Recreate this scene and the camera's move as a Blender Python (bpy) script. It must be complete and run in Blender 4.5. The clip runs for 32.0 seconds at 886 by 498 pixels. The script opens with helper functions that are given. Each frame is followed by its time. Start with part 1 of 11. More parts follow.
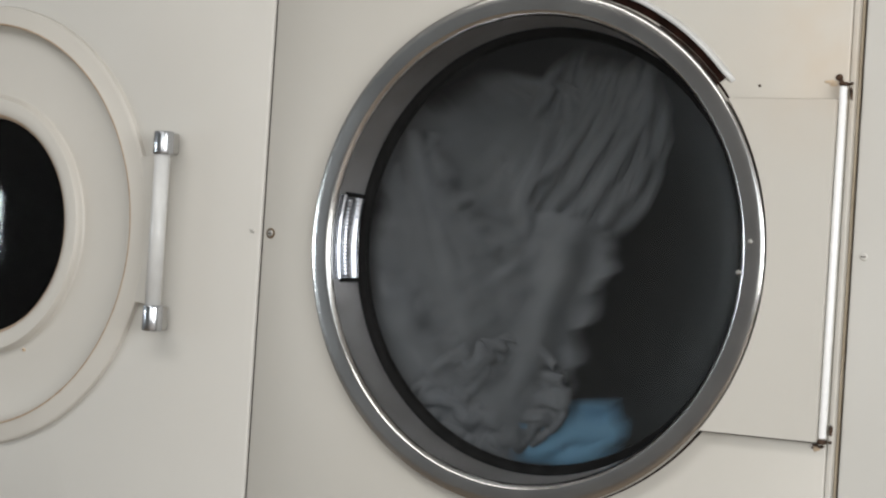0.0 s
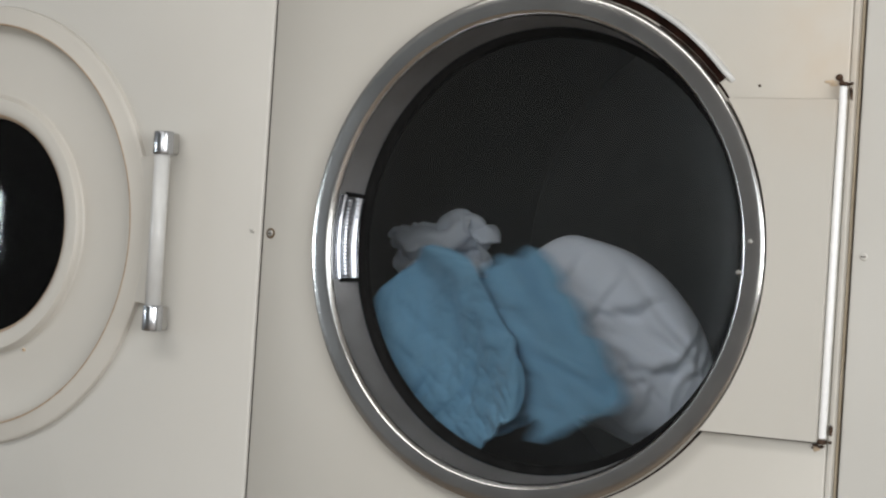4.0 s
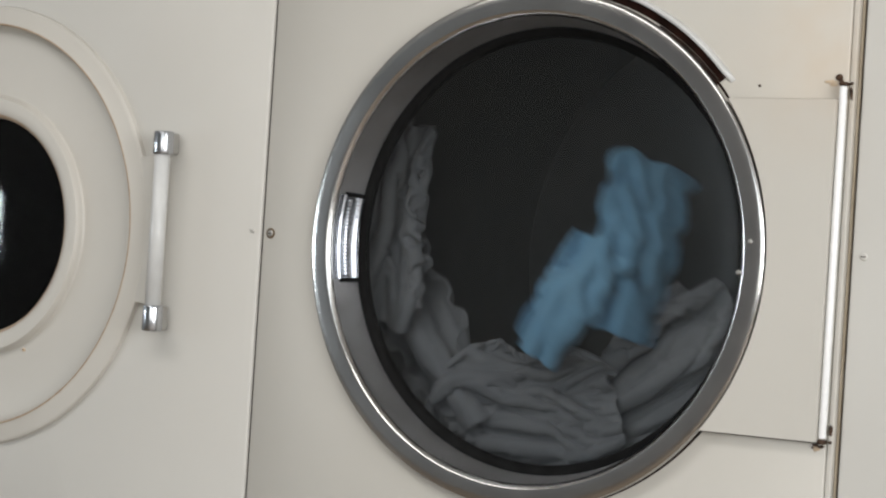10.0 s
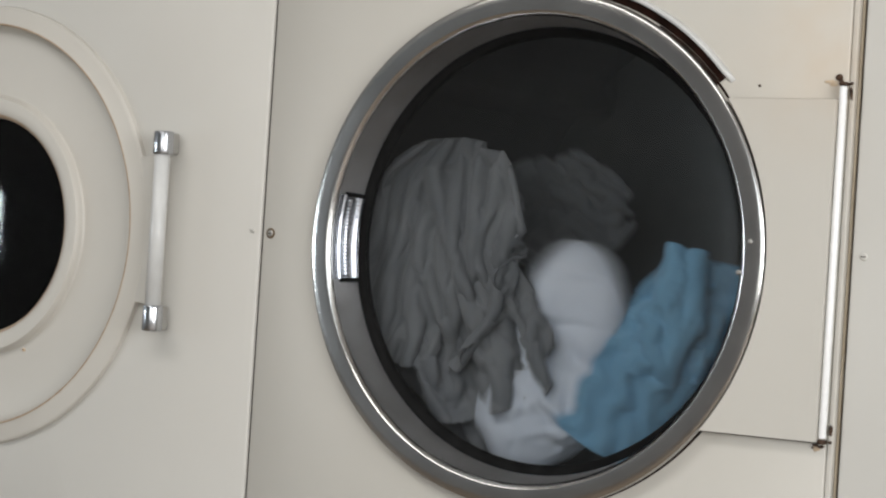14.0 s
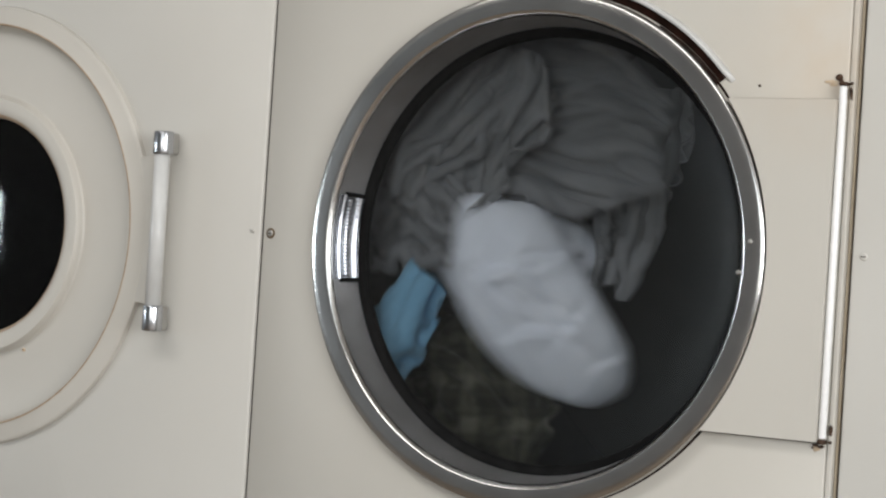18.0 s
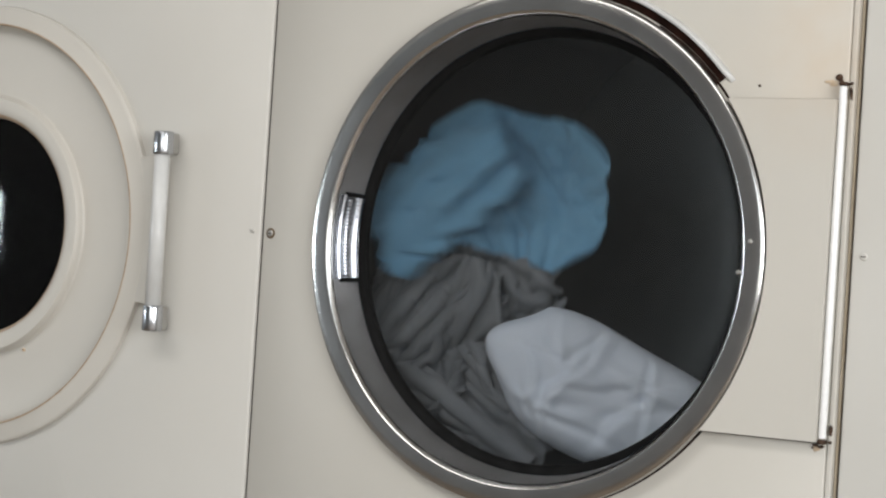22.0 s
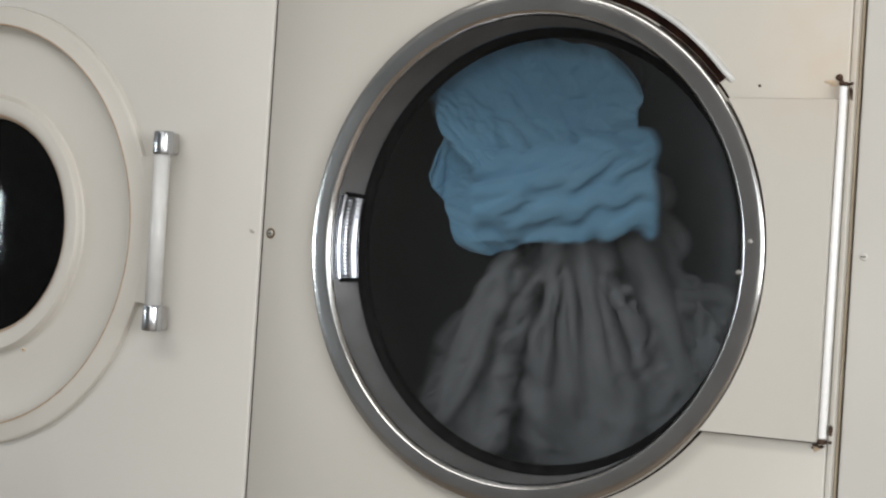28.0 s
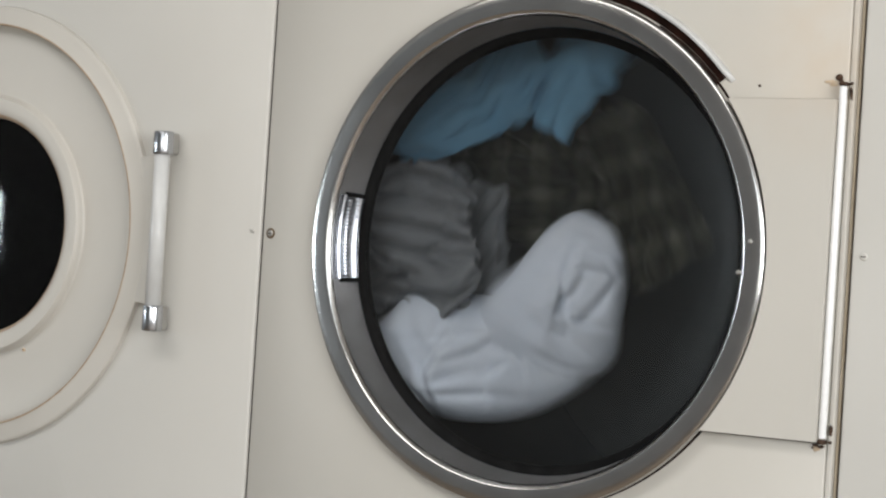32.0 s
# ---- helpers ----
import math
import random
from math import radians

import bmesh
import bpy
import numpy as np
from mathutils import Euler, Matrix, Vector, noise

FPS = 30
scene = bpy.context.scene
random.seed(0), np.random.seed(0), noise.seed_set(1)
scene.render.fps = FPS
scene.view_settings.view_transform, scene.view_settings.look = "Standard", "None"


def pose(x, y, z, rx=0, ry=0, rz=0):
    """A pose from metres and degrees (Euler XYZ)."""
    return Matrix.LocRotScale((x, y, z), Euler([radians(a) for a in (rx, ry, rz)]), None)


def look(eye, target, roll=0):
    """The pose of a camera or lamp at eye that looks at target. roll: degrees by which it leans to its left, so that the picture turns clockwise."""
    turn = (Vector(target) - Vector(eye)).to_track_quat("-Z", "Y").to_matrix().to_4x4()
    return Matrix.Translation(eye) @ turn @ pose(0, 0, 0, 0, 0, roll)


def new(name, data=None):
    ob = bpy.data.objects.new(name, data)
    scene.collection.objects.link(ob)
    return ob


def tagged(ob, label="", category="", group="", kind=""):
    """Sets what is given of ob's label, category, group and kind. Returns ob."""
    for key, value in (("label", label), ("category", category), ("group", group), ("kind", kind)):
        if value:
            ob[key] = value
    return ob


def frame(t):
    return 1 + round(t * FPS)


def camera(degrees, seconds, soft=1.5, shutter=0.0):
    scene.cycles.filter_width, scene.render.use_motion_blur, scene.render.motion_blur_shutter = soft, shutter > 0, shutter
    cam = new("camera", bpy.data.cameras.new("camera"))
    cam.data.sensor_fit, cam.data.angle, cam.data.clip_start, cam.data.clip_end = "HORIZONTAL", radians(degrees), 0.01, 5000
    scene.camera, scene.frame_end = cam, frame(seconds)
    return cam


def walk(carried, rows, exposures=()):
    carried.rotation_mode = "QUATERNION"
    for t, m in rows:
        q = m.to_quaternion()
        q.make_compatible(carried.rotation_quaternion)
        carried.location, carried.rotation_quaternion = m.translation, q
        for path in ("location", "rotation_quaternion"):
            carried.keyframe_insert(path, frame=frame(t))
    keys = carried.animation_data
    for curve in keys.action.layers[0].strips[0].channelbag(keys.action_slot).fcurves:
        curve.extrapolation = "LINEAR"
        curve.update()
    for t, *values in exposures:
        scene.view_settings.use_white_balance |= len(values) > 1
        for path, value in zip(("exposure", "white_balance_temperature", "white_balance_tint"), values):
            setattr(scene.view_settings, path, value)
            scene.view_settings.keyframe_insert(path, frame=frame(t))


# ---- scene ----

# ---------------------------------------------------------------- camera
ZC = 1.25                                   # height of the dryer door's centre
cam = camera(24.0, 32.0, soft=2.2, shutter=0.45)
EYE = Vector((1.470, -2.569, ZC - 0.042))
AHEAD = Vector((math.sin(-0.5585), math.cos(-0.5585), 0.011))
HELD = look(EYE, EYE + AHEAD, 3.67)
walk(cam, [(0.0, HELD), (32.0, HELD)], [(0.0, 0.0), (1.0, 0.0), (2.0, -0.13), (3.0, -0.07), (6.0, -0.06), (8.0, -0.03), (10.0, 0.0), (17.0, -0.03), (20.0, 0.0), (23.0, 0.06), (25.0, 0.02), (28.0, 0.0), (31.0, 0.0), (32.0, 0.06)])

# ---------------------------------------------------------------- light
scene.view_settings.exposure = 0.0
world = bpy.data.worlds.new("sky")
scene.world = world
world.use_nodes = True
sky = world.node_tree.nodes.new("ShaderNodeTexSky")
sky.sky_type, sky.sun_disc = "NISHITA", False
sky.sun_elevation, sky.sun_rotation = radians(40), radians(150)
world.node_tree.links.new(sky.outputs[0], world.node_tree.nodes["Background"].inputs[0])
world.node_tree.nodes["Background"].inputs[1].default_value = 0.10


def area_lamp(name, m, sx, sy, watts, colour):
    data = bpy.data.lights.new(name, "AREA")
    data.shape, data.size, data.size_y, data.energy, data.color = "RECTANGLE", sx, sy, watts, colour
    ob = new(name, data)
    ob.matrix_world = m
    return ob


area_lamp("ceiling_light_glow", look((-0.4, -1.8, 2.66), (-0.4, -1.79, 0)), 2.4, 0.6, 34, (1.0, 0.972, 0.945))
# added fill lamp behind the camera, in an assumed opening of the south wall
area_lamp("added_south_fill", look((1.35, -4.42, 1.65), (0.6, 0, 1.45)), 2.3, 1.4, 33, (0.92, 0.965, 1.0))
area_lamp("east_window_daylight", look((4.24, -2.7, 1.65), (0, -1.3, 1.4)), 3.0, 1.7, 152, (0.97, 0.98, 0.985))
area_lamp("west_window_daylight", look((-4.91, -3.125, 1.285), (0, -3.125, 1.285)), 1.73, 0.30, 42, (0.84, 0.94, 1.0))

# ---------------------------------------------------------------- materials


def material(name, colour, rough=0.5, metal=0.0, colour2=None, scale=8.0, bump=0.0, bump_scale=60.0, rough2=None, stretch=None, spec=0.5, detail=6.0):
    m = bpy.data.materials.new(name)
    m.use_nodes = True
    n, l = m.node_tree.nodes, m.node_tree.links
    b = n["Principled BSDF"]
    b.inputs["Base Color"].default_value = (*colour, 1)
    b.inputs["Roughness"].default_value = rough
    b.inputs["Metallic"].default_value = metal
    b.inputs["Specular IOR Level"].default_value = spec
    co = n.new("ShaderNodeTexCoord")
    mp = n.new("ShaderNodeMapping")
    l.new(co.outputs["Object"], mp.inputs[0])
    if stretch:
        mp.inputs["Scale"].default_value = stretch
    if colour2:
        nz = n.new("ShaderNodeTexNoise")
        nz.inputs["Scale"].default_value, nz.inputs["Detail"].default_value = scale, detail
        l.new(mp.outputs[0], nz.inputs["Vector"])
        ramp = n.new("ShaderNodeValToRGB")
        ramp.color_ramp.elements[0].position, ramp.color_ramp.elements[1].position = 0.3, 0.7
        ramp.color_ramp.elements[0].color, ramp.color_ramp.elements[1].color = (*colour, 1), (*colour2, 1)
        l.new(nz.outputs["Fac"], ramp.inputs[0])
        l.new(ramp.outputs[0], b.inputs["Base Color"])
        if rough2 is not None:
            mr = n.new("ShaderNodeMapRange")
            mr.inputs["To Min"].default_value, mr.inputs["To Max"].default_value = rough, rough2
            l.new(nz.outputs["Fac"], mr.inputs[0])
            l.new(mr.outputs[0], b.inputs["Roughness"])
    if bump:
        nb = n.new("ShaderNodeTexNoise")
        nb.inputs["Scale"].default_value, nb.inputs["Detail"].default_value = bump_scale, 5
        l.new(mp.outputs[0], nb.inputs["Vector"])
        bp = n.new("ShaderNodeBump")
        bp.inputs["Strength"].default_value, bp.inputs["Distance"].default_value = bump, 0.002
        l.new(nb.outputs["Fac"], bp.inputs["Height"])
        l.new(bp.outputs[0], b.inputs["Normal"])
    return m


def glass_material(name, tint):
    m = bpy.data.materials.new(name)
    m.use_nodes = True
    n, l = m.node_tree.nodes, m.node_tree.links
    n.remove(n["Principled BSDF"])
    clear, gloss, mix, fres = (n.new("ShaderNode" + k) for k in ("BsdfTransparent", "BsdfGlossy", "MixShader", "Fresnel"))
    clear.inputs[0].default_value = (*tint, 1)
    gloss.inputs["Roughness"].default_value = 0.02
    fres.inputs[0].default_value = 1.5
    l.new(fres.outputs[0], mix.inputs[0])
    l.new(clear.outputs[0], mix.inputs[1])
    l.new(gloss.outputs[0], mix.inputs[2])
    l.new(mix.outputs[0], n["Material Output"].inputs[0])
    return m


ENAMEL = material("cream_enamel", (0.517, 0.493, 0.444), 0.42, 0, (0.546, 0.522, 0.475), 3.0, 0.06, 25, 0.55)
def rusty_tint(m, centre, reach, most):
    """A faint brown stain in the paint round one point."""
    n, l = m.node_tree.nodes, m.node_tree.links
    b = n["Principled BSDF"]
    base = b.inputs["Base Color"].links[0].from_socket
    co, away, far, spot, amount, mix = (n.new("ShaderNode" + k) for k in ("TexCoord", "VectorMath", "MapRange", "TexNoise", "Math", "Mix"))
    away.operation, away.inputs[1].default_value = "DISTANCE", centre
    far.interpolation_type = "SMOOTHSTEP"
    far.inputs["From Min"].default_value, far.inputs["From Max"].default_value = reach, 0.0
    far.inputs["To Max"].default_value = most
    spot.inputs["Scale"].default_value = 18
    amount.operation = "MULTIPLY"
    mix.data_type = "RGBA"
    mix.inputs["B"].default_value = (0.50, 0.36, 0.22, 1)
    l.new(co.outputs["Object"], away.inputs[0])
    l.new(co.outputs["Object"], spot.inputs["Vector"])
    l.new(away.outputs["Value"], far.inputs["Value"])
    l.new(far.outputs[0], amount.inputs[0])
    l.new(spot.outputs["Fac"], amount.inputs[1])
    l.new(amount.outputs[0], mix.inputs["Factor"])
    l.new(base, mix.inputs["A"])
    l.new(mix.outputs["Result"], b.inputs["Base Color"])


rusty_tint(ENAMEL, (0.43, 0.02, 1.53), 0.20, 0.50)
ENAMEL_B = material("cream_enamel_worn", (0.516, 0.499, 0.461), 0.42, 0, (0.549, 0.534, 0.498), 2.2, 0.06, 22, 0.55)
ENAMEL_DOOR = material("cream_door_enamel", (0.515, 0.490, 0.444), 0.45, 0, (0.542, 0.519, 0.474), 5.0, 0.05, 30, 0.55)
STEEL = material("brushed_steel", (0.500, 0.492, 0.480), 0.14, 1.0, (0.580, 0.572, 0.560), 11, 0.12, 90, 0.22)
STEEL_DULL = material("dull_steel", (0.40, 0.39, 0.37), 0.36, 1.0, (0.48, 0.47, 0.45), 20, 0.12, 220, 0.46)
STEEL_RIM = material("satin_steel", (0.52, 0.52, 0.525), 0.31, 1.0, (0.60, 0.605, 0.62), 18, 0.10, 160, 0.42)
CHROME = material("chrome", (0.50, 0.51, 0.53), 0.14, 1.0, (0.42, 0.43, 0.45), 60, 0.1, 120, 0.3)
# rubber of the gasket, also the black put in for unlit insides
RUBBER_AND_UNLIT = material("black_rubber_and_unlit", (0.004, 0.004, 0.004), 0.8, 0, (0.008, 0.008, 0.008), 40, 0.2, 150, spec=0.1)
DARK_GAP = material("dark_gap", (0.016, 0.010, 0.007), 0.85, 0, (0.035, 0.021, 0.014), 30)
BROWN_GAP = material("brown_gap", (0.10, 0.070, 0.042), 0.85, 0, (0.15, 0.11, 0.07), 30)
RUST = material("rusty_metal", (0.022, 0.012, 0.008), 0.8, 0.1, (0.085, 0.042, 0.02), 160, 0.6, 300)
RUST_STAIN = material("rust_stain", (0.50, 0.36, 0.23), 0.6, 0, (0.58, 0.50, 0.39), 90)
BAR_PAINT = material("white_bar", (0.86, 0.86, 0.86), 0.20, 0, (0.80, 0.80, 0.79), 40, 0.05, 80, 0.35)
# paint of the handle bar, also the highlight painted on the slot lip
OFF_WHITE = material("off_white_paint_and_highlight", (0.60, 0.60, 0.59), 0.24, 0, (0.55, 0.55, 0.54), 40, 0.05, 80, 0.35)
LATCH = material("bright_plated_steel", (0.42, 0.44, 0.49), 0.17, 1.0, (0.48, 0.50, 0.55), 8, 0.02, 40, 0.24)
# rusty red-brown, taken near black for the shade in the slot's depth
SLOT_DARK = material("slot_dark", (0.006, 0.0025, 0.0015), 0.9, 0, (0.022, 0.008, 0.005), 50, spec=0.1)
# brown of the thin rings on the second machine's door
BROWN_LINE = material("brown_line", (0.324, 0.225, 0.144), 0.6, 0, (0.432, 0.342, 0.252), 60)
# tan holds the shade on the side of the edge fold
SHADE_TAN = material("shaded_edge_tan", (0.36, 0.295, 0.21), 0.5, 0, (0.44, 0.375, 0.285), 20)
# drum metal taken far darker: the dim inside is put into its colour
DRUM = material("drum_metal_in_shade", (0.040, 0.044, 0.044), 0.6, 0.0, (0.058, 0.062, 0.061), 25, 0.1, 90, 0.7, spec=0.2)
CABINET = material("cabinet_metal", (0.05, 0.05, 0.05), 0.7, 0, (0.07, 0.07, 0.07), 20)
GLASS = glass_material("door_glass", (0.988, 0.992, 0.99))
WALL = material("wall_paint", (0.273, 0.273, 0.277), 0.8, 0, (0.317, 0.317, 0.317), 3, 0.1, 40)
WALL_LIGHT = material("side_wall_paint", (0.396, 0.378, 0.352), 0.8, 0, (0.440, 0.422, 0.396), 3, 0.1, 40)
CEIL = material("ceiling_paint", (0.484, 0.475, 0.458), 0.9, 0, (0.528, 0.519, 0.502), 4, 0.1, 30)
FLOOR = material("floor_tiles", (0.19, 0.145, 0.103), 0.5, 0, (0.25, 0.196, 0.145), 6, 0.1, 30)

# ---------------------------------------------------------------- mesh helpers


def mesh_object(name, verts, faces, mat, parent=None, smooth=True, label=""):
    me = bpy.data.meshes.new(name)
    me.from_pydata([tuple(v) for v in verts], [], [tuple(f) for f in faces])
    me.materials.append(mat)
    me.polygons.foreach_set("use_smooth", [smooth] * len(me.polygons))
    me.update()
    ob = new(name, me)
    ob.parent = parent
    if label:
        ob["label"] = label
    return ob


def part(name, bm, mat, parent=None, label="", smooth=False):
    bmesh.ops.recalc_face_normals(bm, faces=bm.faces)
    me = bpy.data.meshes.new(name)
    bm.to_mesh(me)
    bm.free()
    me.materials.append(mat)
    me.polygons.foreach_set("use_smooth", [smooth] * len(me.polygons))
    ob = new(name, me)
    ob.parent = parent
    if label:
        ob["label"] = label
    return ob


def box(x0, x1, y0, y1, z0, z1, bevel=0.0, segs=2):
    bm = bmesh.new()
    bmesh.ops.create_cube(bm, size=1)
    for v in bm.verts:
        v.co = ((x0 + x1) / 2 + v.co.x * (x1 - x0), (y0 + y1) / 2 + v.co.y * (y1 - y0), (z0 + z1) / 2 + v.co.z * (z1 - z0))
    if bevel:
        bmesh.ops.bevel(bm, geom=bm.edges[:], offset=bevel, segments=segs, affect="EDGES", profile=0.5)
    return bm


def revolve(name, profile, mat, parent, cx=0.0, cz=0.0, a0=0.0, a1=360.0, segs=128, label="", sharp=()):
    """A profile of (radius, y) turned round the axis y through (cx, cz)."""
    full = abs(a1 - a0) >= 360
    count = segs if full else segs + 1
    verts, faces = [], []
    for k in range(count):
        a = radians(a0 + (a1 - a0) * k / segs)
        for r, y in profile:
            verts.append((cx + r * math.cos(a), y, cz + r * math.sin(a)))
    n = len(profile)
    for k in range(segs):
        k2 = (k + 1) % count
        for i in range(n - 1):
            faces.append((k * n + i, k2 * n + i, k2 * n + i + 1, k * n + i + 1))
    if not full:
        faces += [tuple(range(n)), tuple(range((count - 1) * n, count * n))[::-1]]
    ob = mesh_object(name, verts, faces, mat, parent, True, label)
    ob.data.set_sharp_from_angle(angle=radians(32))
    return ob


def rod(p, q, r, segs=20, bevel=0.0):
    p, q = Vector(p), Vector(q)
    bm = bmesh.new()
    bmesh.ops.create_cone(bm, cap_ends=True, segments=segs, radius1=r, radius2=r, depth=(q - p).length)
    if bevel:
        rim = [e for e in bm.edges if abs(e.verts[0].co.z - e.verts[1].co.z) < 1e-6]
        bmesh.ops.bevel(bm, geom=rim, offset=bevel, segments=3, affect="EDGES", profile=0.5)
    turn = (q - p).to_track_quat("Z", "Y").to_matrix().to_4x4()
    bmesh.ops.transform(bm, matrix=Matrix.Translation((p + q) / 2) @ turn, verts=bm.verts)
    return bm


def panel_with_hole(name, x0, x1, z0, z1, y, thick, cx, cz, r, mat, parent, label="", segs=128):
    """A sheet-metal front with a round opening, folded back along its edges."""
    verts, faces = [], []
    corners = [math.atan2(z - cz, x - cx) % (2 * math.pi) for x in (x0, x1) for z in (z0, z1)]
    angles = sorted({2 * math.pi * k / segs for k in range(segs)} | set(corners))
    lip = 0.004
    for a in angles:
        c, s = math.cos(a), math.sin(a)
        tx = ((x1 if c > 0 else x0) - cx) / c if abs(c) > 1e-9 else 1e9
        tz = ((z1 if s > 0 else z0) - cz) / s if abs(s) > 1e-9 else 1e9
        t = min(tx, tz)
        ex, ez = cx + c * t, cz + s * t
        ix, iz = max(x0 + lip, min(x1 - lip, ex)), max(z0 + lip, min(z1 - lip, ez))
        for px, py, pz in ((cx + r * c, y + thick, cz + r * s), (cx + r * c, y, cz + r * s), (ix, y, iz), (ex, y + lip, ez), (ex, y + thick, ez)):
            verts.append((px, py, pz))
    n = len(angles)
    for k in range(n):
        k2 = (k + 1) % n
        for i in range(4):
            faces.append((k * 5 + i, k2 * 5 + i, k2 * 5 + i + 1, k * 5 + i + 1))
    ob = mesh_object(name, verts, faces, mat, parent, True, label)
    ob.data.set_sharp_from_angle(angle=radians(50))
    return ob


# ---------------------------------------------------------------- the room
def slab(name, x0, x1, y0, y1, z0, z1, mat):
    return tagged(part(name, box(x0, x1, y0, y1, z0, z1), mat), kind="structure")


tagged(slab("floor", -5.0, 4.4, -4.7, 1.2, -0.1, 0.0, FLOOR), "plain brown floor of the laundry room", "floor")
tagged(slab("ceiling", -5.0, 4.4, -4.7, 1.2, 2.7, 2.8, CEIL), "off-white painted ceiling of the laundry room", "ceiling")
for y0, y1, z0, z1 in ((-4.5, -4.0, 0, 2.7), (-4.0, -2.25, 0, 1.13), (-4.0, -2.25, 1.44, 2.7), (-2.25, 1.0, 0, 2.7)):
    slab("wall_west", -5.0, -4.9, y0, y1, z0, z1, WALL)
for y0, y1, z0, z1 in ((-4.5, -4.25, 0, 2.7), (-4.25, -1.15, 0, 0.78), (-4.25, -1.15, 2.52, 2.7), (-1.15, 1.0, 0, 2.7)):
    slab("wall_east", 4.3, 4.4, y0, y1, z0, z1, WALL_LIGHT)
slab("wall_north", -5.0, 4.4, 1.0, 1.2, 0.0, 2.7, WALL_LIGHT)
slab("wall_over_machines", -4.9, 4.3, 0.03, 0.13, 2.05, 2.7, WALL_LIGHT)
# back wall with a wide unseen opening, made for the added fill lamp
for x0, x1, z0, z1 in ((-5.0, 0.2, 0, 2.7), (0.2, 2.5, 0, 0.95), (0.2, 2.5, 2.35, 2.7), (2.5, 4.4, 0, 2.7)):
    slab("wall_south", x0, x1, -4.7, -4.5, z0, z1, WALL)


# ---------------------------------------------------------------- the dryer that runs
dryer = tagged(new("tumble_dryer"), "cream enamelled commercial tumble dryer with a round steel door, running", "dryer")
dryer.location = (0, 0, 0)
X0, X1 = -0.4794, 0.4625
panel_with_hole("front_panel", X0, X1, 0.12, 2.05, 0.02, 0.03, 0, ZC, 0.352, ENAMEL, dryer)
part("edge_fold", box(0.4627, 0.4708, 0.0208, 0.06, 0.12, 2.05, 0.002), ENAMEL, dryer)
# strip for the fold's side, with its shade painted in as tan
part("fold_side_shade", box(0.4710, 0.4752, 0.0300, 0.06, 0.12, 2.05, 0.001), SHADE_TAN, dryer, "side of the edge fold, its shade put in as tan")
part("side_gap", box(0.4754, 0.4792, 0.034, 0.06, 0.12, 2.05), DARK_GAP, dryer, "dark brown gap between two machines")
part("cabinet", box(X0 + 0.004, 0.4585, 0.9, 0.93, 0.1, 2.04), CABINET, dryer)
for x in (X0 + 0.004, 0.448):
    part("cabinet_side", box(x, x + 0.012, 0.052, 0.9, 0.1, 2.04), CABINET, dryer)
# near-black colour puts the shade behind the gasket into the bulkhead
revolve("bulkhead", [(0.352, 0.052), (0.350, 0.075), (0.341, 0.090), (0.341, 0.098), (0.45, 0.098)], RUBBER_AND_UNLIT, dryer, 0, ZC, label="dark front bulkhead of the drum")

door = new("door")
door.parent = dryer
door.location = (-0.002, 0, -0.002)
door["label"] = "round brushed steel door with a glass window, shut"
RING = [(0.3658, 0.0195), (0.3684, 0.0110), (0.3684, 0.0034), (0.3678, 0.0006), (0.3662, -0.0009), (0.3640, -0.0015), (0.3560, -0.0018), (0.3480, -0.0018), (0.3424, -0.0018), (0.3404, -0.0016),
        (0.3390, -0.0010), (0.3372, 0.0004), (0.3358, 0.0022), (0.3346, 0.0044), (0.3338, 0.0060)]
revolve("door_ring", RING, STEEL, door, 0, ZC, segs=192, label="brushed steel door ring, scuffed")
revolve("inner_rim", [(0.3330, 0.0055), (0.3318, 0.012), (0.3275, 0.034), (0.3236, 0.0575)], STEEL_RIM, door, 0, ZC, segs=192, label="dull steel inner rim")
revolve("gasket", [(0.3235, 0.0568), (0.3205, 0.0575), (0.3150, 0.0595), (0.3105, 0.0640), (0.3090, 0.0690)], RUBBER_AND_UNLIT, door, 0, ZC, label="black rubber gasket")
BOWL = [(r, 0.0625 + 0.019 * (1 - (r / 0.313) ** 4)) for r in (0.0001, 0.08, 0.14, 0.18, 0.21, 0.24, 0.26, 0.28, 0.295, 0.305, 0.313)]
pane = revolve("window_glass", [(r, y + 0.004) for r, y in BOWL] + BOWL[::-1], GLASS, door, 0, ZC, segs=128, label="clear round door glass")
# latch on the inner rim
revolve("latch_plate", [(0.3320, 0.0055), (0.3300, 0.0050), (0.3286, 0.0075), (0.3280, 0.0120), (0.3262, 0.0135), (0.3248, 0.0165), (0.3246, 0.0200), (0.3275, 0.0215), (0.3258, 0.0360), (0.3228, 0.0405),
        (0.3195, 0.0418), (0.3168, 0.0445), (0.3160, 0.0475), (0.3168, 0.0515), (0.3215, 0.0530)], LATCH, door, 0, ZC, 168.2, 190.6, 32, "ribbed chrome latch plate")
latch_ob = [o for o in door.children if o.name == "latch_plate"][0]
for k in range(20):
    a = 169.7 + k * 19.4 / 19
    revolve("rib", [(0.3275, 0.0215), (0.3235, 0.0235), (0.3212, 0.0270), (0.3198, 0.0320), (0.3200, 0.0345), (0.3260, 0.0358)], LATCH, latch_ob, 0, ZC, a - 0.24, a + 0.24, 2)
for a, b in ((168.0, 0.5), (190.9, 0.5)):
    revolve("latch_end", [(0.3300, 0.016), (0.3245, 0.018), (0.3150, 0.046), (0.3215, 0.052)], RUBBER_AND_UNLIT, latch_ob, 0, ZC, a - b, a + b, 2)
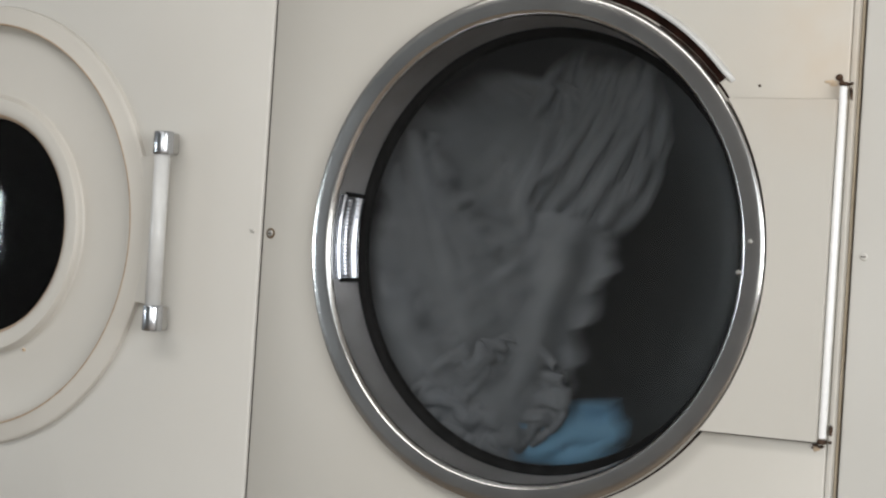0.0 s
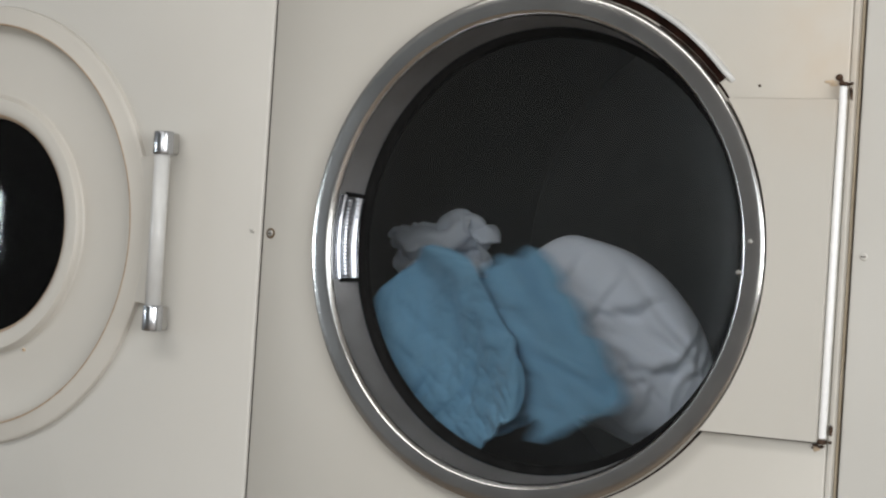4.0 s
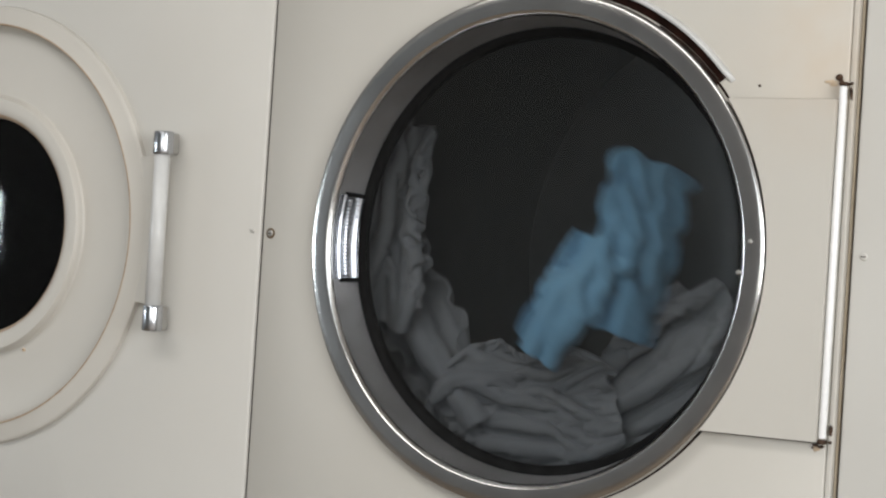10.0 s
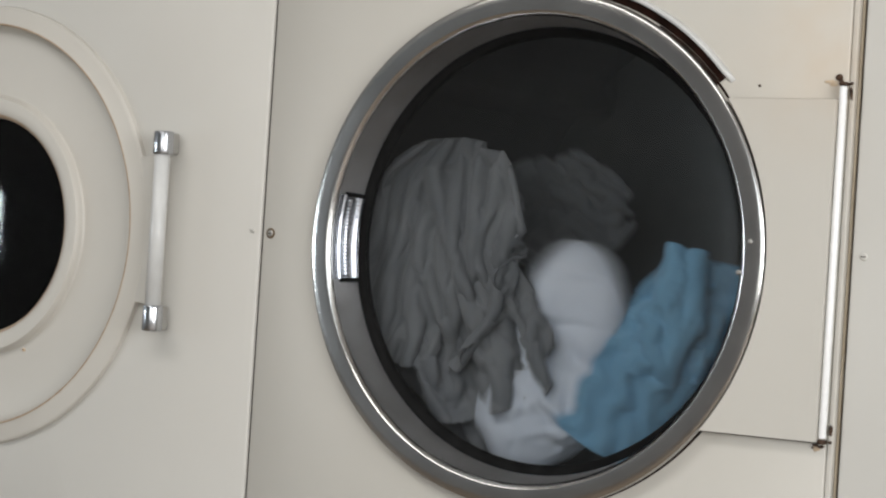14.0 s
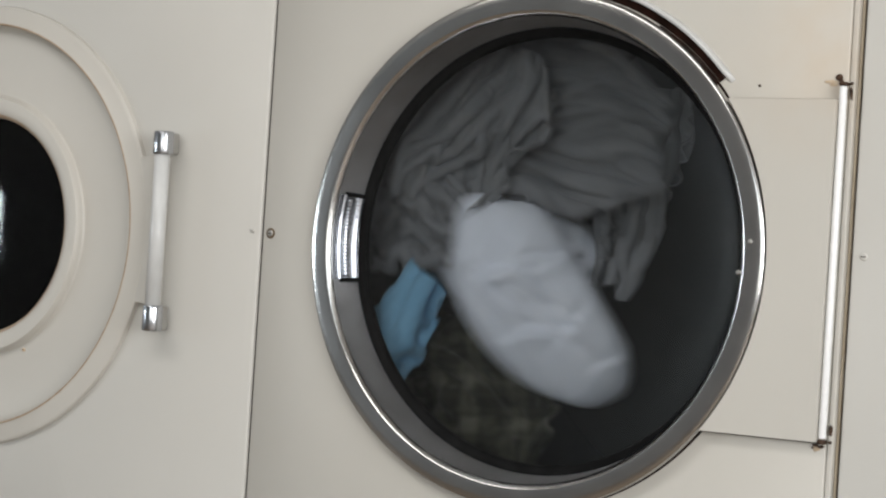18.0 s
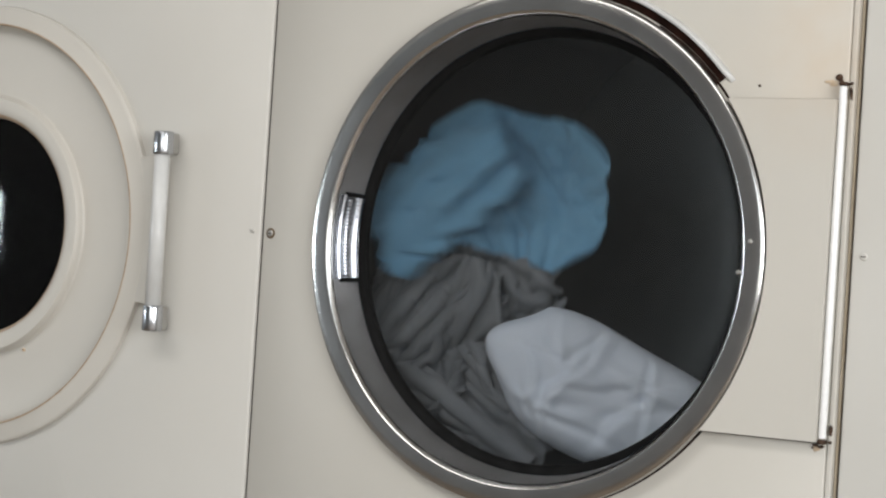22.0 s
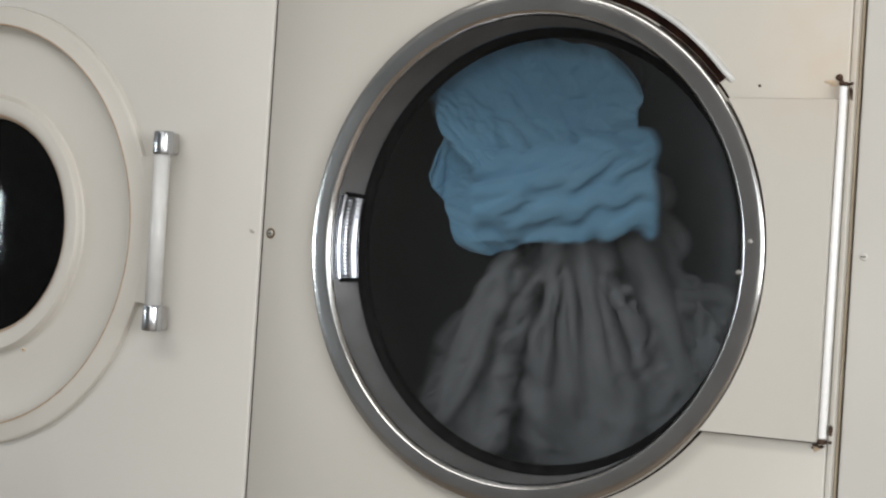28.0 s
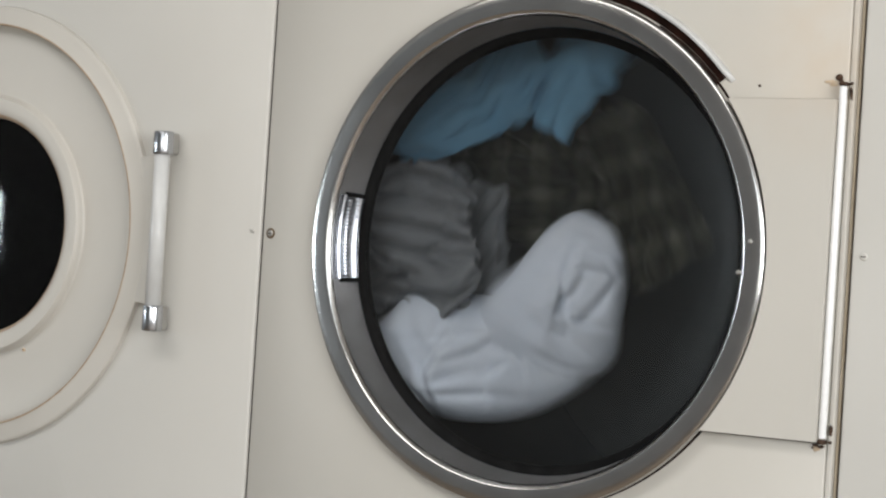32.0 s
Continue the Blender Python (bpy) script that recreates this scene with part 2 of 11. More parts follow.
# rivets of the hinge on the ring's face
for a, r in ((4.4, 0.349), (-2.6, 0.334)):
    x, z = r * math.cos(radians(a)), ZC + r * math.sin(radians(a))
    part("rivet", rod((x, -0.0035, z), (x, 0.004, z), 0.0035, 12, 0.001), STEEL_DULL, door, smooth=True)

revolve("ring_joint", [(0.3650, 0.0192), (0.3692, 0.0192), (0.3692, 0.0199)], SLOT_DARK, door, 0, ZC, -150, 60, 90, "dark joint round the door ring")

# hinge plate beside the ring, its pin and rusty ends
hinge = new("hinge")
hinge.parent = dryer
hinge["label"] = "cream painted hinge plate with rusty pin ends"
def hinge_plate():
    bm = bmesh.new()
    z0, z1, x1 = 1.0175, 1.4660, 0.4535
    ring = []
    n = 40
    a0, a1 = math.asin((z0 - ZC) / 0.3693), math.asin((z1 - ZC) / 0.3693)
    for k in range(n + 1):
        a = a0 + (a1 - a0) * k / n
        ring.append((0.3693 * math.cos(a), ZC + 0.3693 * math.sin(a)))
    ring += [(x1, z1), (x1, z0)]
    low = [bm.verts.new((x, 0.0195, z)) for x, z in ring]
    top = [bm.verts.new((x, 0.0005, z)) for x, z in ring]
    bm.faces.new(top)
    for k in range(len(ring)):
        bm.faces.new((low[k], low[(k + 1) % len(ring)], top[(k + 1) % len(ring)], top[k]))
    return bm
part("hinge_plate", hinge_plate(), ENAMEL, hinge)
part("plate_edge_line", box(0.3005, 0.4525, 0.0160, 0.0195, 1.4662, 1.4678), BROWN_GAP, hinge)
# dark strip put in for the shade under the plate's lower edge
part("plate_edge_line", box(0.2865, 0.4525, 0.0150, 0.0195, 1.0151, 1.0173), DARK_GAP, hinge)
part("hinge_pin", rod((0.4592, 0.010, 1.022), (0.4592, 0.010, 1.484), 0.0050, 20, 0.002), BAR_PAINT, hinge, "white painted hinge pin", True)
for z, h in ((1.487, 0.005), (1.0180, 0.006)):
    part("pin_cap", rod((0.4592, 0.010, z - h / 2), (0.4592, 0.010, z + h / 2), 0.0064, 10, 0.002), RUST, hinge, "rusty pin cap", True)
for dx, z, sx, sz, turn in ((-0.010, 1.4965, 0.0055, 0.0036, 10), (-0.0075, 1.4925, 0.004, 0.002, -15), (0.0075, 1.4760, 0.0018, 0.0085, 5), (0.0062, 1.4880, 0.004, 0.0016, 20), (-0.012, 1.0125, 0.004, 0.0016, 0), (-0.004, 1.0110, 0.0045, 0.002, 8), (0.0080, 1.0335, 0.0022, 0.007, 0), (0.0075, 1.0175, 0.003, 0.002, 0), (-0.016, 1.0090, 0.0016, 0.0012, 0)):
    bm = bmesh.new()
    bmesh.ops.create_icosphere(bm, subdivisions=3, radius=1.0)
    c, w = math.cos(radians(turn)), math.sin(radians(turn))
    for v in bm.verts:
        k = 1 + 0.55 * noise.noise(v.co * 1.7 + Vector((z * 90, dx * 900, 0)))
        ux, uz = v.co.x * sx * k, v.co.z * sz * k
        v.co = Vector((0.4592 + dx + ux * c - uz * w, 0.0188 + v.co.y * 0.0022 * k, z + ux * w + uz * c))
    part("rust_crust", bm, RUST, hinge, smooth=True)

for x, z, sx, sz in ((0.4385, 1.4905, 0.0100, 0.0026), (0.4420, 1.4868, 0.0065, 0.0022), (0.4480, 1.0082, 0.0050, 0.0040)):      # rust that has run into the paint
    bm = bmesh.new()
    bmesh.ops.create_icosphere(bm, subdivisions=3, radius=1.0)
    for v in bm.verts:
        k = 1 + 0.45 * noise.noise(v.co * 2.1 + Vector((x * 300, z * 70, 0)))
        v.co = Vector((x + v.co.x * sx * k, 0.0200 + v.co.y * 0.0006, z + v.co.z * sz * k))
    part("rust_stain", bm, RUST_STAIN, hinge, smooth=True)

# slot and raised lip round the upper part of the door
# flat rusty strip; the slot's shaded depth is in its colour
revolve("slot", [(0.3672, 0.0192), (0.3672, 0.0180), (0.3790, 0.0180), (0.3790, 0.0192)], SLOT_DARK, dryer, 0, ZC, 40.6, 80, 40, "rusty slot beside the door, the shade of its depth put into the colour")
# the lip's bright highlight is put into its off-white colour
lip = revolve("slot_lip", [(0.3790, 0.0195), (0.3790, 0.0110), (0.3802, 0.0075), (0.3830, 0.0065), (0.3856, 0.0095), (0.3868, 0.0195)], OFF_WHITE, dryer, 0, ZC, 38.9, 80, 40, "raised lip, its highlight put in as off-white")
for v in lip.data.vertices:      # it sinks into the panel towards its lower end
    a = math.degrees(math.atan2(v.co.z - ZC, v.co.x))
    v.co.y += (0.0195 - v.co.y) * max(0.0, min(1.0, (41.5 - a) / 2.6))


def screw(x, z, y, r, mat, parent, label=""):
    bm = rod((x, y - 0.0025, z), (x, y + 0.004, z), r, 16, r * 0.35)
    ob = part("screw", bm, mat, parent, label, True)
    part("screw_slot", box(x - r * 0.7, x + r * 0.7, y - 0.0029, y - 0.0022, z - r * 0.13, z + r * 0.13), DARK_GAP, ob)
    return ob


screw(-0.4630, 1.2507, 0.02, 0.0052, STEEL_DULL, dryer, "worn screw with chipped paint")
revolve("chipped_paint", [(0.0001, 0.0195), (0.0075, 0.0190), (0.0085, 0.0199)], BROWN_GAP, dryer, -0.4630, 1.2507, segs=20)
screw(0.3368, 1.4848, 0.0205, 0.0018, RUST, dryer)

# drum with its lifters
drum = new("drum")
drum.parent = dryer
drum.location = (0, 0, ZC)
drum["label"] = "metal drum with three lifters, turning, its inner shade put into dark colour"
# the dark colour stands in for the shade inside the drum
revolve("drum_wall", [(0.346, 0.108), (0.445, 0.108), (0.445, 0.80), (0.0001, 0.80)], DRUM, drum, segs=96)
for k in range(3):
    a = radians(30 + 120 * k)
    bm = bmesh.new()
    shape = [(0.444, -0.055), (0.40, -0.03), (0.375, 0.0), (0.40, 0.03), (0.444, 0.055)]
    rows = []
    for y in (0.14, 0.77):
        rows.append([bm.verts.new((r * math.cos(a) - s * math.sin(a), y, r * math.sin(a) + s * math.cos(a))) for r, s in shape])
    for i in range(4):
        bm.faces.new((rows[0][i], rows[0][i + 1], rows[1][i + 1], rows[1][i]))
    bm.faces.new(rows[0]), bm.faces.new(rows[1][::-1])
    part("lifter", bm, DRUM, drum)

# ---------------------------------------------------------------- the machine beside it
CX, CZ = -1.0722, 1.2385
second = tagged(new("laundry_machine"), "cream enamelled laundry machine with a round window door, idle", "dryer")
panel_with_hole("front_panel", -1.70, -0.4833, 0.12, 2.05, 0.02, 0.03, CX, CZ, 0.355, ENAMEL_B, second)
part("seam", box(-0.4830, -0.4798, 0.026, 0.06, 0.12, 2.05), DARK_GAP, second, "dark seam between two machines")
part("cabinet", box(-1.69, -0.49, 0.88, 0.9, 0.1, 2.04), CABINET, second)
for x in (-1.695, -0.50):
    part("cabinet_side", box(x, x + 0.012, 0.052, 0.88, 0.1, 2.04), CABINET, second)
screw(-0.4979, 1.2527, 0.02, 0.0035, ENAMEL_B, second)
screw(-0.9659, 1.0332, 0.0280, 0.003, RUST_STAIN, second)
door_b = new("door")
door_b.parent = second
door_b["label"] = "cream enamelled round door with a small dark window, shut"
revolve("door_dish", [(0.3722, 0.0235), (0.3720, 0.0145), (0.3709, 0.0112), (0.3687, 0.0095), (0.3645, 0.0088), (0.3490, 0.0060), (0.3428, 0.0038), (0.3406, 0.0030), (0.3388, 0.0038),
                      (0.3374, 0.0070), (0.3350, 0.0165), (0.3315, 0.0225), (0.3255, 0.0262), (0.3080, 0.0285), (0.2300, 0.0280), (0.2232, 0.0270), (0.2205, 0.0240)], ENAMEL_DOOR, door_b, CX, CZ, segs=160)
# thin brown ring along the crest of the raised band
revolve("rim_line", [(0.3420, 0.0031), (0.3406, 0.0025), (0.3392, 0.0029), (0.3381, 0.0050)], BROWN_LINE, door_b, CX, CZ, segs=160)
revolve("window_bezel", [(0.2212, 0.0275), (0.2200, 0.0185), (0.2160, 0.0135), (0.2060, 0.0125), (0.1945, 0.0140), (0.1868, 0.0185), (0.1838, 0.0240), (0.1825, 0.0310)], ENAMEL_DOOR, door_b, CX, CZ, segs=128)
pane_b = revolve("window_glass", [(0.0001, 0.0295), (0.1845, 0.0295), (0.1845, 0.0245), (0.0001, 0.0245)], GLASS, door_b, CX, CZ, segs=96)
# thin brown ring along the inner edge of the bezel
revolve("bezel_line", [(0.1900, 0.0162), (0.1885, 0.0168), (0.1863, 0.0184), (0.1834, 0.0238)], BROWN_LINE, door_b, CX, CZ, segs=128)
# near-black colour stands in for the unlit inside of the machine
revolve("window_tub", [(0.1840, 0.031), (0.1840, 0.30), (0.0001, 0.30)], RUBBER_AND_UNLIT, door_b, CX, CZ, segs=64, label="tub behind the window, its unlit inside put in as black")
part("handle_tab", box(-0.745, -0.668, 0.0095, 0.0195, 1.1265, 1.3630, 0.003), ENAMEL_DOOR, door_b)
handle = new("handle")
handle.parent = door_b
handle["label"] = "white bar handle with chrome ends"
HX, HY = -0.6535, -0.022
part("handle_bar", rod((HX, HY, 1.110), (HX, HY, 1.385), 0.0122, 28), OFF_WHITE, handle, smooth=True)
part("handle_bracket", box(HX - 0.0225, HX - 0.0185, HY + 0.004, 0.012, 1.088, 1.398, 0.0015), ENAMEL_DOOR, handle)
for z0, z1 in ((1.364, 1.4015), (1.0855, 1.1265)):
    part("end_cap", rod((HX + 0.001, HY, z0), (HX + 0.001, HY, z1), 0.0160, 28, 0.003), CHROME, handle, "chrome end cap", True)
    part("end_mount", box(HX - 0.0120, HX + 0.0075, HY + 0.004, 0.0105, z0 + 0.002, z1 - 0.001, 0.003), STEEL_DULL, handle)

third = tagged(new("laundry_machine"), "cream enamelled side panel of the next machine", "dryer")
part("front_panel", box(0.4794, 1.38, 0.0235, 0.05, 0.12, 2.05, 0.003), ENAMEL_B, third)
part("cabinet", box(0.4860, 1.37, 0.052, 0.9, 0.1, 2.04), CABINET, third)
screw(0.4962, 1.2626, 0.0235, 0.0052, ENAMEL_B, third)


# ---------------------------------------------------------------- the laundry
def waves(rng, count, low, high):
    """A smooth random field: a sum of plane waves."""
    ks = [(rng.uniform(0, 2 * math.pi), rng.uniform(low, high), rng.uniform(0, 2 * math.pi)) for _ in range(count)]
    def field(u, v):
        s = 0
        for a, k, ph in ks:
            s = s + np.sin(k * (u * math.cos(a) + v * math.sin(a)) + ph)
        return s / math.sqrt(count / 2)
    return field


def pull(p, i, j, rest, give):
    """Draw the vertex pairs p[i], p[j] towards their rest distance."""
    d = p[j] - p[i]
    n = np.sqrt((d * d).sum(-1, keepdims=True)) + 1e-9
    d *= give * 0.5 * (n - rest) / n
    p[i] += d
    p[j] -= d


def settle(p, du, dv, stiff, rounds):
    """Let a grid of cloth keep its lengths and resist sharp bending."""
    diag = math.hypot(du, dv)
    for _ in range(rounds):
        for o in (0, 1):
            n = (p.shape[0] - o) // 2 * 2 + o
            pull(p, np.s_[o:n:2], np.s_[o + 1:n:2], du, 0.95)
            m = (p.shape[1] - o) // 2 * 2 + o
            pull(p, np.s_[:, o:m:2], np.s_[:, o + 1:m:2], dv, 0.95)
        for o in (0, 1):
            n = (p.shape[0] - o) // 2 * 2 + o
            pull(p, np.s_[o:n:2, :-1], np.s_[o + 1:n:2, 1:], diag, 0.4)
            pull(p, np.s_[o:n:2, 1:], np.s_[o + 1:n:2, :-1], diag, 0.4)
        for k, weight in ((2, stiff * 0.5), (5, stiff)):
            pull(p, np.s_[:-k], np.s_[k:], du * k * 0.97, weight)
            pull(p, np.s_[:, :-k], np.s_[:, k:], dv * k * 0.97, weight)


def finer(p):
    """Twice as many rows and columns, through a smooth curve."""
    for axis in (0, 1):
        p = np.moveaxis(p, axis, 0)
        q = np.concatenate([2 * p[:1] - p[1:2], p, 2 * p[-1:] - p[-2:-1]])
        mid = (9 * (q[1:-2] + q[2:-1]) - q[:-3] - q[3:]) / 16
        out = np.empty((2 * p.shape[0] - 1, *p.shape[1:]))
        out[::2], out[1::2] = p, mid
        p = np.moveaxis(out, 0, axis)
    return p


def sheet_object(name, p, mat, parent, thick):
    """A grid of points as a cloth mesh with thickness and its own flat coordinates for a weave or print."""
    n, m = p.shape[:2]
    tu, tv = np.gradient(p, axis=0), np.gradient(p, axis=1)
    nor = np.cross(tu, tv)
    nor /= np.linalg.norm(nor, axis=-1, keepdims=True) + 1e-9
    verts = np.concatenate([(p + nor * thick / 2).reshape(-1, 3), (p - nor * thick / 2).reshape(-1, 3)])
    k = n * m
    idx = np.arange(k).reshape(n, m)
    q = np.stack([idx[:-1, :-1], idx[1:, :-1], idx[1:, 1:], idx[:-1, 1:]], -1).reshape(-1, 4)
    loop = np.concatenate([idx[0, :], idx[1:, -1], idx[-1, -2::-1], idx[-2:0:-1, 0]])
    rim = np.stack([loop, np.roll(loop, -1), np.roll(loop, -1) + k, loop + k], -1)
    faces = np.concatenate([q[:, ::-1], q + k, rim]).tolist()
    return mesh_object(name, verts.tolist(), faces, mat, parent, True)


def cloth_piece(name, mat, parent, seed, length, width, flat, deep=0.05, gather=0.0, stiff=0.10, steps=62, grid=64, bend=0.0, relief=0.85, pleat=0.0055):
    """A piece of cloth of the size flat, pushed together until it measures length by width: it buckles into folds.
    gather: how much more it is drawn together at one end."""
    rng = np.random.default_rng(seed)
    wild = random.Random(seed)
    du = flat[0] / (grid - 1)
    cols = max(12, round(flat[1] / du))
    dv = flat[1] / (cols - 1)
    u, v = np.meshgrid(np.linspace(-0.5, 0.5, grid) * flat[0], np.linspace(-0.5, 0.5, cols) * flat[1], indexing="ij")
    wave, wave2, wave3 = (waves(wild, 5, lo, hi) for lo, hi in ((14, 34), (14, 40), (8, 20)))
    y = 0.014 * wave(u * (0.10 if gather else 0.8), v) + 0.003 * wave2(u, v)
    p = np.stack([u + 0.01 * wave3(v, u), y, v + 0.01 * wave3(u, v)], -1)
    su, sv = (length / flat[0]) ** (1 / steps), (width / flat[1]) ** (1 / steps)
    for k in range(steps):
        p[..., 0] *= su
        if gather:
            along = np.clip(p[..., 0] / length + 0.5, 0, 1)
            target = width * (1 - gather * (1 - along) ** 1.3)
            span = np.abs(p[..., 2]).max(axis=1, keepdims=True) * 2
            want = target.mean(axis=1, keepdims=True)
            p[..., 2] *= np.clip(want / span, 0.975, 1.0)
        else:
            p[..., 2] *= sv
        over = (p[..., 0] / (0.56 * length)) ** 4 + (p[..., 2] / (0.56 * width)) ** 4
        p[..., 0::2] *= np.where(over > 1, np.clip(over, 1, 3) ** -0.06, 1)[..., None]
        roof = deep * np.sqrt(np.clip(1.15 - (p[..., 0] / (0.6 * length)) ** 2 - (p[..., 2] / (0.6 * width)) ** 2, 0.1, 1))
        p[..., 1] = np.where(np.abs(p[..., 1]) > roof, np.sign(p[..., 1]) * (roof + 0.25 * (np.abs(p[..., 1]) - roof)), p[..., 1])
        p += rng.normal(0, 0.0005, p.shape)
        settle(p, du, dv, stiff, 5)
    settle(p, du, dv, stiff * 1.5, 6)
    p -= p.reshape(-1, 3).mean(0)
    p = finer(p)
    if not gather:              # worn, rounded corners
        hx, hz = np.percentile(np.abs(p[..., 0]), 99), np.percentile(np.abs(p[..., 2]), 99)
        a, b = p[..., 0] / hx, p[..., 2] / hz
        ragged = 1 + 0.05 * wave3(p[..., 0] * 2, p[..., 2] * 2)
        p[..., 0] *= 1.07 * ragged * np.sqrt(np.clip(1 - 0.40 * b ** 4 - 0.10 * b * b, 0.3, 1))
        p[..., 2] *= 1.07 * ragged * np.sqrt(np.clip(1 - 0.40 * a ** 4 - 0.10 * a * a, 0.3, 1))
    p[..., 1] *= relief
    n, m = p.shape[:2]
    uf, vf = np.meshgrid(np.linspace(-0.5, 0.5, n) * flat[0], np.linspace(-0.5, 0.5, m) * flat[1], indexing="ij")
    nor = np.cross(np.gradient(p, axis=0), np.gradient(p, axis=1))
    nor /= np.linalg.norm(nor, axis=-1, keepdims=True) + 1e-9
    for k, size in ((0, 0.052), (1, 0.034)):            # long pressed creases, most of them along the pull
        a = wild.uniform(-0.25, 0.25) if gather else wild.uniform(-0.6, 0.6)
        turn = 2 * math.pi * ((vf * math.cos(a) + uf * math.sin(a)) / size + 0.55 * wave3(uf * 0.8 + k, vf * 0.8))
        where = np.clip(0.35 + 0.7 * wave3(vf * 0.9 - k, uf * 0.9), 0, 1)
        p += nor * (pleat * size / 0.05 * where * (0.5 - np.exp(-(np.sin(turn / 2) / 0.38) ** 2)))[..., None]
    p[..., 1] += bend * (p[..., 0] / length) ** 2 * 4 - deep * 0.3
    return sheet_object(name, p, mat, parent, 0.0035)


def pillow_piece(name, mat, parent, seed, length, width, puff, curl=0.0, grid=110, taper=0.0, seam=0.0):
    """A soft stuffed case: a puffed oblong with slack creases and a puckered rim, bent along its length."""
    wild = random.Random(seed)
    cols = round(grid * width / length)
    u, v = np.meshgrid(np.linspace(-1, 1, grid), np.linspace(-1, 1, cols), indexing="ij")
    u, v = np.sin(u * math.pi / 2), np.sin(v * math.pi / 2)
    slow, lump = waves(wild, 4, 2, 4), waves(wild, 5, 5, 11)
    edge = 1 + 0.035 * slow(u * 1.5, v * 1.5)
    x = 0.5 * length * u * np.sqrt(1 - 0.46 * v * v) * edge
    z = 0.5 * width * v * np.sqrt(1 - 0.50 * u * u) * edge * (1 - taper * u)
    rim = np.maximum(np.abs(u), np.abs(v))
    full = np.sqrt(np.clip((1 - np.abs(u) ** 3.2) * (1 - np.abs(v) ** 2.6), 0, 1))
    h = puff * full * (1 + 0.10 * slow(v * 1.2, u * 1.2)) + 0.0025 * lump(u, v) * full
    h -= seam * np.exp(-((v - 0.34 + 0.10 * slow(u, v * 0)) / 0.035) ** 2) * full
    for k in range(14):
        a, c, slack = wild.uniform(-0.5, 0.5) + (math.pi / 2 if k % 3 else 0), wild.uniform(-0.75, 0.75), wild.uniform(0.004, 0.009)
        cx, reach = wild.uniform(-0.6, 0.6), wild.uniform(0.25, 0.6)
        du, dv = x * math.sin(a) + z * math.cos(a), x * math.cos(a) - z * math.sin(a)
        off = c * 0.5 * (width if k % 3 == 0 else length)
        d = du - off + 0.16 * (dv - cx * 0.4 * width) ** 2 / width * wild.choice((-1, 1)) + 0.006 * slow(u * 2 + k, v * 2)
        along = np.exp(-((dv - cx * 0.4 * width) / (reach * width)) ** 2)
        h += (-np.exp(-(d / slack) ** 2) + 0.75 * np.exp(-((d - 1.9 * slack) / (1.3 * slack)) ** 2)) * 0.0056 * along * full
    s = np.arctan2(v, u)
    h += 0.0016 * np.sin(46 * s + 3 * lump(u, v)) * np.exp(-((1 - rim) / 0.10)) * np.clip((1 - rim) / 0.03, 0, 1)
    bow = curl * (u ** 2 - 0.35)
    front = np.stack([x, -h, z + bow], -1)
    back = np.stack([x, 0.55 * h + 0.002, z + bow], -1)
    n, m = u.shape
    verts = np.concatenate([front.reshape(-1, 3), back.reshape(-1, 3)])
    idx = np.arange(n * m).reshape(n, m)
    q = np.stack([idx[:-1, :-1], idx[1:, :-1], idx[1:, 1:], idx[:-1, 1:]], -1).reshape(-1, 4)
    loop = np.concatenate([idx[0, :], idx[1:, -1], idx[-1, -2::-1], idx[-2:0:-1, 0]])
    ring = np.stack([loop, np.roll(loop, -1), np.roll(loop, -1) + n * m, loop + n * m], -1)
    return mesh_object(name, verts.tolist(), np.concatenate([q, q[:, ::-1] + n * m, ring[:, ::-1]]).tolist(), mat, parent, True)


def cloth_material(name, colour, colour2, weave=900.0, rough=0.9, crumple=1.0):
    m = material(name, colour, rough, 0, colour2, 11, 0.0, spec=0.15, detail=4)
    n, l = m.node_tree.nodes, m.node_tree.links
    b = n["Principled BSDF"]
    b.inputs["Sheen Weight"].default_value, b.inputs["Sheen Roughness"].default_value = 0.15, 0.5
    co = [k for k in n if k.type == "TEX_COORD"][0]
    wrinkle, thread, bump, bump2 = n.new("ShaderNodeTexNoise"), n.new("ShaderNodeTexNoise"), n.new("ShaderNodeBump"), n.new("ShaderNodeBump")
    wrinkle.inputs["Scale"].default_value, wrinkle.inputs["Detail"].default_value, wrinkle.inputs["Distortion"].default_value = 32, 4, 1.2
    thread.inputs["Scale"].default_value = weave
    l.new(co.outputs["Object"], wrinkle.inputs["Vector"])
    l.new(co.outputs["Object"], thread.inputs["Vector"])
    bump.inputs["Strength"].default_value, bump.inputs["Distance"].default_value = 0.30 * crumple, 0.006
    bump2.inputs["Strength"].default_value, bump2.inputs["Distance"].default_value = 0.15, 0.0006
    l.new(wrinkle.outputs["Fac"], bump.inputs["Height"])
    l.new(thread.outputs["Fac"], bump2.inputs["Height"])
    crease, ridge = n.new("ShaderNodeTexNoise"), n.new("ShaderNodeBump")
    crease.noise_type = "RIDGED_MULTIFRACTAL"
    crease.inputs["Scale"].default_value, crease.inputs["Detail"].default_value, crease.inputs["Distortion"].default_value = 7, 2, 0.5
    ridge.inputs["Strength"].default_value, ridge.inputs["Distance"].default_value = 0.55 * crumple, 0.0065
    l.new(co.outputs["Object"], crease.inputs["Vector"])
    l.new(crease.outputs["Fac"], ridge.inputs["Height"])
    l.new(bump.outputs[0], ridge.inputs["Normal"])
    l.new(ridge.outputs[0], bump2.inputs["Normal"])
    l.new(bump2.outputs[0], b.inputs["Normal"])
    return m


